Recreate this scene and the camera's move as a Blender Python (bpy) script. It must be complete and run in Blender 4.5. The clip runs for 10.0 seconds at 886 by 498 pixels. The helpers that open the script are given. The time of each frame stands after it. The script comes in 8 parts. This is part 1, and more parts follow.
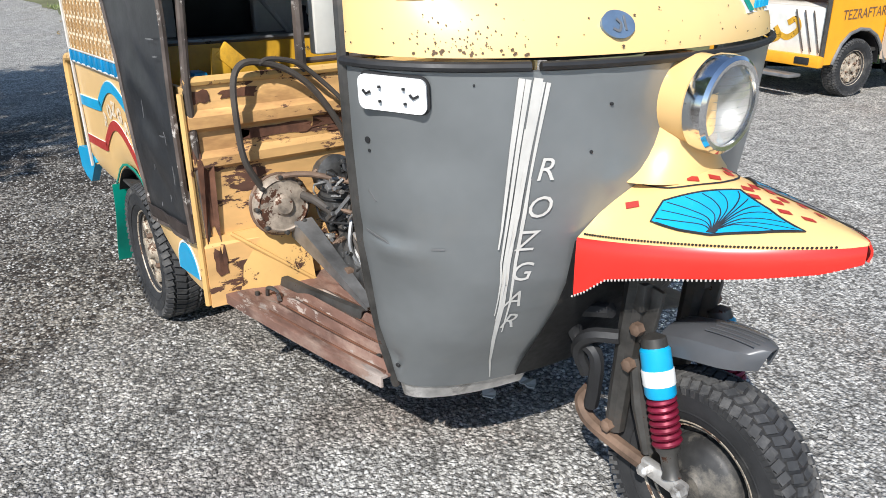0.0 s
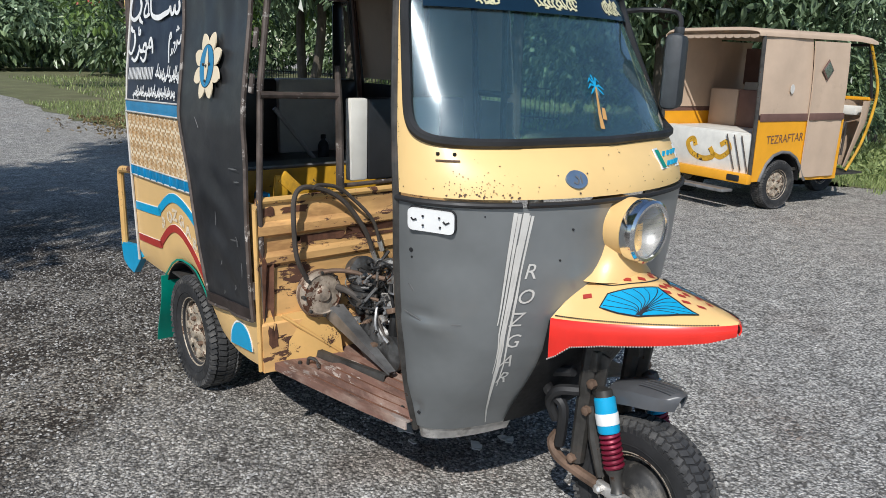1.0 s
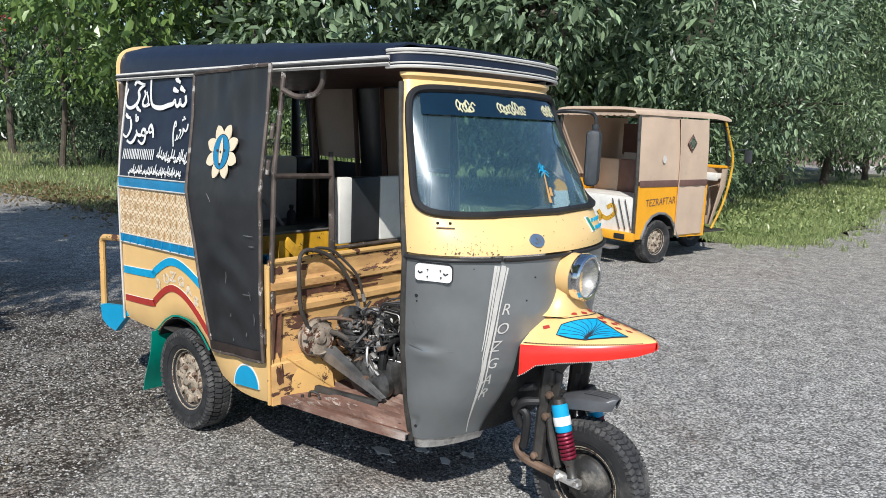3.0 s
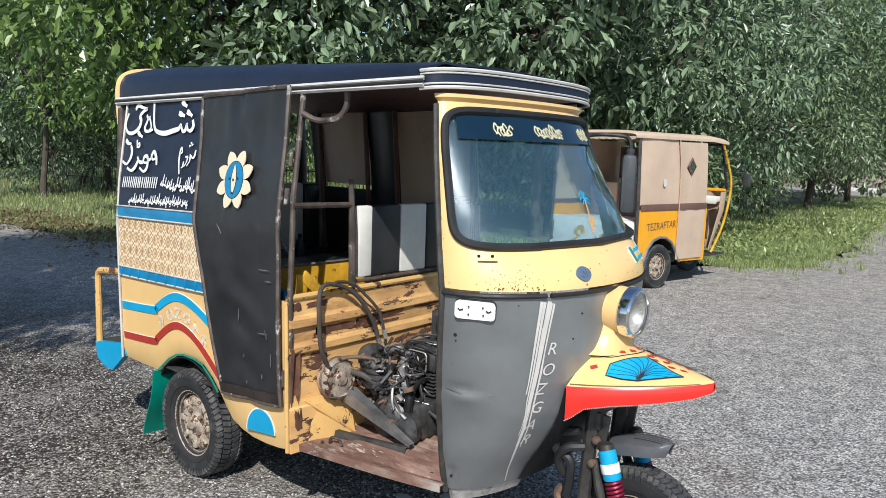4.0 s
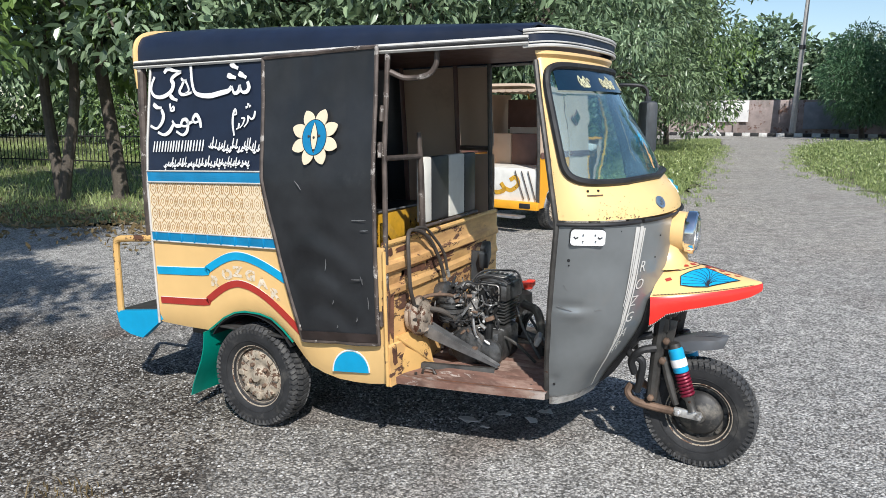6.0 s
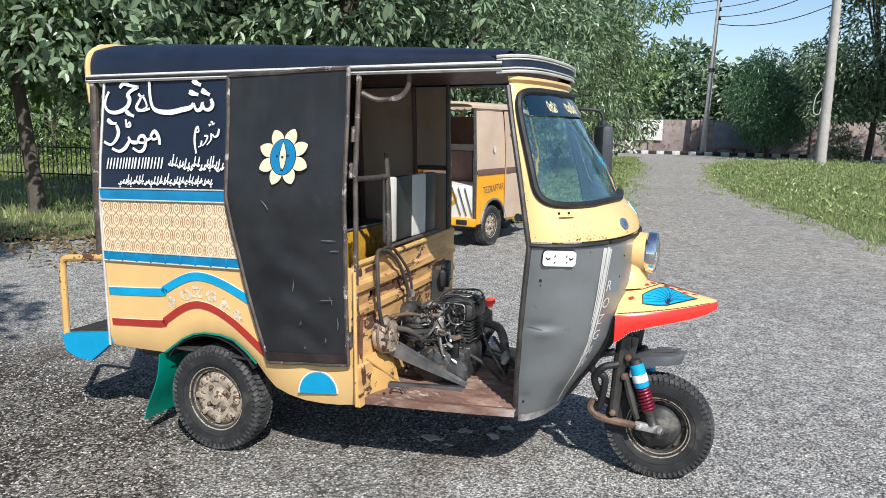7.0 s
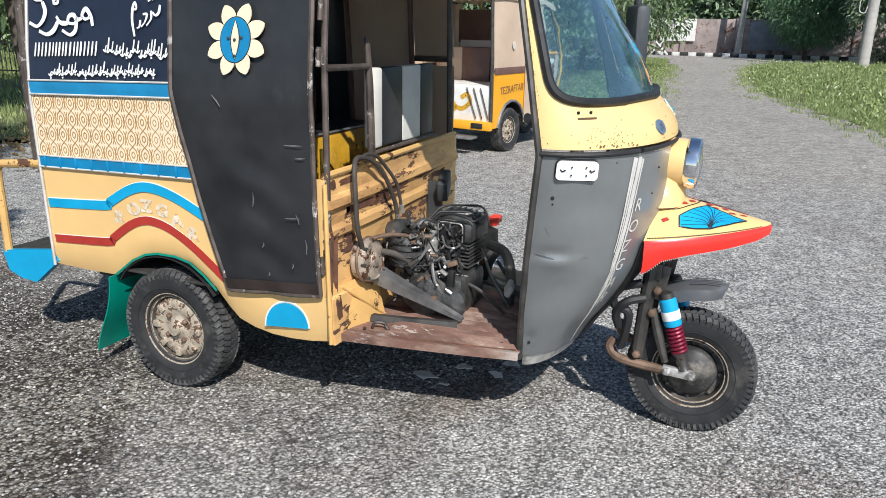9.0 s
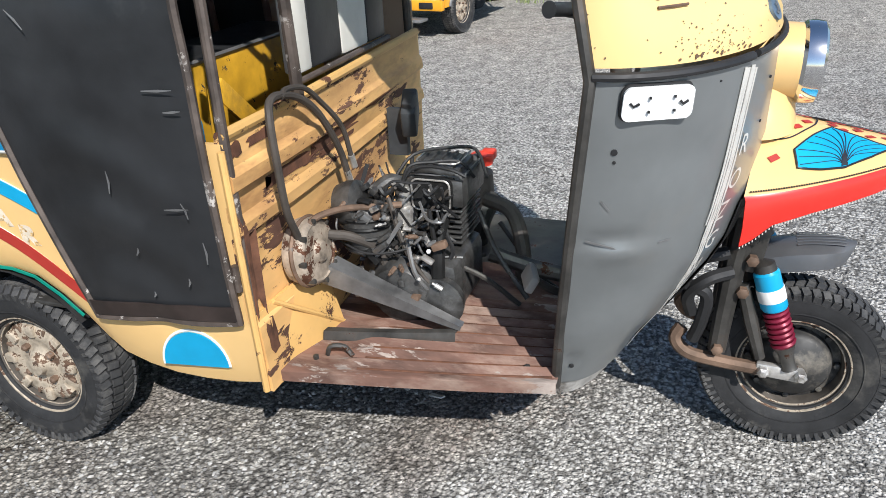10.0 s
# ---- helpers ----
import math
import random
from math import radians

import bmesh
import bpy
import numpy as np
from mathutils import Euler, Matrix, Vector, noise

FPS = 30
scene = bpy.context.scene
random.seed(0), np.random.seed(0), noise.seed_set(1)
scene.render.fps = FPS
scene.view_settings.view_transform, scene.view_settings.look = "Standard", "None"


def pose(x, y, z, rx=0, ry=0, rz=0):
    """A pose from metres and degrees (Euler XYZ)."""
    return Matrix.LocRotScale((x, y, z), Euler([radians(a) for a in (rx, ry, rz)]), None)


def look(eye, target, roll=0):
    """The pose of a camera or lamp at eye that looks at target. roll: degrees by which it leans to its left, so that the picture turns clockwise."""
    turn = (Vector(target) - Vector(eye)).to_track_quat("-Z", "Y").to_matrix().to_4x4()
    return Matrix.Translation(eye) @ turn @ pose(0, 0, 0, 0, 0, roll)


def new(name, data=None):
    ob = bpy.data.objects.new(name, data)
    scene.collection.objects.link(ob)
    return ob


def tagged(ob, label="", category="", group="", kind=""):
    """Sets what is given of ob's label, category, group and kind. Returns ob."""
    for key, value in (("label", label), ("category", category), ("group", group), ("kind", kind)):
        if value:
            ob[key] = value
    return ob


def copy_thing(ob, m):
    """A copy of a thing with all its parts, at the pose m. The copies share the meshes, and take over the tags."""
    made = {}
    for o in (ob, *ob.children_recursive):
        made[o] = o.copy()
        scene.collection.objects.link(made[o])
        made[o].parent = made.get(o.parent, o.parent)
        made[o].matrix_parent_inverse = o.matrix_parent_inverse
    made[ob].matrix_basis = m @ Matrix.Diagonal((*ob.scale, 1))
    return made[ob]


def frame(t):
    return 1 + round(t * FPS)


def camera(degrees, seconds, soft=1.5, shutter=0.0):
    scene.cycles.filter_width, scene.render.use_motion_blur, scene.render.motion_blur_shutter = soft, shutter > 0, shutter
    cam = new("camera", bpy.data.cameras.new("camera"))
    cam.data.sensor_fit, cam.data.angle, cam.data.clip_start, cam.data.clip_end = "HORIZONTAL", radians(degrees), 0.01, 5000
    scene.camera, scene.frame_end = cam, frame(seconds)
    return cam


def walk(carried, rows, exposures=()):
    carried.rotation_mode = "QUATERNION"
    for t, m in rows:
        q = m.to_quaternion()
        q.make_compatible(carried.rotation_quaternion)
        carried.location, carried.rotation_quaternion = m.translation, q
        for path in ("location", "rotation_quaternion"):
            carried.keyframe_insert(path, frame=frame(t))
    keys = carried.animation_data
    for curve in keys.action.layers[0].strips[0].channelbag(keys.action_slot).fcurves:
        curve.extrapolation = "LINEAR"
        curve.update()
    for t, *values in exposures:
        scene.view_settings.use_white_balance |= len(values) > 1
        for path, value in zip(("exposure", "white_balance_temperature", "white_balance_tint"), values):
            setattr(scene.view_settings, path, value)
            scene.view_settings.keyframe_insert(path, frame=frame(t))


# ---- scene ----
cam = camera(60.8, 10.0, soft=0.7)
PATH = [
    (0, (2.601, -1.235, 1.22), (1.083, -0.159, 0.485), -0.1),
    (0.5, (2.793, -1.471, 1.375), (1.285, -0.284, 0.813), -0.2),
    (1, (3.001, -1.707, 1.398), (1.485, -0.499, 0.906), 1.8),
    (1.5, (3.123, -1.98, 1.45), (1.619, -0.723, 1.051), 3.0),
    (2, (3.222, -2.301, 1.478), (1.803, -0.943, 1.1), 1.3),
    (2.5, (3.247, -2.357, 1.494), (1.862, -0.955, 1.15), 2.1),
    (2.7, (3.251, -2.372, 1.492), (1.899, -0.935, 1.163), 1.9),
    (3.8, (3.051, -2.369, 1.483), (1.713, -0.914, 1.175), 2.5),
    (4, (2.964, -2.349, 1.485), (1.65, -0.864, 1.225), 1.9),
    (4.5, (2.717, -2.387, 1.506), (1.551, -0.78, 1.268), 2.2),
    (5, (2.531, -2.649, 1.518), (1.61, -0.896, 1.234), -2.5),
    (5.5, (2.435, -3.019, 1.487), (1.482, -1.286, 1.192), -0.1),
    (5.7, (2.409, -3.093, 1.443), (1.442, -1.382, 1.073), -0.2),
    (6.8, (2.21, -3.279, 1.48), (1.441, -1.46, 1.164), 0.7),
    (7, (2.191, -3.28, 1.48), (1.438, -1.456, 1.157), 0.9),
    (7.5, (2.172, -3.298, 1.48), (1.433, -1.465, 1.17), 1.1),
    (8, (2.168, -3.286, 1.464), (1.445, -1.451, 1.133), 0.9),
    (8.5, (2.147, -3.165, 1.433), (1.399, -1.365, 0.986), -0.1),
    (9, (2.075, -2.732, 1.402), (1.295, -0.98, 0.834), 1.1),
    (9.5, (1.872, -2.322, 1.349), (1.078, -0.604, 0.701), -0.3),
    (10, (1.629, -1.86, 1.339), (0.994, -0.17, 0.477), -2.9),
]
walk(cam, [(t, look(eye, target, roll)) for t, eye, target, roll in PATH],
     exposures=((0.0, 0.46, 6340, 10), (0.3, 0.21, 6340, 10), (0.7, -0.02, 6340, 10), (1.2, -0.12, 6340, 10), (2.2, 0.05, 6340, 10), (4.5, 0.22, 6340, 10), (7.0, 0.30, 6340, 10), (8.5, 0.34, 6340, 10), (9.2, 0.30, 6340, 10), (10.0, 0.36, 6340, 10)))

# ---- light ----
SUN_TO = Vector((0.68, -0.85, 1.0)).normalized()
world = bpy.data.worlds.new("sky")
scene.world = world
world.use_nodes = True
wn = world.node_tree.nodes
sky = wn.new("ShaderNodeTexSky")
sky.sky_type = "NISHITA"
sky.sun_disc = False
sky.sun_elevation = math.asin(SUN_TO.z)
sky.sun_rotation = math.atan2(SUN_TO.x, SUN_TO.y)
sky.air_density, sky.dust_density, sky.ozone_density = 1.0, 0.4, 2.5
wn["Background"].inputs["Strength"].default_value = 0.113
world.node_tree.links.new(sky.outputs["Color"], wn["Background"].inputs["Color"])
sun = new("sun", bpy.data.lights.new("sun", "SUN"))
sun.data.energy, sun.data.angle, sun.data.color = 4.6, radians(0.55), (1.0, 0.965, 0.91)
sun.matrix_world = look((0, 0, 30), Vector((0, 0, 30)) - SUN_TO)


# ---- materials ----
def mat(name, color, rough=0.5, metal=0.0, vary=0.12, scale=6.0, chips=None, chip_at=0.66, chip_scale=9.0,
        bump=0.0, bump_scale=60.0, coat=0.0, dirt=None, dirt_at=0.6, grain=0.0, spec=0.5, per_object=0.0, stretch=None):
    """A procedural surface: base colour varied at two scales, worn patches, dust and fine relief."""
    m = bpy.data.materials.new(name)
    m.use_nodes = True
    nt = m.node_tree
    n, l = nt.nodes, nt.links
    b = n["Principled BSDF"]
    b.inputs["Roughness"].default_value = rough
    b.inputs["Metallic"].default_value = metal
    b.inputs["Coat Weight"].default_value = coat
    b.inputs["Coat Roughness"].default_value = 0.15
    b.inputs["Specular IOR Level"].default_value = spec
    tc = n.new("ShaderNodeTexCoord")
    place = tc.outputs["Object"]
    if stretch:
        mp = n.new("ShaderNodeMapping")
        mp.inputs["Scale"].default_value = stretch
        l.new(place, mp.inputs["Vector"])
        place = mp.outputs["Vector"]

    def nz(s, detail=4.0, r=0.6):
        t = n.new("ShaderNodeTexNoise")
        t.inputs["Scale"].default_value, t.inputs["Detail"].default_value, t.inputs["Roughness"].default_value = s, detail, r
        l.new(place, t.inputs["Vector"])
        return t.outputs["Fac"]

    def ramp(fac, a, c):
        r = n.new("ShaderNodeMapRange")
        r.inputs["From Min"].default_value, r.inputs["From Max"].default_value = a, c
        l.new(fac, r.inputs["Value"])
        return r.outputs["Result"]

    def mix(fac, a, c):
        x = n.new("ShaderNodeMix")
        x.data_type = "RGBA"
        for sock, v in ((x.inputs[0], fac), (x.inputs[6], a), (x.inputs[7], c)):
            if isinstance(v, bpy.types.NodeSocket):
                l.new(v, sock)
            else:
                sock.default_value = (*v, 1) if isinstance(v, tuple) else v
        return x.outputs[2]

    dark = tuple(max(0.0, c * (1 - vary * 1.6)) for c in color)
    light = tuple(min(1.0, c * (1 + vary)) for c in color)
    col = mix(ramp(nz(scale), 0.3, 0.7), dark, light)
    if grain:
        col = mix(ramp(nz(scale * 22, 2.0), 0.35, 0.7), col, tuple(c * (1 - grain) for c in color))
    if per_object:
        oi = n.new("ShaderNodeObjectInfo")
        col = mix(ramp(oi.outputs["Random"], 0.0, 1.0), col, tuple(c * (1 - per_object) for c in color))
    if dirt:
        f = ramp(nz(scale * 0.7, 6.0, 0.7), dirt_at, dirt_at + 0.18)
        col = mix(f, col, dirt)
    if chips:
        f = ramp(nz(chip_scale, 8.0, 0.72), chip_at, chip_at + 0.02)
        f2 = ramp(nz(chip_scale * 2.3, 5.0, 0.6), 0.35, 0.65)
        worn = mix(f2, chips, tuple(c * 0.45 for c in chips))
        col = mix(f, col, worn)
        rr = n.new("ShaderNodeMix")
        l.new(f, rr.inputs[0])
        rr.inputs[2].default_value, rr.inputs[3].default_value = rough, 0.9
        l.new(rr.outputs[0], b.inputs["Roughness"])
    else:
        l.new(ramp_to(n, l, nz(scale * 3), rough * 0.85, min(1.0, rough * 1.15)), b.inputs["Roughness"])
    l.new(col, b.inputs["Base Color"])
    if bump:
        bp = n.new("ShaderNodeBump")
        bp.inputs["Strength"].default_value, bp.inputs["Distance"].default_value = bump, 0.004
        l.new(nz(bump_scale, 5.0), bp.inputs["Height"])
        l.new(bp.outputs["Normal"], b.inputs["Normal"])
    return m


def ramp_to(n, l, fac, lo, hi):
    r = n.new("ShaderNodeMapRange")
    r.inputs["From Min"].default_value, r.inputs["From Max"].default_value = 0.3, 0.7
    r.inputs["To Min"].default_value, r.inputs["To Max"].default_value = lo, hi
    l.new(fac, r.inputs["Value"])
    return r.outputs["Result"]


RUST = (0.13, 0.055, 0.03)
M = dict(
    cream=mat("cream_paint", (0.80, 0.52, 0.215), 0.36, vary=0.05, scale=3, chips=RUST, chip_at=0.735, chip_scale=11, coat=0.25, dirt=(0.62, 0.44, 0.24), dirt_at=0.62),
    cream_worn=mat("worn_cream_paint", (0.66, 0.40, 0.14), 0.5, vary=0.1, scale=5, chips=RUST, chip_at=0.575, chip_scale=7, dirt=(0.40, 0.26, 0.13), dirt_at=0.56, bump=0.2, bump_scale=40),
    cream_chipped=mat("chipped_cream_paint", (0.82, 0.56, 0.235), 0.4, vary=0.05, scale=3, chips=(0.10, 0.06, 0.03), chip_at=0.66, chip_scale=14, coat=0.2),
    grey=mat("grey_paint", (0.235, 0.247, 0.248), 0.36, metal=0.45, vary=0.1, scale=4, chips=(0.05, 0.05, 0.045), chip_at=0.77, chip_scale=12, coat=0.2, dirt=(0.25, 0.25, 0.24), dirt_at=0.56),
    black_vinyl=mat("black_vinyl", (0.023, 0.024, 0.026), 0.38, vary=0.25, scale=5, bump=0.5, bump_scale=7, dirt=(0.05, 0.05, 0.05), dirt_at=0.66),
    navy_vinyl=mat("navy_vinyl", (0.010, 0.017, 0.038), 0.46, vary=0.2, scale=4, bump=0.2, bump_scale=7),
    black_rubber=mat("black_rubber", (0.018, 0.018, 0.019), 0.6, vary=0.3, scale=9, dirt=(0.07, 0.065, 0.06), dirt_at=0.6),
    tread=mat("dusty_tread_rubber", (0.042, 0.042, 0.043), 0.75, vary=0.3, scale=14, dirt=(0.12, 0.115, 0.108), dirt_at=0.48, bump=0.2, bump_scale=90),
    tyre=mat("tyre_rubber", (0.022, 0.022, 0.023), 0.75, vary=0.3, scale=12, dirt=(0.085, 0.08, 0.072), dirt_at=0.52, bump=0.2, bump_scale=90),
    rim=mat("silver_wheel_paint", (0.52, 0.44, 0.34), 0.5, metal=0.15, vary=0.35, scale=26, chips=(0.17,0.10,0.065), chip_at=0.53, chip_scale=26, bump=0.2),
    rim_grey=mat("grimy_rim_paint", (0.12, 0.105, 0.09), 0.6, metal=0.2, vary=0.3, scale=16, chips=(0.4, 0.36, 0.32), chip_at=0.62, chip_scale=18),
    rim_rust=mat("rusty_rim", (0.20, 0.13, 0.09), 0.7, metal=0.3, vary=0.3, scale=14, chips=(0.35, 0.3, 0.26), chip_at=0.6),
    hub_dark=mat("greasy_hub_and_shade", (0.014, 0.014, 0.014), 0.55, metal=0.0, vary=0.3, scale=16, dirt=(0.05, 0.045, 0.04), dirt_at=0.60, spec=0.3),
    white_trim=mat("white_trim", (0.58, 0.56, 0.52), 0.5, vary=0.12, scale=8, dirt=(0.34, 0.3, 0.25), dirt_at=0.56),
    white_paint=mat("white_paint", (0.80, 0.80, 0.78), 0.5, vary=0.06, scale=12),
    pale_gold=mat("pale_gold_paint", (0.62, 0.58, 0.36), 0.5, vary=0.15, scale=40),
    white_plastic=mat("white_plastic", (0.80, 0.80, 0.78), 0.35, vary=0.05, scale=12, dirt=(0.5, 0.48, 0.44), dirt_at=0.64),
    ivory=mat("ivory_quilted_vinyl", (0.78, 0.66, 0.47), 0.5, vary=0.06, scale=5, bump=0.1, bump_scale=70),
    ivory_line=mat("ochre_stitching", (0.44, 0.25, 0.09), 0.65, vary=0.15, scale=20),
    blue=mat("blue_vinyl", (0.007, 0.21, 0.42), 0.35, vary=0.12, scale=9, bump=0.1, bump_scale=30),
    cyan=mat("sky_blue_paint", (0.008, 0.34, 0.60), 0.35, vary=0.08, scale=9, chips=(0.5, 0.45, 0.35), chip_at=0.74, chip_scale=16),
    red=mat("red_paint", (0.74, 0.028, 0.018), 0.3, vary=0.08, scale=9, chips=(0.6, 0.45, 0.3), chip_at=0.74, chip_scale=16, coat=0.3),
    dark_red=mat("faded_red_paint", (0.40, 0.035, 0.025), 0.45, vary=0.1, scale=9),
    teal=mat("teal_rubber", (0.0, 0.25, 0.18), 0.45, vary=0.14, scale=9, dirt=(0.1, 0.2, 0.16), dirt_at=0.6),
    floor_rust=mat("rusty_floor_steel", (0.185, 0.100, 0.074), 0.75, metal=0.1, vary=0.4, scale=9, chips=(0.46, 0.38, 0.33), chip_at=0.57, chip_scale=8, stretch=(0.5, 1.6, 1.0), dirt=(0.33, 0.235, 0.185), dirt_at=0.50, bump=0.35, bump_scale=50),
    dark_steel=mat("dark_greasy_steel", (0.095, 0.09, 0.083), 0.5, metal=0.6, vary=0.3, scale=14, chips=RUST, chip_at=0.62, chip_scale=14, dirt=(0.13, 0.1, 0.08), dirt_at=0.57),
    black_iron=mat("black_engine_casting", (0.11, 0.108, 0.105), 0.42, metal=0.6, vary=0.4, scale=20, dirt=(0.11, 0.09, 0.07), dirt_at=0.58, bump=0.4, bump_scale=60),
    drum=mat("dusty_drum", (0.045, 0.044, 0.043), 0.55, metal=0.2, vary=0.3, scale=16, dirt=(0.20, 0.18, 0.15), dirt_at=0.50),
    alloy=mat("dull_alloy", (0.62, 0.60, 0.57), 0.34, metal=0.6, vary=0.25, scale=18, dirt=(0.12, 0.1, 0.08), dirt_at=0.52, bump=0.2),
    rail_steel=mat("scuffed_grey_steel", (0.24, 0.24, 0.24), 0.40, metal=0.5, vary=0.2, scale=10, chips=(0.08, 0.06, 0.05), chip_at=0.62),
    brown_pipe=mat("brown_painted_tube", (0.10, 0.078, 0.066), 0.55, metal=0.2, vary=0.35, scale=14, chips=(0.50, 0.46, 0.42), chip_at=0.60, chip_scale=16),
    chrome=mat("chrome", (0.75, 0.75, 0.75), 0.12, metal=1.0, vary=0.06, scale=14),
    grey_hose=mat("dusty_rubber_hose", (0.06, 0.05, 0.042), 0.7, vary=0.25, scale=14),
    red_plastic=mat("red_plastic", (0.65, 0.05, 0.03), 0.4, vary=0.1),
    yellow_spot=mat("golden_yellow_paint", (0.62, 0.34, 0.025), 0.45, vary=0.2, scale=8, chips=(0.05, 0.04, 0.03), chip_at=0.60, chip_scale=12, dirt=(0.30, 0.17, 0.03), dirt_at=0.52),
    spring_red=mat("crimson_spring", (0.20, 0.012, 0.035), 0.42, metal=0.3, vary=0.2, scale=20),
    beige=mat("beige_vinyl", (0.52, 0.39, 0.285), 0.6, vary=0.07, scale=3, bump=0.15, bump_scale=12, dirt=(0.36, 0.27, 0.2), dirt_at=0.6),
    brown_vinyl=mat("brown_vinyl", (0.14, 0.075, 0.06), 0.55, vary=0.15, scale=6),
    amber=mat("amber_yellow_paint", (0.80, 0.36, 0.015), 0.38, vary=0.06, scale=4, coat=0.2, dirt=(0.55, 0.3, 0.08), dirt_at=0.64),
    seat_white=mat("white_seat_vinyl", (0.72, 0.70, 0.64), 0.5, vary=0.08, scale=7, dirt=(0.5, 0.46, 0.38), dirt_at=0.6, bump=0.1, bump_scale=20),
    badge_blue=mat("blue_grey_badge", (0.17, 0.25, 0.36), 0.35, metal=0.5, vary=0.1, scale=30),
    dash=mat("dark_grey_plastic", (0.04, 0.045, 0.05), 0.6, vary=0.2, scale=12),
)


def glass(name, tint, rough=0.02, alpha=0.25):
    m = bpy.data.materials.new(name)
    m.use_nodes = True
    b = m.node_tree.nodes["Principled BSDF"]
    b.inputs["Base Color"].default_value = (*tint, 1)
    b.inputs["Roughness"].default_value = rough
    b.inputs["Transmission Weight"].default_value = 1.0
    b.inputs["IOR"].default_value = 1.5
    return m


def dusty(m, colour, amount):
    """Lays an uneven film of dust over a glass; its colour also paints sky haze."""
    n, l = m.node_tree.nodes, m.node_tree.links
    d = n.new("ShaderNodeBsdfDiffuse")
    d.inputs["Color"].default_value = (*colour, 1)
    tc = n.new("ShaderNodeTexCoord")
    t = n.new("ShaderNodeTexNoise")
    t.inputs["Scale"].default_value, t.inputs["Detail"].default_value = 3.0, 5.0
    l.new(tc.outputs["Object"], t.inputs["Vector"])
    x = n.new("ShaderNodeMixShader")
    l.new(ramp_to(n, l, t.outputs["Fac"], amount * 0.7, amount * 1.3), x.inputs[0])
    l.new(n["Principled BSDF"].outputs[0], x.inputs[1])
    l.new(d.outputs[0], x.inputs[2])
    g = n.new("ShaderNodeBsdfAnisotropic")
    g.inputs["Color"].default_value, g.inputs["Roughness"].default_value = (0.9, 0.95, 1.0, 1), 0.20
    y = n.new("ShaderNodeMixShader")
    y.inputs[0].default_value = 0.035
    l.new(x.outputs[0], y.inputs[1])
    l.new(g.outputs[0], y.inputs[2])
    l.new(y.outputs[0], n["Material Output"].inputs["Surface"])
    return m


# ---- mesh tools ----
def part(name, bm, material, parent=None, label="", smooth=35):
    """Links a bmesh as one mesh object, under a thing or a part where one is given."""
    me = bpy.data.meshes.new(name)
    bmesh.ops.recalc_face_normals(bm, faces=bm.faces)
    if smooth:
        lim = radians(smooth)
        for f in bm.faces:
            f.smooth = True
        for e in bm.edges:
            if len(e.link_faces) != 2 or e.calc_face_angle(3.2) > lim:
                e.smooth = False
    bm.to_mesh(me)
    bm.free()
    me.materials.append(material)
    ob = new(name, me)
    if parent is not None:
        ob.parent = parent
    if label:
        ob["label"] = label
    return ob


def thing(name, label, category, group="", kind="", at=None):
    ob = new(name)
    ob.empty_display_size = 0.2
    if at is not None:
        ob.matrix_basis = at
    return tagged(ob, label, category, group, kind)


def box(bm, c, s, rot=None, bevel=0.0):
    m = Matrix.Translation(c) @ (rot.to_4x4() if rot is not None else Matrix()) @ Matrix.Diagonal((*s, 1))
    r = bmesh.ops.create_cube(bm, size=1.0, matrix=m)
    if bevel:
        es = list({e for v in r["verts"] for e in v.link_edges})
        bmesh.ops.bevel(bm, geom=es, offset=bevel, segments=2, affect="EDGES", profile=0.5)
    return bm


def tube(bm, pts, r, seg=10, closed=False, flat=1.0, caps=True):
    """A round bar swept along points; r is one radius or one for each point."""
    pts = [Vector(p) for p in pts]
    n = len(pts)
    rs = r if isinstance(r, (list, tuple)) else [r] * n
    rings = []
    ref = None
    for i, p in enumerate(pts):
        a = pts[(i - 1) % n] if (closed or i > 0) else p
        b = pts[(i + 1) % n] if (closed or i < n - 1) else p
        d = (b - a).normalized()
        if ref is None:
            ref = d.orthogonal().normalized()
        ref = (ref - d * ref.dot(d))
        ref = ref.normalized() if ref.length > 1e-6 else d.orthogonal().normalized()
        o = d.cross(ref)
        rings.append([bm.verts.new(p + (ref * math.cos(t) + o * math.sin(t) * flat) * rs[i]) for t in (2 * math.pi * k / seg for k in range(seg))])
    m = n if closed else n - 1
    for i in range(m):
        A, B = rings[i], rings[(i + 1) % n]
        for k in range(seg):
            bm.faces.new((A[k], A[(k + 1) % seg], B[(k + 1) % seg], B[k]))
    if caps and not closed:
        bm.faces.new(rings[0])
        bm.faces.new(rings[-1])
    return bm


def curve(pts, steps=6):
    """Catmull-Rom points through pts."""
    P = [Vector(p) for p in pts]
    P = [P[0] * 2 - P[1]] + P + [P[-1] * 2 - P[-2]]
    out = []
    for i in range(1, len(P) - 2):
        for k in range(steps):
            t = k / steps
            a, b, c, d = P[i - 1:i + 3]
            out.append(0.5 * ((2 * b) + (c - a) * t + (2 * a - 5 * b + 4 * c - d) * t * t + (3 * b - a - 3 * c + d) * t ** 3))
    out.append(P[-2])
    return out


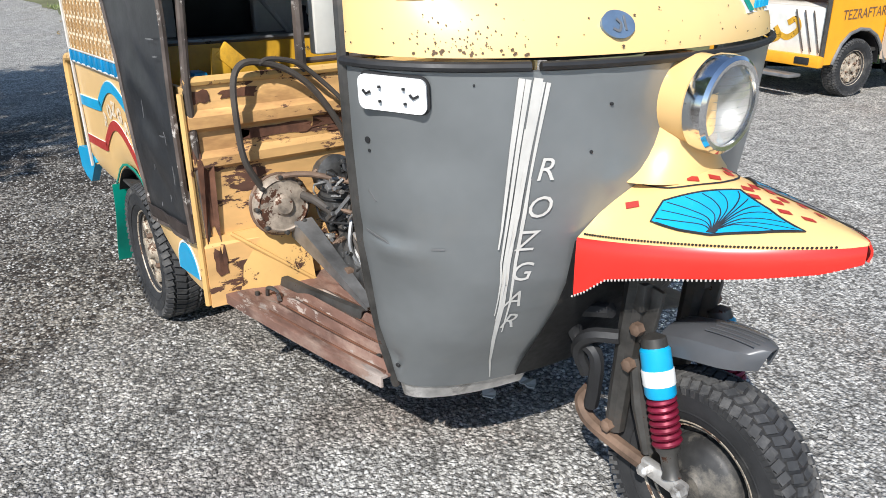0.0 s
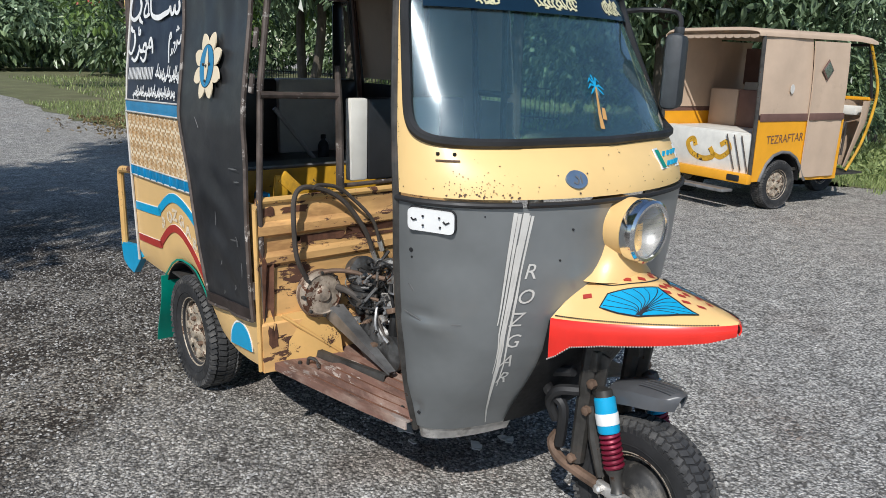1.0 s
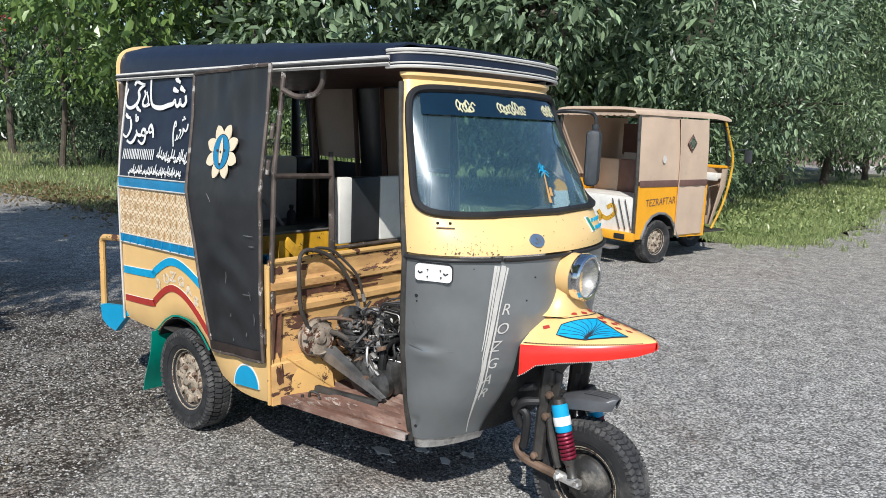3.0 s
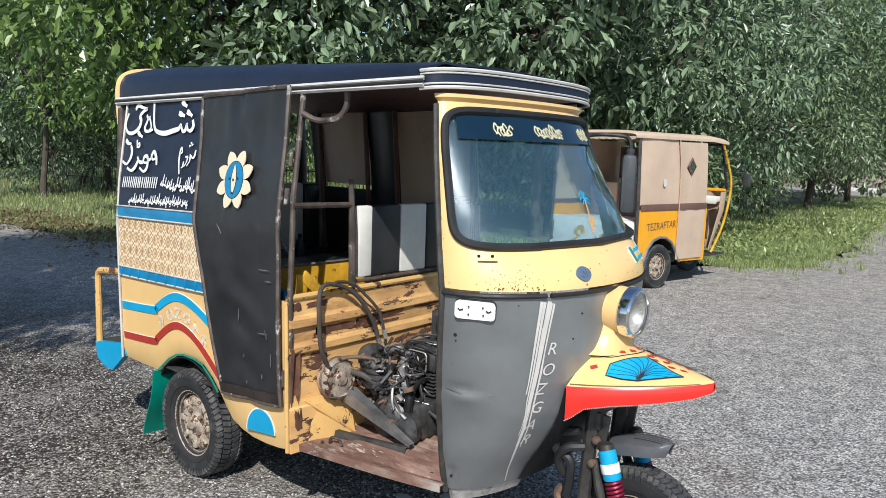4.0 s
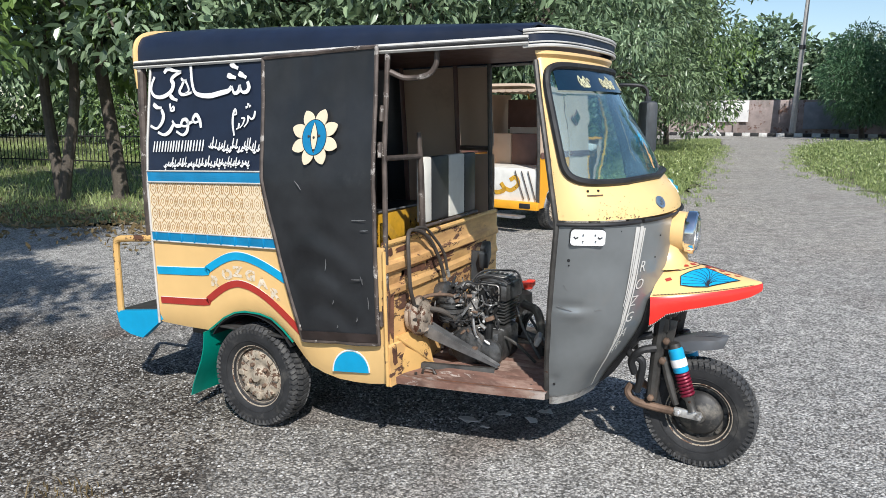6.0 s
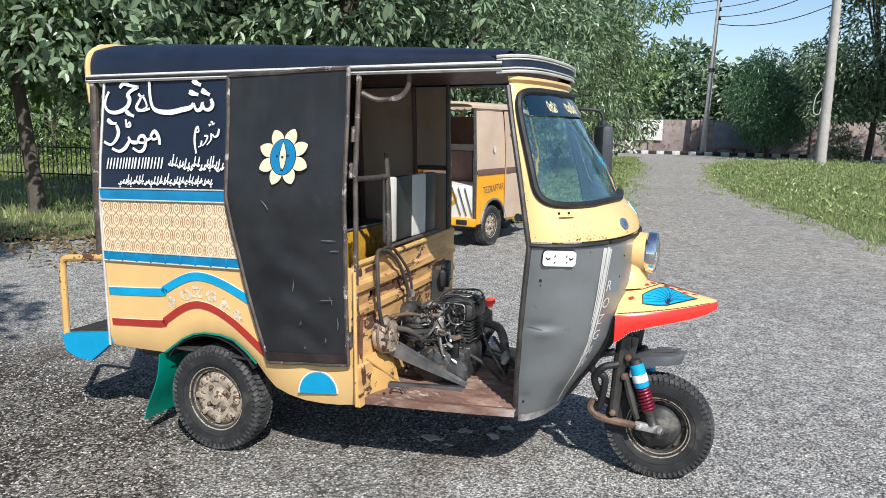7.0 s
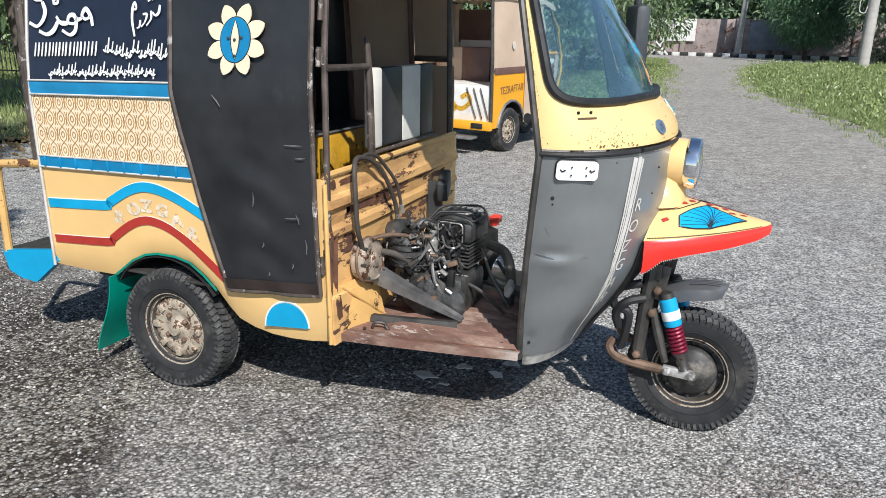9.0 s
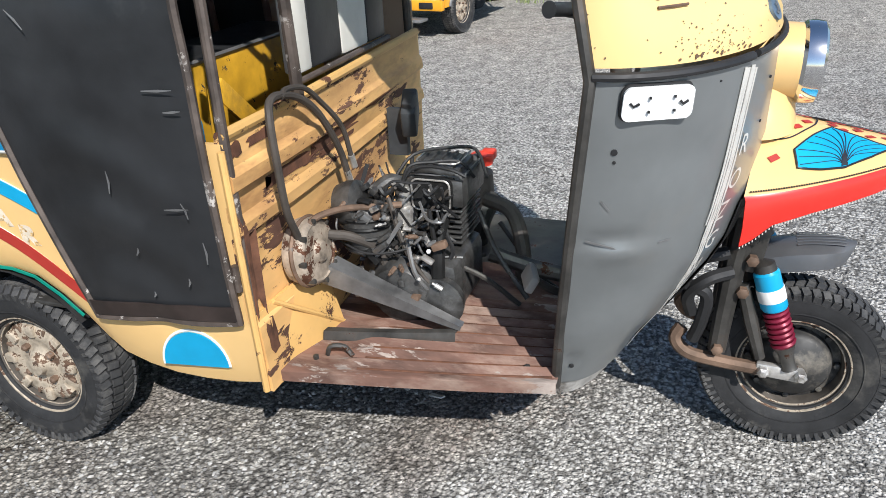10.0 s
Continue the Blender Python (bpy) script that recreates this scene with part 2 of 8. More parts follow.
def lathe(bm, profile, m=None, seg=32, closed=False, caps=True):
    """Turns (radius, height) pairs about the z axis of m."""
    m = m or Matrix()
    rings = [[bm.verts.new(m @ Vector((r * math.cos(a), r * math.sin(a), h))) for a in (2 * math.pi * k / seg for k in range(seg))] for r, h in profile]
    for A, B in zip(rings, rings[1:] + (rings[:1] if closed else [])):
        for k in range(seg):
            bm.faces.new((A[k], A[(k + 1) % seg], B[(k + 1) % seg], B[k]))
    if caps and not closed:
        for R, (r, h) in ((rings[0], profile[0]), (rings[-1], profile[-1])):
            if r > 1e-5:
                bm.faces.new(R)
    return bm


def loft(bm, rows, closed=False):
    """A skin over rows of points."""
    V = [[bm.verts.new(p) for p in row] for row in rows]
    for A, B in zip(V, V[1:]):
        n = len(A)
        for k in range(n if closed else n - 1):
            bm.faces.new((A[k], A[(k + 1) % n], B[(k + 1) % n], B[k]))
    return V


def thicken(bm, d, ref=(0.7, -0.05, 0.9)):
    """Gives an open skin a thickness d, away from the point ref (minus: towards it)."""
    bmesh.ops.recalc_face_normals(bm, faces=bm.faces)
    bm.normal_update()
    vs = list(bm.verts)
    if sum(v.normal.dot(v.co - Vector(ref)) for v in vs) < 0:
        d = -d
    fs = list(bm.faces)
    off = {v: bm.verts.new(v.co + v.normal * d) for v in vs}
    edges = [e for e in bm.edges if len(e.link_faces) == 1]
    for f in fs:
        bm.faces.new([off[v] for v in reversed(f.verts)])
    for e in edges:
        a, b = e.verts
        bm.faces.new((a, b, off[b], off[a]))
    return bm


def plate(bm, outline, thick, to_world):
    """A flat piece: 2D outline, thickness, and the map from (u, v, depth) to the world."""
    top = [bm.verts.new(to_world(u, v, thick)) for u, v in outline]
    bot = [bm.verts.new(to_world(u, v, 0.0)) for u, v in outline]
    bm.faces.new(top)
    bm.faces.new(list(reversed(bot)))
    n = len(outline)
    for i in range(n):
        bm.faces.new((top[i], bot[i], bot[(i + 1) % n], top[(i + 1) % n]))
    bmesh.ops.triangulate(bm, faces=[f for f in bm.faces if len(f.verts) > 4])
    return bm


def ribbon(bm, pts, w, thick, to_world):
    """A painted stroke along 2D points, w wide (one width or one for each point)."""
    n = len(pts)
    ws = w if isinstance(w, (list, tuple)) else [w] * n
    P = [Vector(p) for p in pts]
    rows = []
    for i in range(n):
        d = (P[min(i + 1, n - 1)] - P[max(i - 1, 0)])
        d = d.normalized() if d.length > 0 else Vector((1, 0))
        nrm = Vector((-d.y, d.x)) * ws[i] * 0.5
        a, b = P[i] + nrm, P[i] - nrm
        rows.append([to_world(a.x, a.y, 0), to_world(a.x, a.y, thick), to_world(b.x, b.y, thick), to_world(b.x, b.y, 0)])
    V = loft(bm, rows, closed=True)
    bm.faces.new(V[0])
    bm.faces.new(V[-1])
    return bm


def stroke2(pts, steps=6):
    return [(p.x, p.y) for p in curve([(a, b, 0) for a, b in pts], steps)]


def letters(text, size, to_world, thick=0.0015, spacing=1.0, shear=0.0, bold=0.0):
    """Flat letters of the built-in font as a bmesh; to_world maps (u, v, depth)."""
    fc = bpy.data.curves.new("letters", "FONT")
    fc.body, fc.size, fc.align_x, fc.space_character, fc.shear, fc.resolution_u = text, size, "LEFT", spacing, shear, 3
    fc.offset = bold
    ob = new("letters", fc)
    dg = bpy.context.evaluated_depsgraph_get()
    me = bpy.data.meshes.new_from_object(ob.evaluated_get(dg))
    bm = bmesh.new()
    bm.from_mesh(me)
    bpy.data.objects.remove(ob)
    bpy.data.curves.remove(fc)
    bpy.data.meshes.remove(me)
    for v in bm.verts:
        v.co = Vector(to_world(v.co.x, v.co.y, thick))
    return bm


def lerp(tab, z):
    """Straight-line value of z in a table of (z, value)."""
    for (a, va), (b, vb) in zip(tab, tab[1:]):
        if z <= b:
            k = max(0.0, (z - a) / (b - a))
            return va + (vb - va) * k
    return tab[-1][1]


# ---- the yellow and grey auto rickshaw ----
C = -0.09                      # its centreline
rick = thing("auto_rickshaw", "cream and grey auto rickshaw with black canvas sides on gravel", "rickshaw", at=None)

XE = [(0.30, 1.366), (0.35, 1.371), (0.70, 1.405), (1.04, 1.440), (1.28, 1.392), (1.485, 1.345), (1.66, 1.308)]
HW = [(0.3, 0.385), (0.35, 0.400), (0.5, 0.447), (0.7, 0.487), (0.9, 0.512), (1.04, 0.525), (1.2, 0.512), (1.28, 0.502), (1.485, 0.470), (1.66, 0.438)]
XF = [(0.30, 1.49), (0.36, 1.525), (0.41, 1.555), (0.49, 1.617), (0.585, 1.679), (0.65, 1.711), (0.75, 1.735), (0.85, 1.745), (1.04, 1.748), (1.08, 1.748), (1.12, 1.728), (1.19, 1.664), (1.30, 1.608), (1.45, 1.512), (1.59, 1.418), (1.66, 1.385)]
HL = [(1.04, 0.525), (1.2, 0.515), (1.3, 0.488), (1.45, 0.432), (1.6, 0.390), (1.66, 0.38)]   # the far side leans in more


def cowl(a, z, off=0.0):
    """A place on the front shell: a in degrees from the middle (minus: the right side), height z, off metres outwards."""
    def at(a, z):
        s, c = math.sin(radians(a)), math.cos(radians(a))
        e = 1.0
        y = C + lerp(HL if s > 0 and z > 1.04 else HW, z) * math.copysign(abs(s) ** e, s)
        x = lerp(XE, z) + (lerp(XF, z) - lerp(XE, z)) * max(c, 0.0) ** e
        return Vector((x, y, z))
    p = at(a, z)
    if off:
        a = max(-89.0, min(89.0, a))
        n = (at(a + 0.5, z) - at(a - 0.5, z)).cross(at(a, z + 0.01) - at(a, z - 0.01)).normalized()
        p = p + n * off
    return p


def arc_table(z=0.9, n=360):
    out, p, L = [(0.0, 0.0)], cowl(0, z), 0.0
    for k in range(1, n + 1):
        q = cowl(-90 * k / n, z)
        L += (q - p).length
        out.append((L, 90 * k / n))
        p = q
    return out


ARC = arc_table()
CRA = [(a, u) for u, a in ARC]


def um(a):
    """Metres along the shell from the middle to the angle a."""
    return math.copysign(lerp(CRA, abs(a)), a)


def cowl_m(u, v, off=0.0):
    """As cowl(), but with metres along the shell in place of degrees."""
    return cowl(math.copysign(lerp(ARC, abs(u)), u), v, off)


def cribbon(bm, pts, w, off):
    """A painted stroke on the shell: points in degrees and height, width in metres."""
    ribbon(bm, [(um(a), z) for a, z in pts], w, 0.001, lambda u, v, d: cowl_m(u, v, off + d))


ANG = [-90, -89.2, -87.5, -85, -81, -76, -70, -63, -55, -46, -36, -24, -12, 0, 12, 24, 36, 46, 55, 63, 70, 76, 81, 85, 87.5, 89.2, 90]

# lower grey shell
bm = bmesh.new()
zs = [0.345 + (1.040 - 0.345) * k / 58 for k in range(59)]


def dented(a, z):
    p = cowl(a, z)
    d = 0.0
    for da, dz, sa, sz, h in ((-78, 0.735, 9, 0.018, -0.010), (-74, 0.705, 9, 0.022, 0.008), (-70, 0.62, 14, 0.06, -0.006), (-82, 0.42, 5, 0.024, -0.009), (-45, 0.78, 12, 0.1, -0.004), (-60, 0.9, 10, 0.05, -0.004), (-55, 0.5, 10, 0.08, 0.004)):
        d += h * math.exp(-((a - da) / sa) ** 2 - ((z - dz) / sz) ** 2)
    return p + Vector((d * 0.6, -d * 0.8, 0))


A2 = sorted(set(ANG) | {-90 + 1.25 * k for k in range(1, 40)})
loft(bm, [[dented(a, z) for a in A2] for z in zs])
thicken(bm, -0.012)
grey_shell = part("front_shell", bm, M["grey"], rick, "dented dull grey painted front shell")
bm = bmesh.new()
loft(bm, [[cowl(a, z, -0.006) for a in (-88, -82, -74, -64, -52, -40, -30, -20)] for z in (0.300, 0.32, 0.352)])
thicken(bm, -0.008)
part("lower_flange", bm, M["alloy"], grey_shell, "pale scuffed steel flange")
# dark sheet over the shell's middle, in place of the shaded wheel well hollow
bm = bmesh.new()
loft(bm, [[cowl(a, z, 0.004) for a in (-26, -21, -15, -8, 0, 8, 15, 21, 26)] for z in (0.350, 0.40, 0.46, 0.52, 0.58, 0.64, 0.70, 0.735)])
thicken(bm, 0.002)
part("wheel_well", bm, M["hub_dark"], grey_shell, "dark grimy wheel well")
# rusty edge strip down the door side of the shell
for s in (-1, 1):
    bm = bmesh.new()
    tube(bm, [cowl(s * 90, z) + Vector((-0.006, 0, 0)) for z in (0.33, 0.45, 0.6, 0.75, 0.9, 1.04, 1.15, 1.28, 1.4, 1.5, 1.63)], 0.011, 8)
    part("door_edge", bm, M["dark_steel"], rick, "dark rusty door edge")

# the black rubber strip between grey and cream, in two lengths
for a0, a1 in ((-90, -38), (-36, 90)):
    bm = bmesh.new()
    tube(bm, [cowl(a0 + (a1 - a0) * k / 24, 1.049, 0.005) for k in range(25)], 0.0085, 8, flat=0.8)
    part("rubber_strip", bm, M["black_rubber"], rick, "black rubber strip with worn edge")

# upper cream shell round the windscreen
WA, WZ0, WZ1 = 79.5, 1.190, 1.612


def round_rect(k, n, grow=0.0):
    """Point k of n on the windscreen's rounded outline, as (angle, height)."""
    t = 2 * math.pi * k / n
    c, s = math.cos(t), math.sin(t)
    e = 0.27
    u = math.copysign(abs(c) ** e, c)
    v = math.copysign(abs(s) ** e, s)
    zc, hz = (WZ0 + WZ1) / 2, (WZ1 - WZ0) / 2 + grow
    a = u * (WA + grow * 60)
    return a, zc + v * hz


bm = bmesh.new()
N = 128
rows = []
for j, f in enumerate((0.0, 0.12, 0.3, 0.55, 0.8, 1.0)):
    row = []
    for k in range(N):
        a, z = round_rect(k, N)
        t = 2 * math.pi * k / N
        c, s = math.cos(t), math.sin(t)
        m_ = max(abs(c), abs(s))
        oa, oz = 90 * c / m_, (1.062 + 1.640) / 2 + (1.640 - 1.062) / 2 * s / m_
        row.append(cowl(a + (oa - a) * f, z + (oz - z) * f))
    rows.append(row)
loft(bm, rows, closed=True)
thicken(bm, -0.012)
cream_shell = part("windscreen_surround", bm, M["cream_chipped"], rick, "cream-yellow painted windscreen surround with chipped paint")
bm = bmesh.new()
loft(bm, [[p + (Vector((1.2, C, p.z)) - p).normalized() * 0.016 for p in row] for row in rows], closed=True)
part("inner_lining", bm, M["dash"], rick, "dark inner lining of the cab pillars")
bm = bmesh.new()
tube(bm, [cowl(*round_rect(k, N), 0.004) for k in range(N)], 0.017, 8, closed=True, flat=0.8)
part("windscreen_seal", bm, M["black_rubber"], rick, "thick black rubber windscreen seal")
bm = bmesh.new()
zc = (WZ0 + WZ1) / 2
rows = [[cowl(a * f, zc + (z - zc) * f, -0.004) for a, z in (round_rect(k, N, 0.004) for k in range(N))] for f in (1.0, 0.86, 0.72, 0.58, 0.44, 0.3, 0.16, 0.04)]
V = loft(bm, rows, closed=True)
bm.faces.new(V[-1])
thicken(bm, -0.004)
# the film's teal colour also stands in for sky reflected on the glass
M["screen"] = dusty(glass("tinted_windscreen_glass", (0.56, 0.78, 0.86)), (0.12, 0.26, 0.32), 0.07)
ws = part("windscreen", bm, M["screen"], rick, "curved tinted windscreen glass", smooth=80)
ws.visible_shadow = False
# dark sun strip along the top of the glass and its painted lettering as plain bars
bm = bmesh.new()
loft(bm, [[cowl(-66 + 140 * k / 30, z, 0.002) for k in range(31)] for z in (1.522, 1.56, 1.604)])
thicken(bm, 0.0015)
part("sun_strip", bm, mat("navy_film", (0.006, 0.022, 0.042), 0.15, vary=0.1), ws, "dark navy sun strip film")
random.seed(5)
for a0, wdt in ((-37, 11), (-9, 21), (34, 18)):
    bm = bmesh.new()
    for k in range(int(wdt)):
        a = a0 + k
        z0 = 1.534 + random.random() * 0.010
        if k % 2 == 0:
            hz_ = random.uniform(0.020, 0.040)
            cribbon(bm, stroke2([(a, z0), (a - 1.2, z0 + hz_ * 0.5), (a + 0.4, z0 + hz_), (a + 1.8, z0 + hz_ * 0.6)], 4), 0.0062, 0.0045)
        if random.random() < 0.8:
            cribbon(bm, [(a - 0.8, z0), (a + 0.9, z0 + random.uniform(-0.003, 0.005))], 0.005, 0.0048)
    tagged(part("painted_writing", bm, M["pale_gold"], ws, "pale painted marks"), kind="stuff")
# palm sticker
bm = bmesh.new()
cribbon(bm, [(0.0, 1.222), (0.5, 1.26), (1.6, 1.30), (3.0, 1.330)], [0.016, 0.010, 0.007, 0.005], 0.003)
cribbon(bm, [(2.2, 1.245), (3.0, 1.275)], [0.016, 0.012], 0.003)
part("palm_sticker", bm, mat("orange_sticker", (0.55, 0.3, 0.1), 0.5), ws, "small orange palm tree sticker")
bm = bmesh.new()
for dx, dz in ((-3.4, 0.0), (-2.6, 0.018), (-0.4, 0.028), (2.2, 0.018), (3.0, -0.004), (-3.0, -0.016), (2.2, -0.018)):
    cribbon(bm, [(3.0, 1.332), (3.0 + dx * 0.6, 1.332 + dz * 0.9 + 0.005), (3.0 + dx * 1.15, 1.332 + dz * 0.9 - 0.006)], [0.003, 0.006, 0.002], 0.003)
part("palm_leaves", bm, M["cyan"], ws, "pale blue palm leaves sticker")
# wiper arm and bracket below the glass
bm = bmesh.new()
tube(bm, [cowl(-67, 1.150, 0.003), cowl(-62, 1.150, 0.004), cowl(-57, 1.150, 0.003)], 0.0025, 6)
part("wiper_bracket", bm, M["rim_rust"], cream_shell, "thin rusty bracket edge")
for a in (-65.5, -58.5):
    bm = box(bmesh.new(), cowl(a, 1.166, 0.002), (0.008, 0.008, 0.008), bevel=0.002)
    part("wiper_bolt", bm, M["hub_dark"], cream_shell, "dark bolt")
# brow over the windscreen
bm = bmesh.new()
loft(bm, [[cowl(a, 1.640, 0.0) for a in ANG], [cowl(a, 1.648, 0.016) for a in ANG], [cowl(a, 1.662, 0.018) for a in ANG], [cowl(a, 1.672, -0.03) for a in ANG]])
thicken(bm, -0.01)
part("brow", bm, M["cream"], rick, "cream-yellow brow over the windscreen")
# oval badge, number plate, drip marks, little bolts
bm = bmesh.new()
ba, bz = -19.0, 1.106
plate(bm, [(ba + 3.7 * math.cos(t), bz + 0.021 * math.sin(t)) for t in (2 * math.pi * k / 24 for k in range(24))], 0.006, lambda u, v, d: cowl(u, v, d - 0.001))
badge = part("oval_badge", bm, M["badge_blue"], cream_shell, "oval blue-grey metal badge")
bm = bmesh.new()
cribbon(bm, stroke2([(ba - 1.4, bz - 0.006), (ba - 0.2, bz - 0.010), (ba + 0.5, bz), (ba - 0.3, bz + 0.008)]), 0.004, 0.0052)
cribbon(bm, [(ba + 1.4, bz - 0.010), (ba + 1.5, bz + 0.012)], 0.004, 0.0052)
part("badge_mark", bm, M["rail_steel"], badge, "raised mark")
bm = bmesh.new()
plate(bm, [(22, 1.108), (42, 1.104), (52, 1.158), (22, 1.160)], 0.004, lambda u, v, d: cowl(u, v, d))
num = part("number_plate", bm, M["white_plastic"], rick, "small white number plate")
for z in (1.144, 1.120):
    for k in range(4):
        bm = box(bmesh.new(), cowl(28 + (4.6 if z > 1.13 else 3.4) * k, z, 0.005), (0.004, 0.009, 0.014))
        part("plate_bar", bm, M["cyan"], num)
bm = bmesh.new()
plate(bm, [(22.8, 1.111), (25.4, 1.111), (25.4, 1.156), (22.8, 1.156)], 0.001, lambda u, v, d: cowl(u, v, 0.0042 + d))
part("plate_edge", bm, M["teal"], num, "green edge")
# chipped paint along the cream rim
bm = bmesh.new()
random.seed(11)
for k in range(230):
    a = random.gauss(-52, 7) if k < 95 else (random.uniform(-85, 60) if k < 130 else -89.6 + abs(random.gauss(0, 1.6)))
    z = 1.066 + abs(random.gauss(0, 0.028)) if k < 115 else (random.uniform(1.07, 1.16) if k < 130 else random.choice((random.uniform(1.07, 1.64), random.gauss(1.60, 0.03))))
    z = min(z, 1.636)
    r = random.uniform(0.0006, 0.0018) * (1.7 if z < 1.075 else 1.0)
    plate(bm, [(a + r * 160 * math.cos(t) * random.uniform(0.6, 1.2), z + r * math.sin(t) * random.uniform(0.5, 1.1)) for t in (2 * math.pi * q / 7 for q in range(7))], 0.0006, lambda u, v, d: cowl(u, v, 0.0008 + d))
tagged(part("paint_chips", bm, mat("bare_chipped_metal", (0.12, 0.075, 0.045), 0.8), cream_shell), "dark brown paint chips", kind="stuff")

# white side lamp plate with dark screws
bm = bmesh.new()


def rr2(cx, cy, w, h, r, n=5):
    out = []
    for qx, qy, t0 in ((1, 1, 0), (-1, 1, 90), (-1, -1, 180), (1, -1, 270)):
        for k in range(n + 1):
            t = radians(t0 + 90 * k / n)
            out.append((cx + qx * (w / 2 - r) + r * math.cos(t), cy + qy * (h / 2 - r) + r * math.sin(t)))
    return out


LA, LZ = um(-70.5), 1.004


def lampmap(u, v, d):
    """u metres along the shell forward, v up."""
    return cowl_m(LA + u, LZ + v - u * 0.03, 0.003 + d)


plate(bm, rr2(0, 0, 0.122, 0.057, 0.013), 0.012, lampmap)
lamp_plate = part("side_lamp_base", bm, M["white_plastic"], rick, "white plastic base of a missing side lamp")
bm = bmesh.new()
tube(bm, [lampmap(u, v, 0.002) for u, v in rr2(0, 0, 0.124, 0.059, 0.014)], 0.0036, 6, closed=True)
part("lamp_gasket", bm, M["black_rubber"], lamp_plate, "black gasket")
for u, v in ((-0.018, 0.012), (-0.018, -0.012), (0.024, 0.012), (0.026, -0.012)):
    bm = box(bmesh.new(), lampmap(u, v, 0.012), (0.004, 0.004, 0.004))
    part("screw", bm, M["black_rubber"], lamp_plate, "dark screw")
for u in (-0.042, 0.042):
    bm = bmesh.new()
    ribbon(bm, [(u - 0.008, 0.004), (u - 0.002, -0.002), (u + 0.007, 0.003)], 0.004, 0.002, lambda a, b, d: lampmap(a, b, 0.012 + d))
    part("wire_end", bm, M["black_rubber"], lamp_plate, "dark wire end")
# small holes and scratches
for a, z, r in ((-81, 0.916, 0.006), (-80.6, 0.897, 0.003), (-82, 0.40, 0.005), (-20, 0.98, 0.003), (-24, 0.9, 0.003), (-50, 1.02, 0.002)):
    bm = bmesh.new()
    lathe(bm, [(r, -0.002), (r, 0.002), (0.0005, 0.0025)], Matrix.Translation(cowl(a, z, 0.0)) @ (cowl(a, z, 0.1) - cowl(a, z)).to_track_quat("Z", "Y").to_matrix().to_4x4(), 10)
    part("bolt_hole", bm, M["black_rubber"], grey_shell, "small dark hole")
for pts in (((-86, 0.735), (-82, 0.729), (-77, 0.72), (-73, 0.708)), ((-62, 0.72), (-58, 0.722)), ((-66, 0.98), (-64, 0.979)), ((-83, 0.82), (-80, 0.80))):
    bm = bmesh.new()
    cribbon(bm, list(pts), 0.004, 0.0007)
    part("scratch", bm, M["rail_steel"], grey_shell, "pale scratch")
# brushed white flash and lettering on the grey shell
random.seed(3)


def flash(z):
    return lerp([(0.36, -36.5), (0.45, -39.5), (0.55, -41.5), (0.715, -42.0), (0.85, -40.0), (1.04, -36.2)], z)


for k in range(9):
    z1 = random.uniform(0.80, 1.03) if k > 4 else 1.03 - k * 0.002
    z0 = max(0.40, z1 - random.uniform(0.2, 0.42))
    da = -3.4 + 1.5 * (k % 5)
    w = random.uniform(0.006, 0.012)
    P_ = [(flash(z1 + (z0 - z1) * q / 8) + da * (0.35 + 0.65 * (z1 + (z0 - z1) * q / 8 - 0.36) / 0.7), z1 + (z0 - z1) * q / 8) for q in range(9)]
    bm = bmesh.new()
    cribbon(bm, P_, [w * (1 - 0.75 * q / 8) for q in range(9)], 0.0009 + 0.0001 * k)
    part("white_flash", bm, M["white_trim"], grey_shell, "brushed white paint streak")
for sh, zz, ww in ((0.2, (1.03, 0.9, 0.8, 0.7, 0.6, 0.5, 0.42, 0.36), (15, 14, 15, 13, 12, 9, 6, 3)), (2.3, (0.86, 0.8, 0.7, 0.6, 0.52), (2, 6, 6, 4, 2))):
    bm = bmesh.new()
    cribbon(bm, [(flash(z) + sh, z) for z in zz], [v / 1000 for v in ww], 0.0019)
    part("white_flash", bm, M["white_trim"], grey_shell, "brushed white paint streak")
for ch, z, la in zip("ROZGAR", (0.856, 0.787, 0.722, 0.657, 0.592, 0.532), (-34.4, -36.3, -38.2, -38.8, -39.0, -38.0)):
    u0 = um(la) - 0.018
    bm = letters(ch, 0.058, lambda u, v, d, u0=u0, z=z: cowl_m(u0 + u, z + v, 0.0014 + d), 0.0006, shear=0.28)
    part("letter", bm, M["white_trim"], grey_shell)

# headlamp in its cream housing
HY = -0.085
fwd = Vector((1.0, 0.03, -0.03)).normalized()
hq = fwd.to_track_quat("Z", "Y").to_matrix().to_4x4()
hm = Matrix.Translation(Vector((1.800, HY, 0.972))) @ hq @ Matrix.Scale(1.10, 4)
bm = bmesh.new()
loft(bm, [[hm @ Vector((r * math.cos(t), r * math.sin(t), d)) for t in (2 * math.pi * q / 36 for q in range(36))] for d, r in ((-0.12, 0.073), (-0.08, 0.074), (-0.05, 0.074), (-0.02, 0.073), (0.0, 0.072))], closed=True)
thicken(bm, -0.004)
housing = part("headlamp_housing", bm, M["cream"], rick, "rounded cream-yellow headlamp housing")
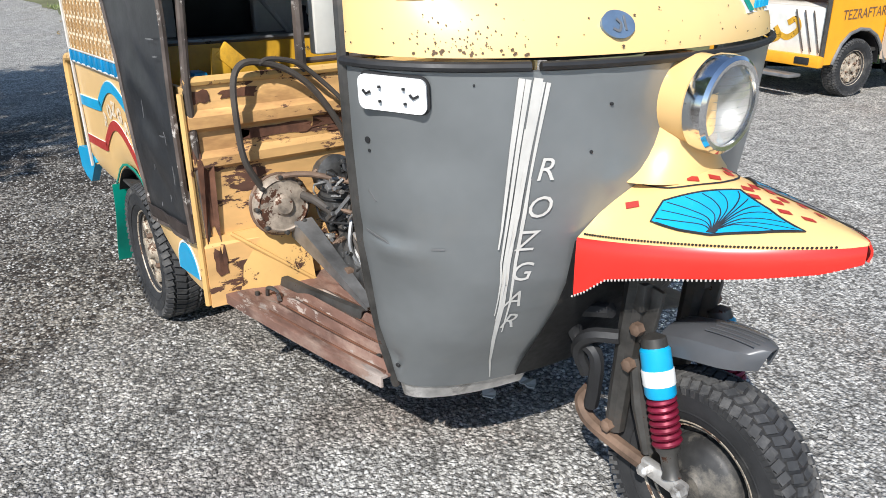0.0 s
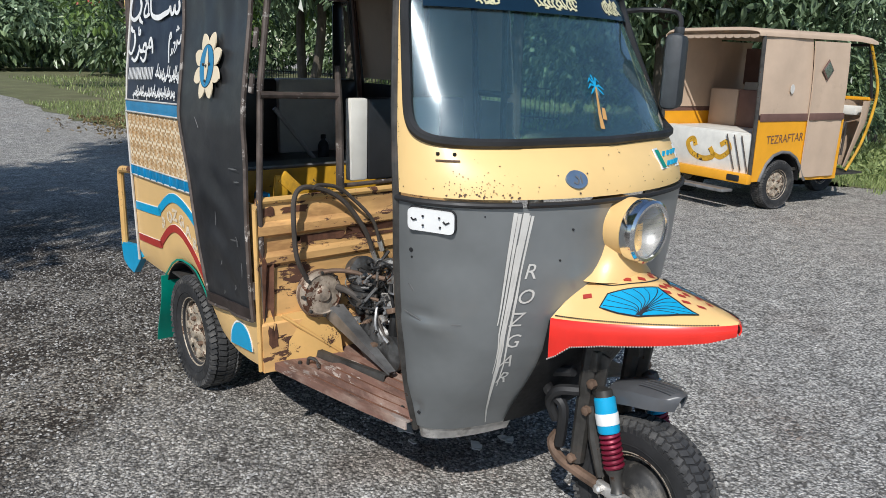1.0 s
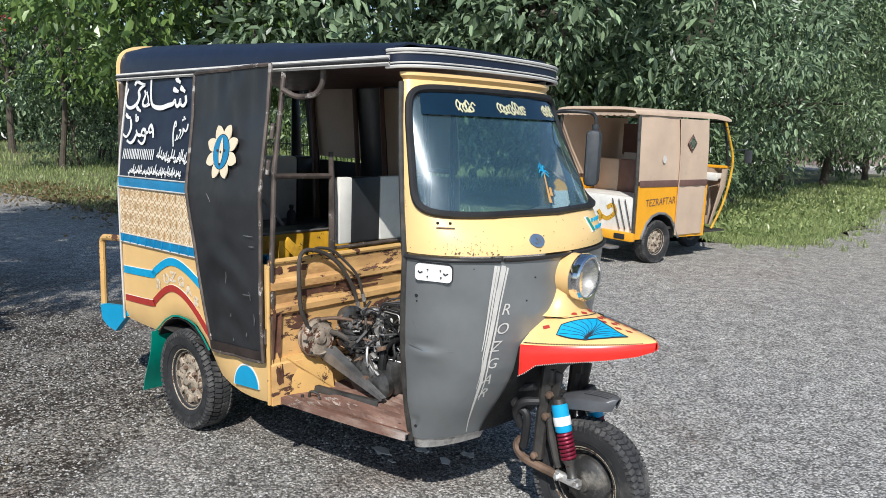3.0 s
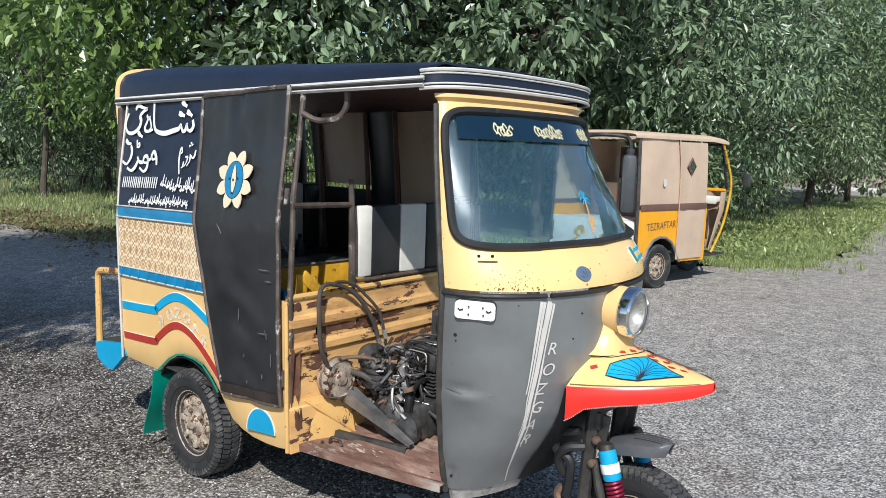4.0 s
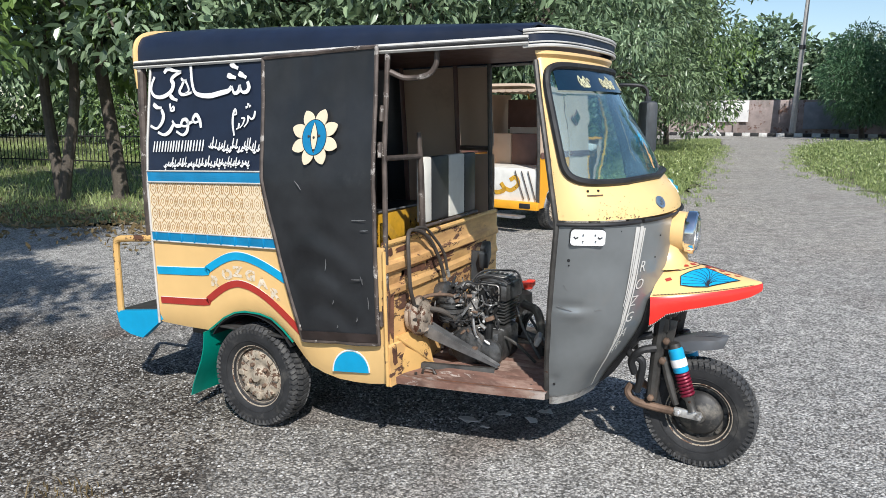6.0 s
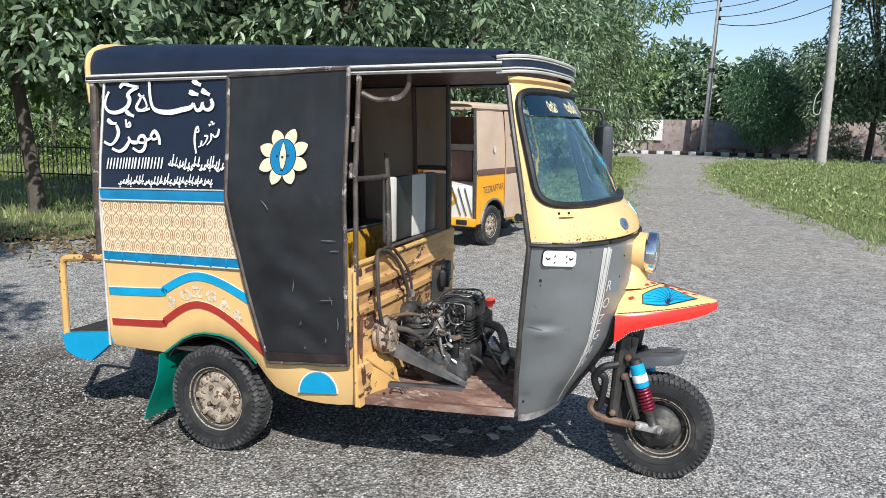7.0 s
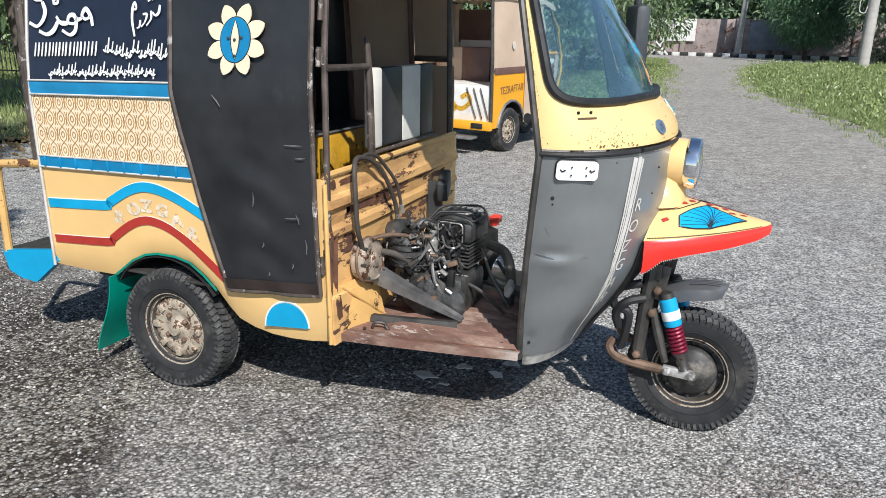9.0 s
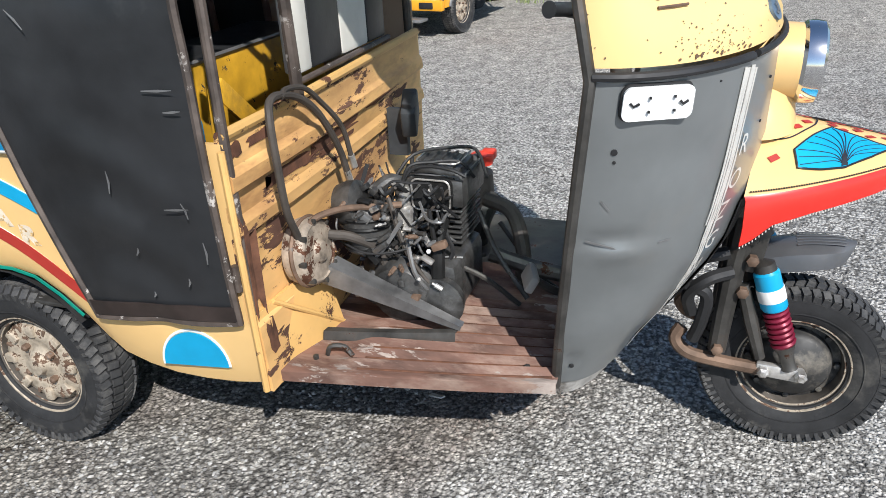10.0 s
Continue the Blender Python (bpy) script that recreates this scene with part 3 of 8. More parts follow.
# neck flowing down into the wheel cover
bm = bmesh.new()
rows = []
for k in range(8):
    f = k / 7
    z = 0.985 - 0.150 * f
    w = 0.079 + 0.066 * f ** 3.2
    x1 = 1.790 + 0.016 * f ** 2
    rows.append([Vector((1.62 + (x1 - 1.62) * max(0.0, math.cos(t)) ** 0.55, HY + w * math.sin(t), z)) for t in (radians(-90 + 180 * q / 18) for q in range(19))])
loft(bm, rows)
part("headlamp_neck", bm, M["cream"], rick, "cream-yellow neck")
bm = bmesh.new()
lathe(bm, [(0.071, -0.012), (0.078, -0.004), (0.079, 0.012), (0.077, 0.026), (0.071, 0.031), (0.064, 0.030), (0.063, 0.022)], hm, 40, caps=False)
part("headlamp_rim", bm, M["chrome"], housing, "chrome headlamp rim")
bm = bmesh.new()
lathe(bm, [(0.064, 0.020), (0.061, 0.006), (0.050, -0.012), (0.03, -0.024), (0.001, -0.030)], hm, 32, caps=False)
part("reflector", bm, mat("silvered_bowl", (0.30, 0.30, 0.295), 0.4, metal=0.5, vary=0.05), housing, "bright reflector")
bm = bmesh.new()
lathe(bm, [(0.064, 0.025), (0.054, 0.031), (0.035, 0.037), (0.015, 0.039), (0.0005, 0.040)], hm, 36, caps=False)
thicken(bm, -0.003)
M["lens"] = glass("headlamp_glass", (0.97, 0.98, 0.98), 0.03)
lens = part("headlamp_lens", bm, M["lens"], housing, "ribbed clear lens")
lens.visible_shadow = False
for k in range(9):
    x = -0.048 + 0.012 * k
    h = math.sqrt(max(0.0, 0.060 ** 2 - x * x)) * 0.9
    bm = bmesh.new()
    tube(bm, [hm @ Vector((h, x, 0.031)), hm @ Vector((h * 0.5, x, 0.0375)), hm @ Vector((0, x, 0.0405 - x * x * 2.0)), hm @ Vector((-h * 0.5, x, 0.0375)), hm @ Vector((-h, x, 0.031))], 0.0008, 4)
    part("lens_rib", bm, M["lens"], housing).visible_shadow = False

M["fan_ink"] = mat("dark_outline_paint", (0.02, 0.022, 0.03), 0.5, vary=0.3, scale=30)
# beak-shaped cover over the front wheel
TIP = Vector((2.078, -0.025, 0.786))


def beak(u, v):
    """u 0 at the shell to 1 at the tip, v -1 (right) to 1 (left): the top skin."""
    half = 0.213 * (1 - u ** 1.6) ** 0.75 + 0.004
    x = 1.730 + (TIP.x - 1.730) * u - 0.022 * abs(v) ** 2 * (1 - u)
    yc = C + 0.06 * u
    edge = 0.742 + 0.038 * u ** 1.0
    crown = 0.868 - 0.082 * u
    z = edge + (crown - edge) * (1 - abs(v) ** 1.7)
    return Vector((x, yc + half * v, z))


US = [0, 0.08, 0.16, 0.26, 0.36, 0.46, 0.56, 0.66, 0.75, 0.83, 0.9, 0.95, 0.985, 1.0]
VS = [-1, -0.97, -0.9, -0.8, -0.68, -0.55, -0.4, -0.25, -0.1, 0, 0.1, 0.25, 0.4, 0.55, 0.68, 0.8, 0.9, 0.97, 1]
bm = bmesh.new()
loft(bm, [[beak(u, v) for v in VS] for u in US])
thicken(bm, -0.004)
beak_top = part("wheel_cover", bm, M["cream"], rick, "cream-yellow beak-shaped cover over the front wheel")


def skirt_depth(u):
    return lerp([(0, 0.112), (0.06, 0.100), (0.16, 0.070), (0.36, 0.058), (0.7, 0.05), (0.9, 0.042), (1.0, 0.030)], u)


for s in (-1, 1):
    bm = bmesh.new()
    rows = []
    for u in [k / 30 for k in range(31)]:
        p = beak(u, s)
        d = skirt_depth(u)
        o = Vector((0.004, s * 0.006, 0))
        rows.append([p + o * 0.2 + Vector((0, 0, 0.001)), p + o + Vector((0, 0, -0.008)), p + o * 1.2 + Vector((0, 0, -d * 0.6)), p + o * 0.6 + Vector((0, 0, -d))])
    loft(bm, rows)
    thicken(bm, -0.004)
    skirt = part("wheel_cover_skirt", bm, M["red"], rick, "bright red painted skirt")
    bm = bmesh.new()
    for k in range(64):
        u = k / 63
        p = beak(u, s) + Vector((0.004, s * 0.008, -skirt_depth(u)))
        q = beak(min(1, u + 0.01), s)
        box(bm, p, (0.0022, 0.0022, 0.0036))
    part("beaded_edge", bm, M["white_trim"], skirt, "white beaded edge")
    bm = bmesh.new()
    for k in range(70):
        u = 0.03 + k / 69 * 0.9
        box(bm, beak(u, s * 0.975) + Vector((0, s * 0.002, 0.003)), (0.0030, 0.003, 0.0026))
    part("black_beads", bm, M["black_rubber"], beak_top, "thin black beaded line")
    # blue fan panel and dark rays
    def fanmap(u, v, d, s=s):
        return beak(u, s * v) + Vector((0, s * 0.3 * d, d))
    fan = [(0.25, 0.79), (0.215, 0.58), (0.31, 0.36), (0.42, 0.14), (0.60, 0.28), (0.79, 0.52), (0.65, 0.72), (0.51, 0.84), (0.38, 0.83)]
    fine = []
    for i, (a, b) in enumerate(fan):
        a2, b2 = fan[(i + 1) % len(fan)]
        for q in range(4):
            fine.append((a + (a2 - a) * q / 4, b + (b2 - b) * q / 4))
    cu, cv = 0.47, 0.55
    bm = bmesh.new()
    rows = [[fanmap(cu + (a - cu) * f, cv + (b - cv) * f, 0.0025) for a, b in fine] for f in (1.0, 0.75, 0.5, 0.25, 0.05)]
    V = loft(bm, rows, closed=True)
    bm.faces.new(V[-1])
    thicken(bm, 0.001)
    panel = part("fan_panel", bm, M["cyan"], beak_top, "blue painted fan panel")
    hub_u, hub_v = 0.505, 0.80
    RIM_ = [(0.25, 0.76), (0.235, 0.67), (0.225, 0.58), (0.27, 0.47), (0.315, 0.37), (0.36, 0.27), (0.42, 0.16), (0.49, 0.22), (0.56, 0.27), (0.63, 0.33), (0.71, 0.43), (0.77, 0.52), (0.70, 0.63)]
    for i, (eu, ev) in enumerate(RIM_):
        # each ray leaves the hub steeply and bends outwards like a palm frond
        k = (eu - hub_u) * 0.22
        mu, mv = hub_u + k, hub_v + (ev - hub_v) * 0.50 - 0.04
        bm = bmesh.new()
        ribbon(bm, stroke2([(hub_u, hub_v), (mu, mv), (hub_u + (eu - hub_u) * 0.58, hub_v + (ev - hub_v) * 0.82 - 0.02), (hub_u + (eu - hub_u) * 0.96, hub_v + (ev - hub_v) * 0.97)], 4), 0.0042 if i % 2 else 0.0056, 0.0008, lambda a, b, d: fanmap(a, b, 0.0038 + d))
        part("fan_ray", bm, M["fan_ink"], panel)
    bm = bmesh.new()
    ribbon(bm, [(0.488, 0.80), (0.522, 0.80)], 0.04, 0.001, lambda a, b, d: fanmap(a, b, 0.0040 + d))
    part("fan_hub", bm, M["fan_ink"], panel)
    bm = bmesh.new()
    tube(bm, [fanmap(a, b, 0.003) for a, b in fine], 0.0022, 5, closed=True)
    part("fan_border", bm, M["fan_ink"], panel, "black painted border")
    bm = bmesh.new()
    ribbon(bm, stroke2([(0.02, 0.47), (0.08, 0.48), (0.18, 0.43), (0.26, 0.29), (0.32, 0.14), (0.34, 0.0)], 5), 0.010, 0.0008, lambda a, b, d: fanmap(a, b, 0.0015 + d))
    part("scroll_line", bm, M["fan_ink"], beak_top, "thin black painted curve")
    for u, v in ((0.11, 0.68), (0.43, 0.05), (0.49, 0.14), (0.58, 0.06), (0.65, 0.20), (0.75, 0.16), (0.08, 0.37), (0.15, 0.33), (0.215, 0.24), (0.275, 0.10)):
        bm = bmesh.new()
        plate(bm, [(u - 0.036, v), (u - 0.008, v + 0.046), (u + 0.036, v), (u + 0.008, v - 0.046)], 0.0008, lambda a, b, d: fanmap(a, b, 0.0018 + d))
        part("dark_lozenge", bm, M["dark_red"], beak_top, "small dark painted lozenge")

# ---- wheels ----
def wheel(name, radius, width, rim_r, label, tread=58):
    """A wheel about its own y axis, standing at the origin's height: tyre, tread blocks, rim."""
    w = thing(name, label, "wheel")
    rot = Matrix.Rotation(radians(90), 4, "X")
    bm = bmesh.new()
    h = width / 2
    prof = [(rim_r - 0.004, -h * 0.62), (rim_r + 0.012, -h * 0.82), (rim_r + (radius - rim_r) * 0.45, -h * 1.0), (radius * 0.93, -h * 0.93), (radius * 0.975, -h * 0.76),
            (radius * 0.985, -h * 0.3), (radius * 0.985, h * 0.3), (radius * 0.975, h * 0.76), (radius * 0.93, h * 0.93), (rim_r + (radius - rim_r) * 0.45, h * 1.0), (rim_r + 0.012, h * 0.82), (rim_r - 0.004, h * 0.62)]
    lathe(bm, prof, rot, 56, closed=True)
    tyre = part("tyre", bm, M["tyre"], w, "worn black tyre")
    bm = bmesh.new()
    pitch = 2 * math.pi / tread
    L = pitch * radius * 0.70
    for k in range(tread):
        for y, wd, sk, rr, th, lean in ((-0.80, 0.40, 0.45, 0.9600, 0.012, 0.62), (-0.29, 0.50, -0.40, 0.9840, 0.010, 0.2), (0.29, 0.50, 0.40, 0.9840, 0.010, 0.2), (0.80, 0.40, -0.45, 0.9600, 0.012, 0.62)):
            t = (k + (0.5 if abs(y) < 0.5 else 0.0)) * pitch
            turn = Matrix.Rotation(t, 3, "Y")
            box(bm, turn @ Vector((0, y * h, radius * rr)), (L, wd * h, th), turn @ Matrix.Rotation(-y * lean, 3, "X") @ Matrix.Rotation(sk * 0.7, 3, "Z"))
        for s in (-1, 1):
            turn = Matrix.Rotation(k * pitch, 3, "Y")
            box(bm, turn @ Vector((0, s * h * 0.955, radius * 0.912)), (L * 0.55, 0.006, radius * 0.085), turn @ Matrix.Rotation(-s * 0.25, 3, "X"))
    part("tread", bm, M["tread"], tyre, smooth=0)
    for s in (-1, 1):
        for r in (rim_r + 0.03, radius * 0.86):
            bm = bmesh.new()
            tube(bm, [rot @ Vector((r * math.cos(t), r * math.sin(t), s * h * (0.955 if r > rim_r + 0.04 else 0.93))) for t in (2 * math.pi * k / 48 for k in range(48))], 0.002, 4, closed=True)
            part("side_wall_ring", bm, M["tyre"], tyre)
    return w, rot, h


def rear_wheel(label):
    w, rot, h = wheel("wheel", 0.240, 0.135, 0.142, label)
    bm = bmesh.new()
    prof = [(0.146, -h * 0.70), (0.150, -h * 0.74), (0.147, -h * 0.60), (0.132, -h * 0.50), (0.126, -h * 0.2), (0.128, h * 0.5), (0.147, h * 0.6), (0.150, h * 0.74)]
    lathe(bm, prof, rot, 44, caps=False)
    rim = part("rim", bm, M["rim_grey"], w, "grimy dark steel rim")
    bm = bmesh.new()
    for rr_, hh_, tt_ in ((0.1465, 0.70, 0.0035), (0.131, 0.49, 0.0025)):
        tube(bm, [rot @ Vector((rr_ * math.cos(t), rr_ * math.sin(t), h * hh_)) for t in (2 * math.pi * k / 44 for k in range(44))], tt_, 6, closed=True)
    part("rim_edge", bm, M["rim"], rim, "scuffed bright rim edge")
    bm = bmesh.new()
    # slotted disc with raised lugs (front at -y)
    lathe(bm, [(0.128, h * 0.20), (0.115, h * 0.42), (0.092, h * 0.52), (0.070, h * 0.46), (0.055, h * 0.40), (0.045, h * 0.44), (0.030, h * 0.62), (0.026, h * 0.84), (0.004, h * 0.86)], rot, 36)
    for k in range(8):
        t = 2 * math.pi * k / 8
        p = rot @ Vector((0.100 * math.cos(t), 0.100 * math.sin(t), h * 0.50))
        box(bm, p, (0.036, 0.018, 0.026), Matrix.Rotation(-t, 3, "Y"), bevel=0.005)
    part("disc", bm, M["rim"], rim, "pressed pale disc with rust stains")
    bm = bmesh.new()
    for k in range(8):
        t = 2 * math.pi * (k + 0.5) / 8
        p = rot @ Vector((0.104 * math.cos(t), 0.104 * math.sin(t), h * 0.47))
        box(bm, p, (0.020, 0.006, 0.010), Matrix.Rotation(-t, 3, "Y"), bevel=0.003)
    tagged(part("disc_slots", bm, M["rim_rust"], rim, "small rusty slots"), kind="stuff")
    for k in range(4):
        t = 2 * math.pi * (k + 0.4) / 4
        bm = bmesh.new()
        lathe(bm, [(0.010, 0), (0.010, 0.016), (0.005, 0.02)], rot @ Matrix.Translation((0.056 * math.cos(t), 0.056 * math.sin(t), h * 0.40)), 6)
        part("wheel_nut", bm, M["rim_rust"], rim, "rusty nut")
    return w


RW = rear_wheel("rear wheel with a knobbly tyre and rusty silver rim")
for ob, y, rz in ((RW, -0.600, 0), (copy_thing(RW, Matrix()), 2 * C + 0.600, 180)):
    ob.parent = rick
    ob.matrix_basis = pose(0.0, y, 0.240, 0, 0, rz)
    for k in ("category", "kind", "group"):
        if k in ob.keys():
            del ob[k]
FW, rot, h = wheel("wheel", 0.224, 0.108, 0.129, "front wheel with a ribbed tyre on a dark greasy hub", tread=60)
bm = bmesh.new()
lathe(bm, [(0.133, -h * 0.7), (0.138, -h * 0.72), (0.134, -h * 0.56), (0.118, -h * 0.46), (0.113, 0), (0.118, h * 0.46), (0.134, h * 0.56), (0.138, h * 0.72)], rot, 44, caps=False)
rim = part("rim", bm, M["rim_grey"], FW, "grimy grey rim")
bm = bmesh.new()
lathe(bm, [(0.117, -h * 0.10), (0.094, -h * 0.05), (0.090, h * 0.40), (0.080, h * 0.60), (0.05, h * 0.80), (0.035, h * 0.95), (0.03, h * 1.15), (0.004, h * 1.16)], rot, 36)
for k in range(8):
    t = 2 * math.pi * k / 8
    lathe(bm, [(0.008, 0), (0.008, 0.012), (0.003, 0.014)], rot @ Matrix.Translation((0.104 * math.cos(t), 0.104 * math.sin(t), -h * 0.06)), 6)
part("brake_drum", bm, M["drum"], rim, "dark dusty brake drum")
bm = bmesh.new()
for rr_, hh_, tt_ in ((0.133, 0.68, 0.0035), (0.120, 0.50, 0.0025)):
    tube(bm, [rot @ Vector((rr_ * math.cos(t), rr_ * math.sin(t), h * hh_)) for t in (2 * math.pi * k / 48 for k in range(48))], tt_, 6, closed=True)
part("rim_edge", bm, M["rim"], rim, "scuffed bright rim edge")
FW.parent = rick
FW.matrix_basis = pose(1.882, -0.070, 0.224)
for k in ("category", "kind", "group"):
    if k in FW.keys():
        del FW[k]

# front fork: legs, trailing arms, shock absorbers, mudguard
for s in (-1, 1):
    y = -0.05 + s * 0.095
    bm = bmesh.new()
    tube(bm, [(1.735, -0.05 + s * 0.05, 0.70), (1.728, y, 0.62), (1.715, y, 0.50), (1.705, y, 0.36), (1.700, y, 0.27)], [0.030, 0.030, 0.026, 0.024, 0.022], 10)
    box(bm, (1.742, y, 0.56), (0.075, 0.012, 0.13), Matrix.Rotation(0.15, 3, "Y"), bevel=0.004)
    box(bm, (1.735, y, 0.60), (0.05, 0.05, 0.06), bevel=0.006)
    leg = part("fork_leg", bm, M["dark_steel"], rick, "greasy dark steel fork leg")
    for x, z in ((1.752, 0.535), (1.74, 0.45), (1.70, 0.285)):
        bm = bmesh.new()
        lathe(bm, [(0.014, 0), (0.014, 0.016), (0.006, 0.02)], Matrix.Translation((x, y + s * 0.018, z)) @ Matrix.Rotation(radians(-90 * s), 4, "X"), 6)
        part("fork_bolt", bm, M["rim_rust"], leg, "rusty bolt")
    bm = bmesh.new()
    tube(bm, curve([(1.612, y - s * 0.01, 0.318), (1.60, y, 0.285), (1.635, y + s * 0.006, 0.252), (1.72, y + s * 0.01, 0.242), (1.80, y + s * 0.012, 0.238)], 5), 0.017, 8)
    arm = part("trailing_arm", bm, M["rim_rust"], rick, "rusty trailing arm")
    bm = bmesh.new()
    box(bm, (1.848, y + s * 0.016, 0.240), (0.11, 0.02, 0.036), Matrix.Rotation(0.06, 3, "Y"), bevel=0.006)
    for x in (1.81, 1.895):
        lathe(bm, [(0.014, 0), (0.014, 0.02), (0.008, 0.026)], Matrix.Translation((x, y + s * 0.02, 0.243)) @ Matrix.Rotation(radians(-90 * s), 4, "X"), 6)
    part("axle_plate", bm, M["alloy"], arm, "scuffed pale axle plate")
    # shock absorber
    a, b = Vector((1.782, y + s * 0.008, 0.512)), Vector((1.868, y + s * 0.020, 0.256))
    ax = (b - a).normalized()
    L = (b - a).length
    sm = Matrix.Translation(a) @ ax.to_track_quat("Z", "Y").to_matrix().to_4x4()
    bm = bmesh.new()
    lathe(bm, [(0.022, 0.0), (0.024, 0.004), (0.030, 0.012), (0.031, 0.10), (0.028, 0.106)], sm, 20)
    shock = part("shock_absorber", bm, M["cyan"], rick, "bright blue shock absorber with crimson spring")
    bm = bmesh.new()
    lathe(bm, [(0.0316, 0.050), (0.0322, 0.052), (0.0322, 0.080), (0.0316, 0.082)], sm, 20)
    part("white_band", bm, M["white_paint"], shock, "white band")
    bm = bmesh.new()
    lathe(bm, [(0.010, -0.02), (0.024, -0.012), (0.026, 0.006), (0.02, 0.008)], sm, 16)
    part("top_mount", bm, M["dark_steel"], shock, "dark top mount")
    bm = bmesh.new()
    turns = 7
    tube(bm, [sm @ Vector((0.025 * math.cos(t), 0.025 * math.sin(t), 0.108 + 0.098 * k / (turns * 14))) for k, t in ((k, 2 * math.pi * k / 14) for k in range(turns * 14 + 1))], 0.0058, 6)
    lathe(bm, [(0.019, 0.10), (0.019, 0.21)], sm, 12)
    part("coil_spring", bm, M["spring_red"], shock, "crimson coil spring")
    bm = bmesh.new()
    lathe(bm, [(0.026, 0.205), (0.024, 0.214), (0.018, 0.222), (0.016, L - 0.01), (0.02, L)], sm, 14)
    part("damper_rod", bm, M["dark_steel"], shock, "dark damper end")
    bm = bmesh.new()
    tube(bm, [(1.74, y + s * 0.004, 0.46), (1.768, y + s * 0.012, 0.37), (1.80, y + s * 0.012, 0.27)], [0.015, 0.018, 0.013], 8)
    part("damper", bm, M["dark_steel"], leg, "second slim damper")
bm = bmesh.new()
box(bm, (1.735, C, 0.655), (0.10, 0.17, 0.035), bevel=0.008)
tube(bm, [(1.735, C, 0.64), (1.72, C, 0.75)], 0.035, 12)
lathe(bm, [(0.062, 0.0), (0.066, 0.008), (0.05, 0.016)], Matrix.Translation((1.735, C - 0.02, 0.676)), 18)
part("fork_yoke", bm, M["dark_steel"], rick, "dark steel fork yoke")
# black rubber hoses behind the fork
for k, pts in enumerate((((1.70, -0.19, 0.56), (1.62, -0.20, 0.53), (1.61, -0.19, 0.47), (1.66, -0.18, 0.44), (1.655, -0.17, 0.36), (1.64, -0.16, 0.30)),
                         ((1.71, -0.17, 0.50), (1.66, -0.20, 0.49), (1.62, -0.19, 0.44), (1.63, -0.17, 0.38)))):
    bm = bmesh.new()
    tube(bm, curve(pts, 6), 0.016, 8)
    part("hose", bm, M["black_rubber"], rick, "looped black rubber hose")
bm = bmesh.new()
rows = []
for k in range(15):
    t = radians(108 - 38 * k / 14)
    r = 0.298 + 0.034 * (k / 14) ** 2
    wv = 0.070 * (1 - 0.75 * (k / 14) ** 7)
    rows.append([Vector((1.860 + (r + dz) * math.cos(t), -0.060 + v * wv, 0.240 + (r + dz) * math.sin(t))) for v, dz in ((-1, -0.046), (-0.97, -0.024), (-0.86, -0.008), (-0.6, 0.002), (-0.2, 0.007), (0.2, 0.007), (0.6, 0.002), (0.86, -0.008), (0.97, -0.024), (1, -0.046))])
loft(bm, rows)
thicken(bm, 0.004)
guard = part("mudguard", bm, mat("faded_black_plastic", (0.075, 0.078, 0.084), 0.36, vary=0.2, scale=6, dirt=(0.11, 0.105, 0.10), dirt_at=0.58), rick, "dusty black plastic front mudguard")
bm = bmesh.new()
for v in (-0.5, -0.25, 0.0, 0.25, 0.5):
    tube(bm, [Vector((1.860 + (0.306 + 0.034 * ((108 - t) / 38) ** 2) * math.cos(radians(t)), -0.060 + v * 0.066, 0.240 + (0.306 + 0.034 * ((108 - t) / 38) ** 2) * math.sin(radians(t)))) for t in range(92, 73, -3)], 0.0016, 5)
part("mudguard_ribs", bm, guard.data.materials[0], guard, "thin moulded ribs")

# ---- body behind the cab ----
def ys(z):
    """The right-hand side's y at a height."""
    return lerp([(0.3, -0.672), (0.55, -0.682), (1.16, -0.690), (1.24, -0.682), (1.36, -0.666), (1.68, -0.622)], z)


def side(x, z, off=0.0, s=-1):
    y = ys(z) - off
    return Vector((x, y if s < 0 else 2 * C - y, z))


LOWER = [(-0.590, 0.425), (-0.42, 0.423), (-0.262, 0.426), (-0.225, 0.452), (-0.157, 0.502), (-0.09, 0.534), (-0.028, 0.547), (0.06, 0.548), (0.127, 0.534), (0.19, 0.492),
         (0.245, 0.441), (0.29, 0.388), (0.333, 0.348), (0.40, 0.325), (0.476, 0.312), (0.56, 0.311), (0.643, 0.317), (0.745, 0.334)]
for s in (-1, 1):
    bm = bmesh.new()
    rows = []
    for x, z0 in LOWER if s < 0 else LOWER[:-1] + [(0.690, 0.324)]:
        col = []
        for k in range(9):
            z = z0 + (0.872 + 0.03 * (x + 0.59) - z0) * k / 8
            p = side(x, z, 0, s)
            if k == 0:
                p.y += 0.02 * (1 if s < 0 else -1)
            col.append(p)
        rows.append(col)
    loft(bm, rows)
    thicken(bm, -0.012)
    low = part("side_panel", bm, M["cream"], rick, "cream-yellow lower side panel with painted waves")
    if s < 0:
        side_low = low
    # wheel housing
    bm = bmesh.new()
    rows = []
    for k in range(13):
        t = radians(32 + 118 * k / 12)
        rows.append([Vector((-0.005 + 0.275 * math.cos(t), (side(0, 0.5, -0.012, s).y) + (0.0 if j == 0 else (0.20 if s < 0 else -0.20)), 0.285 + 0.255 * math.sin(t))) for j in range(2)])
    loft(bm, rows)
    thicken(bm, 0.004)
    part("wheel_housing", bm, M["black_rubber"], rick, "dark wheel housing")

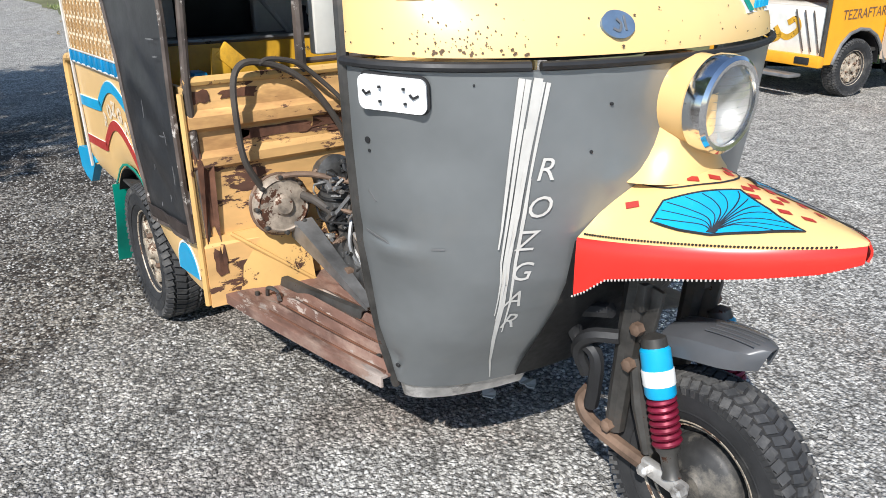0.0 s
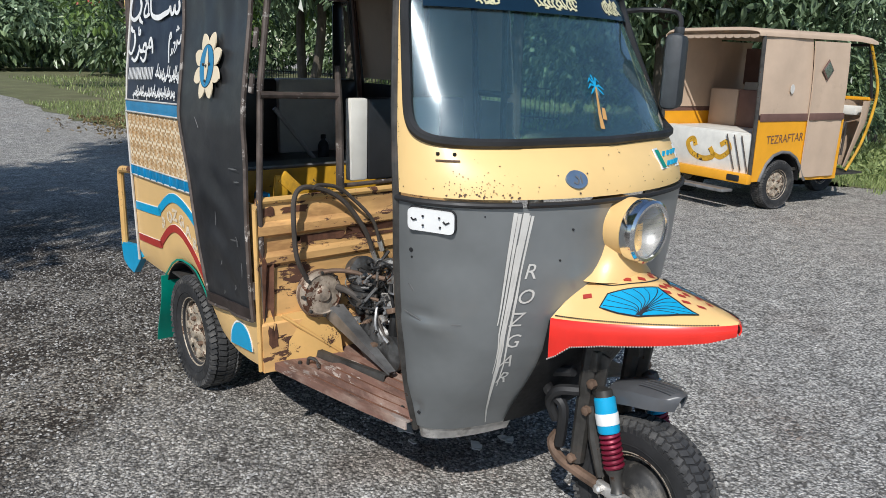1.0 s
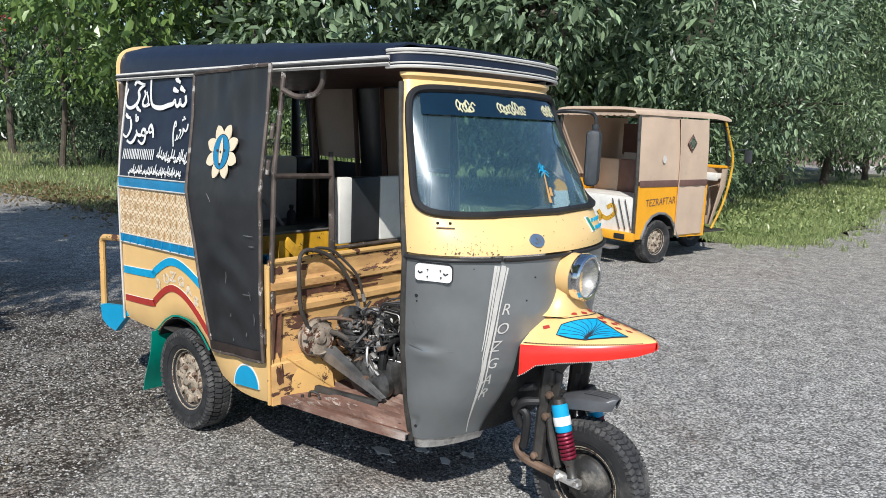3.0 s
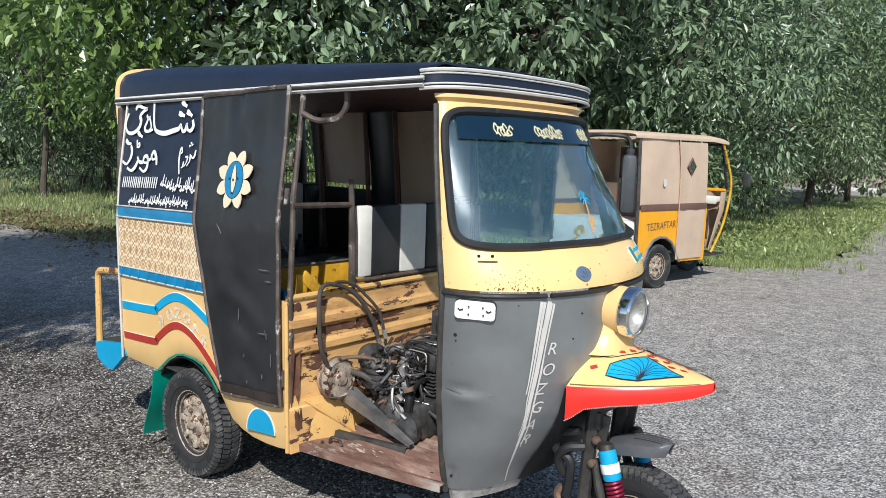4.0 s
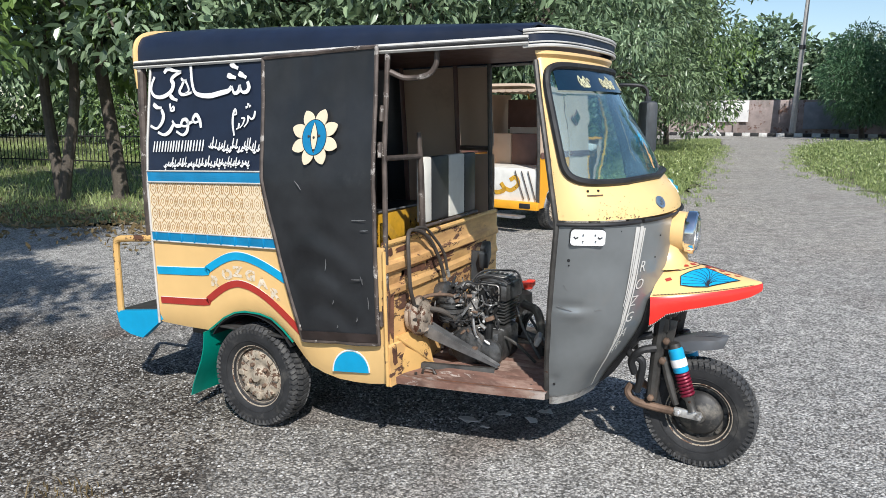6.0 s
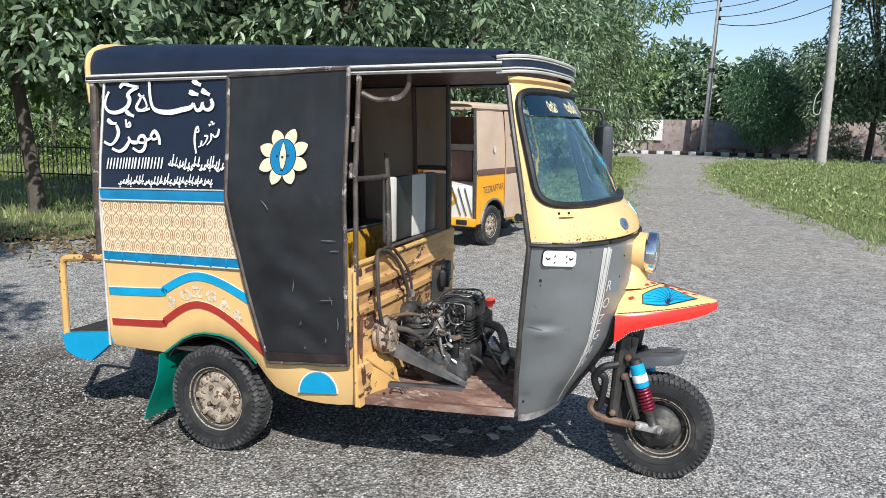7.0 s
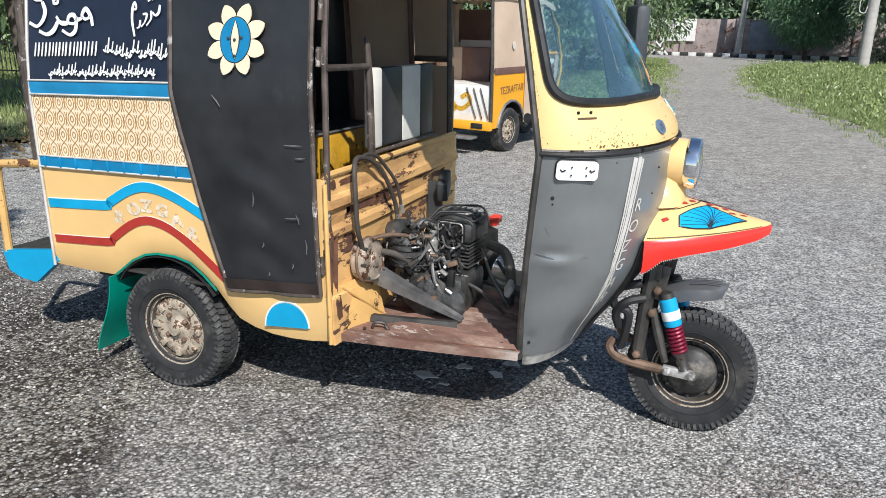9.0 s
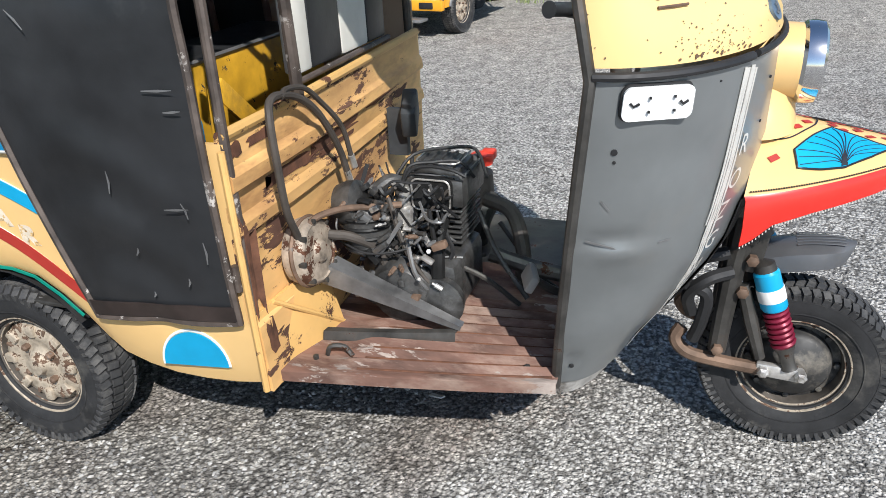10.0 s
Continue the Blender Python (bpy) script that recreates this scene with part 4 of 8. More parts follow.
# painted waves on the right side
def arc_wave(x0, zl, x1, xt, zt, x2, z2):
    tab = [(x0, zl), (x1, zl + 0.022)]
    for k in range(1, 9):
        f = k / 8
        tab.append((x1 + (xt - x1) * f, zl + 0.022 + (zt - zl - 0.022) * math.sin(f * math.pi / 2) ** 1.15))
    for k in range(1, 9):
        f = k / 8
        tab.append((xt + (x2 - xt) * f, zt + (z2 - zt) * (1 - math.cos(f * math.pi / 2)) ** 0.92))
    return tab


def tab_wave(tab, w, name, m, label, off=0.0):
    bm = bmesh.new()
    pts = [(x, z) for x, z in tab]
    ribbon(bm, stroke2(pts, 3), w, 0.002, lambda u, v, d: side(u, v, 0.001 + off + d))
    return part(name, bm, m, side_low, label)


BW = arc_wave(-0.565, 0.694, -0.262, -0.03, 0.810, 0.245, 0.722)
RWV = arc_wave(-0.556, 0.547, -0.266, -0.035, 0.682, 0.330, 0.480)
tab_wave([(x, z + 0.019) for x, z in BW], 0.005, "white_line", M["white_paint"], "thin white edge line")
tab_wave(BW, 0.036, "blue_wave", M["cyan"], "sky-blue painted wave", 0.0012)
tab_wave([(x, z + 0.0165) for x, z in RWV], 0.003, "white_line", M["white_paint"], "thin white edge line")
tab_wave(RWV, 0.032, "red_wave", M["dark_red"], "dark red painted wave", 0.0012)
# faded white lettering between the waves
M["faded"] = mat("faded_white_paint", (0.74, 0.64, 0.50), 0.5, vary=0.12, scale=30, chips=(0.78, 0.52, 0.23), chip_at=0.53, chip_scale=45)
for k, ch in enumerate("ROZGAR"):
    x = -0.215 + 0.071 * k
    zc0 = lerp(RWV, x + 0.03) + 0.035
    bm = letters(ch, 0.062, lambda u, v, d, x=x, z=zc0: side(x + u * 1.25, z + v, 0.0012 + d), 0.0008, bold=0.004)
    part("faded_letter", bm, M["faded"], side_low)
# blue half round on the sill, with a white line round it
bm = bmesh.new()
ribbon(bm, [(0.558 + 0.094 * math.cos(radians(t)), 0.362 + 0.098 * math.sin(radians(t)) + 0.012 * math.cos(radians(t))) for t in range(0, 181, 9)], 0.006, 0.002, lambda u, v, d: side(u, v, 0.0 + d))
part("white_line", bm, M["white_paint"], side_low, "white outline")
bm = bmesh.new()
plate(bm, [(0.558 + 0.090 * math.cos(radians(t)), 0.362 + 0.092 * math.sin(radians(t)) + 0.010 * math.cos(radians(t))) for t in range(0, 181, 9)], 0.003, lambda u, v, d: side(u, v, d))
part("blue_half_round", bm, M["cyan"], side_low, "sky-blue painted half round")
# green edge inside the wheel arch
bm = bmesh.new()
ribbon(bm, [(x, z + 0.004) for x, z in LOWER[2:11]], 0.008, 0.003, lambda u, v, d: side(u, v, d - 0.010))
part("arch_edge", bm, M["teal"], side_low, "teal wheel arch edge")

# upper right side: quilted vinyl, blue bands, black lettered canvas
def band(z0, z1, name, m, label, x0=-0.578, x1=0.30, slope=0.03, off=0.004, n=12, parent=None):
    bm = bmesh.new()
    loft(bm, [[side(x0 + (x1 - x0) * k / n, z + slope * (x0 + (x1 - x0) * k / n - x0), off) for k in range(n + 1)] for z in [z0 + (z1 - z0) * j / 4 for j in range(5)]])
    thicken(bm, -0.008)
    return part(name, bm, m, parent or rick, label)


quilt = band(0.880, 1.128, "quilted_panel", M["ivory"], "ivory vinyl panel with a printed ochre lattice")
bm = bmesh.new()


def qmap(u, v, d):
    return side(u, v + 0.03 * (u + 0.578), 0.0045 + d)


PX, PZ = 0.0585, 0.0605
for i in range(15):
    for j in range(4):
        cx, cz = -0.548 + PX * i, 0.911 + PZ * j
        ww = 0.0036 if cx < 0.0 else 0.0024
        lob = [(0, 0.5), (0.26, 0.28), (0.34, 0.0), (0.26, -0.28), (0, -0.5), (-0.26, -0.28), (-0.34, 0.0), (-0.26, 0.28), (0, 0.5)]
        ribbon(bm, [(cx + a * PX, cz + b * PZ) for a, b in lob], ww, 0.0008, qmap)
        ribbon(bm, [(cx + a * PX * 0.4, cz + b * PZ * 0.4) for a, b in lob], ww, 0.0008, qmap)
        if i < 14:
            ribbon(bm, [(cx + PX * 0.5 + 0.12 * PX * q, cz + PZ * 0.42 * q2) for q, q2 in ((-1, -1), (0.5, 0), (-1, 1))], ww, 0.0008, qmap)
            ribbon(bm, [(cx + PX * 0.5 + 0.12 * PX * q, cz + PZ * 0.42 * q2) for q, q2 in ((1, -1), (-0.5, 0), (1, 1))], ww, 0.0008, qmap)
tagged(part("lattice_print", bm, M["ivory_line"], quilt, "ochre printed lattice"), kind="stuff")
b1_ = band(1.124, 1.172, "blue_band", M["blue"], "glossy blue vinyl band", off=0.008)
b2_ = band(0.842, 0.884, "blue_band", M["blue"], "glossy blue vinyl band with pleats", off=0.010)
for zz, bb in ((1.1735, b1_), (1.122, b1_), (0.8855, b2_), (0.841, b2_)):
    bm = bmesh.new()
    tube(bm, [side(-0.578 + 0.88 * k / 10, zz + 0.03 * 0.88 * k / 10, 0.010) for k in range(11)], 0.0035, 6)
    part("white_piping", bm, M["white_trim"], bb, "white piping")
for k in range(9):
    x = -0.54 + 0.083 * k
    bm = box(bmesh.new(), side(x, 0.863 + 0.03 * (x + 0.578), 0.012), (0.010, 0.010, 0.040), bevel=0.003)
    part("pleat", bm, M["blue"], b2_, "raised pleat")
canvas = band(1.170, 1.655, "lettered_canvas", M["navy_vinyl"], "black canvas side with white painted calligraphy", slope=0.02)
bm = bmesh.new()
tube(bm, [side(-0.578, z, 0.008) for z in (0.43, 0.8, 1.1, 1.3, 1.5, 1.655)], 0.006, 6)
part("edge_piping", bm, M["white_trim"], rick, "cream edge piping")


# the white calligraphy as brush shapes
def brush(strokes):
    for pts, w in strokes:
        bm = bmesh.new()
        q = stroke2(pts, 6)
        n = len(q)
        broad = [w * (0.62 + 0.38 * math.sin(math.pi * min(1.0, (k + 1.5) / (n * 0.75)))) for k in range(n)]
        ribbon(bm, q, broad, 0.001, lambda u, v, d: side(u, v, 0.0125 + d))
        part("brush_stroke", bm, M["white_paint"], canvas)


brush([
    ([(0.031, 1.576), (0.041, 1.550), (0.027, 1.532), (0.000, 1.534), (-0.014, 1.562)], 0.019),
    ([(-0.012, 1.561), (-0.018, 1.535), (-0.042, 1.528), (-0.061, 1.557)], 0.019),
    ([(-0.060, 1.556), (-0.077, 1.538), (-0.122, 1.529), (-0.182, 1.518), (-0.244, 1.521), (-0.281, 1.537), (-0.300, 1.581), (-0.312, 1.653)], 0.023),
])
brush([
    ([(-0.072, 1.656), (-0.051, 1.643), (-0.026, 1.633)], 0.023),
    ([(-0.087, 1.606), (-0.062, 1.598), (-0.037, 1.593)], 0.023),
    ([(-0.022, 1.612), (-0.001, 1.603), (0.024, 1.592)], 0.023),
])
brush([
    ([(-0.300, 1.533), (-0.330, 1.526), (-0.363, 1.526), (-0.375, 1.541), (-0.362, 1.564), (-0.346, 1.586), (-0.325, 1.563), (-0.318, 1.540), (-0.339, 1.528)], 0.015),
    ([(-0.369, 1.598), (-0.352, 1.584), (-0.335, 1.591)], 0.012),
    ([(-0.480, 1.624), (-0.457, 1.643), (-0.422, 1.634), (-0.371, 1.626)], 0.020),
    ([(-0.371, 1.626), (-0.410, 1.611), (-0.430, 1.592), (-0.418, 1.572), (-0.426, 1.545), (-0.454, 1.525), (-0.496, 1.514), (-0.537, 1.520), (-0.560, 1.544), (-0.558, 1.575), (-0.542, 1.607)], 0.021),
    ([(-0.436, 1.522), (-0.415, 1.508), (-0.387, 1.499)], 0.020),
])
brush([
    ([(-0.232, 1.377), (-0.241, 1.409), (-0.265, 1.435), (-0.284, 1.414), (-0.270, 1.400), (-0.243, 1.407)], 0.017),
    ([(-0.279, 1.406), (-0.309, 1.397), (-0.326, 1.413), (-0.349, 1.409), (-0.354, 1.387), (-0.321, 1.385), (-0.310, 1.408)], 0.016),
    ([(-0.311, 1.393), (-0.319, 1.358), (-0.346, 1.344), (-0.385, 1.359)], 0.017),
    ([(-0.356, 1.384), (-0.392, 1.386), (-0.415, 1.407)], 0.017),
    ([(-0.434, 1.485), (-0.428, 1.449)], 0.011),
    ([(-0.426, 1.451), (-0.406, 1.456), (-0.412, 1.472), (-0.426, 1.459)], 0.011),
])
brush([
    ([(-0.405, 1.391), (-0.429, 1.358), (-0.464, 1.343), (-0.505, 1.354)], 0.019),
    ([(-0.487, 1.458), (-0.473, 1.428), (-0.482, 1.397), (-0.514, 1.371), (-0.556, 1.383)], 0.019),
    ([(-0.543, 1.483), (-0.517, 1.468), (-0.487, 1.465)], 0.020),
])
brush([
    ([(-0.031, 1.345), (-0.043, 1.396), (-0.041, 1.440), (-0.031, 1.458), (-0.024, 1.438), (-0.040, 1.435)], 0.011),
    ([(-0.005, 1.400), (-0.009, 1.379), (-0.021, 1.373)], 0.009),
    ([(0.006, 1.420), (0.024, 1.419), (0.016, 1.395), (-0.001, 1.378)], 0.009),
    ([(0.043, 1.432), (0.043, 1.405), (0.023, 1.382)], 0.009),
    ([(0.083, 1.451), (0.077, 1.425), (0.062, 1.417), (0.049, 1.427)], 0.011),
    ([(0.028, 1.465), (0.040, 1.469)], 0.011),
    ([(0.046, 1.470), (0.057, 1.474)], 0.011),
    ([(0.037, 1.478), (0.047, 1.480)], 0.011),
])
random.seed(21)
for x0, x1, z0, h, sl, digits in ((-0.530, -0.205, 1.262, 0.050, 0.04, True), (-0.172, 0.110, 1.280, 0.052, 0.0, False), (-0.451, 0.055, 1.200, 0.036, 0.036, False)):
    bm = bmesh.new()
    x = x0
    while x < x1:
        w = random.uniform(0.007, 0.010) if digits else random.uniform(0.005, 0.007)
        hh = h if digits else h * random.uniform(0.35, 1.0)
        z = z0 + sl * (x - x0) + (0 if digits else random.uniform(-0.1, 0.3) * h)
        ribbon(bm, [(x, z), (x + 0.004, z + hh * 0.5), (x + 0.007, z + hh)], [w * 0.7, w, w * 0.7], 0.001, lambda u, v, d: side(u, v, 0.0125 + d))
        if not digits:
            ribbon(bm, stroke2([(x - 0.008, z + 0.004), (x + 0.002, z - 0.003), (x + 0.012, z + random.uniform(0, 0.010))], 3), 0.0055, 0.001, lambda u, v, d: side(u, v, 0.0128 + d))
            if random.random() < 0.35:
                ribbon(bm, [(x, z - 0.012), (x + 0.006, z - 0.010)], 0.006, 0.001, lambda u, v, d: side(u, v, 0.0126 + d))
        x += w + (random.uniform(0.008, 0.012) if digits else random.uniform(0.006, 0.015))
    tagged(part("painted_script", bm, M["white_paint"], canvas, "row of white painted bars"), kind="stuff")

# ---- black door flap on the right side ----
FLAP = [(0.133, 1.672), (0.136, 1.40), (0.142, 1.173), (0.170, 1.02), (0.223, 0.814), (0.28, 0.62), (0.328, 0.468)]
bm = bmesh.new()
rows = []
for j in range(57):
    f = j / 56
    row = []
    for i in range(33):
        g = i / 32
        zl, zr = 1.668 + (0.474 - 1.668) * f, 1.694 + (0.514 - 1.694) * f
        xl = lerp([(z, x) for x, z in reversed(FLAP)], zl)
        xr = 0.700 + 0.018 * f
        z = zl + (zr - zl) * g
        # slack hanging folds: a pull from the top corner, sagging ripples near the hem, a crumpled heading
        pull = (1 - g) * 1.15 + f * 0.9
        crease = 0.006 * math.sin(math.pi * g) * math.sin(math.pi * f) + 0.0045 * math.sin(15 * pull + 1.7 * math.sin(5 * g)) * math.exp(-3.2 * f) * math.sin(math.pi * g)
        crease += 0.0042 * math.sin(46 * f + 2.6 * math.sin(5.5 * g) + 1.5 * g) * max(0.0, min(1.0, (f - 0.52) / 0.15)) * math.sin(math.pi * min(1.0, g * 1.1)) ** 0.7
        crease += 0.0028 * math.sin(38 * g + 9 * f) * math.exp(-9 * f) + 0.003 * math.sin(11 * g + 3 * math.sin(6 * f))
        row.append(side(xl + (xr - xl) * g, z, 0.020 + 0.016 * max(0.0, (z - 1.5) / 0.2) + crease))
    rows.append(row)
loft(bm, rows)
edge = [r[0] for r in rows] + rows[-1][1:] + [r[-1] for r in reversed(rows[:-1])] + list(reversed(rows[0][:-1]))[:-1]
thicken(bm, -0.005)
flap = part("door_flap", bm, M["black_vinyl"], rick, "black vinyl door flap with scratches")
bm = bmesh.new()
tube(bm, [p.copy() for p in edge], 0.009, 6, closed=True)
part("flap_binding", bm, M["brown_pipe"], flap, "scuffed grey-brown edge frame")
bm = bmesh.new()
loft(bm, [[p + (q - p) * f + Vector((0, -0.005, 0)) for p, q in zip(rows[-1], rows[-2])] for f in (0.4, 1.2, 2.1)])
thicken(bm, 0.003)
part("flap_hem", bm, mat("brown_hem_vinyl", (0.035, 0.025, 0.022), 0.4, vary=0.3, scale=10), flap, "dark brown sewn hem")
# its flower: eight ivory petals round a blue eye
FX, FZ = 0.428, 1.345
PETAL = ((0.040, 21.5), (0.058, 22.0), (0.072, 21.0), (0.084, 18.8), (0.095, 14.8), (0.105, 9.8), (0.113, 4.6), (0.118, 0.0))


def flapmap(u, v, d):
    return Vector((FX + u, ys(FZ) + 0.137 * v - 0.036 - d, FZ + v + 0.06 * u))


for k in range(8):
    t0 = 22.5 + 45 * k
    bm = bmesh.new()
    out = [(r, t0 - w) for r, w in PETAL] + [(r, t0 + w) for r, w in reversed(PETAL[:-1])]
    plate(bm, [(1.03 * r * math.cos(radians(t)), r * math.sin(radians(t))) for r, t in out], 0.004, flapmap)
    part("petal", bm, M["ivory"], flap, "ivory vinyl petal")
for rx, rz, d, m_, nm, lb in ((0.062, 0.073, 0.0050, "fan_ink", "eye_outline", "thin dark outline"), (0.059, 0.070, 0.0056, "blue", "flower_eye", "blue oval centre")):
    bm = bmesh.new()
    plate(bm, [(rx * math.cos(t), rz * math.sin(t)) for t in (2 * math.pi * k / 28 for k in range(28))], d, flapmap)
    part(nm, bm, M[m_], flap, lb)
for w, h, d, m_, nm, lb in ((0.019, 0.064, 0.0062, "fan_ink", "slit_outline", "thin dark outline"), (0.015, 0.060, 0.0068, "ivory", "flower_slit", "pointed ivory slit")):
    bm = bmesh.new()
    plate(bm, [(w * math.sin(math.pi * q / 10), h * (1 - q / 5)) for q in range(10)] + [(-w * math.sin(math.pi * q / 10), -h * (1 - q / 5)) for q in range(10)], d, flapmap)
    part(nm, bm, M[m_], flap, lb)
for u, v in ((0, 0), (-0.026, 0.006), (0.027, 0.006), (0, -0.05)):
    bm = bmesh.new()
    lathe(bm, [(0.005, 0.006), (0.005, 0.010), (0.001, 0.012)], Matrix.Translation(flapmap(u, v, 0)) @ Matrix.Rotation(radians(90), 4, "X"), 8)
    part("rivet", bm, M["dark_steel"], flap)
random.seed(8)
for x, z, L, t in ((0.47, 0.80, 0.05, 1.5), (0.655, 0.76, 0.035, 1.9), (0.60, 0.775, 0.06, 0.1), (0.50, 0.66, 0.02, 1.2), (0.62, 0.60, 0.02, 1.4), (0.61, 1.02, 0.07, 0.05), (0.36, 1.13, 0.05, 2.3), (0.52, 0.56, 0.015, 1.3), (0.65, 0.98, 0.04, 0.1), (0.68, 0.66, 0.05, 1.6)):
    bm = bmesh.new()
    ribbon(bm, [(x, z), (x + L * 0.5 * math.cos(t) + 0.003, z + L * 0.5 * math.sin(t)), (x + L * math.cos(t), z + L * math.sin(t))], [0.002, 0.005, 0.001], 0.001, lambda u, v, d: side(u, v, 0.0335 + d))
    part("scratch", bm, M["rail_steel"], flap, "pale scratch")
# front post with hinge tube beside the flap
bm = bmesh.new()
tube(bm, [side(0.735, 0.40, -0.01), side(0.742, 0.9, -0.01), side(0.728, 1.3, -0.02), side(0.718, 1.68, -0.02)], 0.011, 10)
post = part("door_post", bm, M["brown_pipe"], rick, "brown scuffed steel door post")
for z in (0.62, 1.30, 1.44):
    bm = bmesh.new()
    tube(bm, [side(0.725, z - 0.03, 0.008), side(0.725, z + 0.03, 0.008)], 0.009, 8)
    part("hinge", bm, M["brown_pipe"], post, "welded hinge")
bm = bmesh.new()
tube(bm, curve([(0.74, -0.625, 1.60), (0.80, -0.60, 1.575), (0.88, -0.58, 1.585), (0.915, -0.57, 1.625), (0.92, -0.57, 1.675)], 6), 0.011, 8)
part("grab_rail", bm, M["brown_pipe"], rick, "bent tubular grab rail")

# ---- roof ----
def roof_at(f, x):
    """Round the roof's section at x: f 0 at the right eave, 1 at the left."""
    k = (x + 0.70) / 2.0
    half = 0.545 - 0.061 * max(0.0, k) ** 2
    zb = 1.655 + 0.035 * k
    top = lerp([(0.0, 0.170), (0.1, 0.178), (0.5, 0.140), (1.0, 0.082)], k)
    t = math.pi * (1 - f)
    c, s = math.cos(t), math.sin(t)
    return Vector((x, C + half * math.copysign(abs(c) ** 0.36, c), zb + top * max(0.0, s) ** 0.42))


bm = bmesh.new()
XS = [-0.672, -0.655, -0.6, -0.45, -0.3, -0.1, 0.1, 0.3, 0.5, 0.7, 0.9, 1.1, 1.30]
loft(bm, [[roof_at(k / 36, x) + Vector((0, 0, 0.003 * math.sin(17 * x + k))) for k in range(37)] for x in XS])
thicken(bm, -0.008, ref=(0.3, C, 1.4))
part("roof", bm, M["navy_vinyl"], rick, "black vinyl covered roof")
bm = bmesh.new()
loft(bm, [[Vector((x, C + v * (0.53 - 0.063 * ((x + 0.7) / 2) ** 2), 1.662 + 0.035 * (x + 0.70) / 2.0 + 0.035 * (1 - v * v))) for v in (-1, -0.6, -0.2, 0.2, 0.6, 1)] for x in (-0.66, -0.2, 0.3, 0.8, 1.29)])
thicken(bm, 0.006, ref=(0.3, C, 1.4))
part("roof_lining", bm, M["brown_vinyl"], rick, "brown roof lining")
bm = bmesh.new()
tube(bm, [roof_at(k / 36, -0.672) for k in range(37)], 0.014, 8)
tube(bm, [roof_at(0, -0.672), roof_at(0, -0.672) + Vector((0.012, 0, -0.10))], 0.013, 8)
part("rear_roof_piping", bm, M["cream"], rick, "cream-yellow rear roof edging")
for s in (0, 1):
    eave = [roof_at(s, x) + Vector((0, (-0.008 if s == 0 else 0.008), 0.006)) for x in XS]
    for dz, w, m_ in ((0.012, 0.007, "white_trim"), (0.002, 0.012, "black_rubber"), (-0.008, 0.007, "white_trim")):
        bm = bmesh.new()
        loft(bm, [[p + Vector((0, 0, dz - w / 2)), p + Vector((0, -0.004 if s == 0 else 0.004, dz)), p + Vector((0, 0, dz + w / 2))] for p in eave])
        thicken(bm, 0.006, ref=(0.3, C, 1.65))
        part("eave_trim", bm, M[m_], rick, "pale aluminium eave trim" if m_ == "white_trim" else "dark eave line")
# curved black visor with white edges across the front
VIS = []
for k in range(33):
    t = radians(-90 + 180 * k / 32)
    s, c = math.sin(t), math.cos(t)
    VIS.append(Vector((1.275 + 0.12 * max(c, 0.0) ** 0.7, C + (0.488 if s < 0 else 0.460) * math.copysign(abs(s) ** 0.75, s), 1.686 + 0.013 * c)))
bm = bmesh.new()
loft(bm, [[p + Vector(((p.x - 1.2) * g * 0.0, 0, h)) for p in VIS] for h, g in ((-0.010, 0), (0.01, 0), (0.030, 0), (0.046, 0))])
thicken(bm, -0.012, ref=(1.2, C, 1.7))
visor = part("visor", bm, M["navy_vinyl"], rick, "curved black visor with white edging")
for h, r in ((-0.010, 0.0060), (0.046, 0.0060), (0.003, 0.003), (0.035, 0.003)):
    bm = bmesh.new()
    tube(bm, [p + Vector((0.002, 0, h)) for p in VIS], r, 6)
    part("visor_edging", bm, M["white_trim"], visor, "white edging")
bm = bmesh.new()
for a, b in zip(VIS, VIS[1:]):
    f = bm.faces.new([bm.verts.new(a + Vector((0, 0, 0.044))), bm.verts.new(b + Vector((0, 0, 0.044))), bm.verts.new(Vector((1.2, b.y * 0.97, 1.752))), bm.verts.new(Vector((1.2, a.y * 0.97, 1.752)))])
thicken(bm, -0.006, ref=(1.2, C, 1.5))
part("visor_top", bm, M["navy_vinyl"], visor)

# ---- rear: post, step, mud flap ----
for s in (-1, 1):
    yy = lambda y, s=s: y if s < 0 else 2 * C - y
    bm = bmesh.new()
    tube(bm, [(-0.645, yy(-0.645), 0.85), (-0.645, yy(-0.645), 1.2), (-0.650, yy(-0.625), 1.66)], 0.021, 10)
    part("rear_post", bm, M["brown_pipe"], rick, "brown steel rear post")
bm = bmesh.new()
tube(bm, curve([(-0.62, -0.655, 0.842), (-0.80, -0.66, 0.826), (-0.865, -0.66, 0.815), (-0.885, -0.66, 0.77), (-0.885, -0.66, 0.62), (-0.885, -0.66, 0.44)], 5), 0.017, 10)
part("step_rail", bm, M["cream_worn"], rick, "worn cream tubular step rail")
bm = bmesh.new()
plate(bm, [(-0.905, 0.445), (-0.585, 0.488), (-0.575, 0.44), (-0.72, 0.328), (-0.81, 0.335), (-0.88, 0.36)], 0.03, lambda u, v, d: Vector((u, -0.675 + d, v)))
part("step_end", bm, M["cyan"], rick, "sky-blue painted step end")
bm = bmesh.new()
box(bm, (-0.745, C, 0.462), (0.29, 1.12, 0.02), Matrix.Rotation(radians(-7), 3, "Y"), bevel=0.004)
part("rear_step", bm, M["dark_steel"], rick, "dark steel rear step")
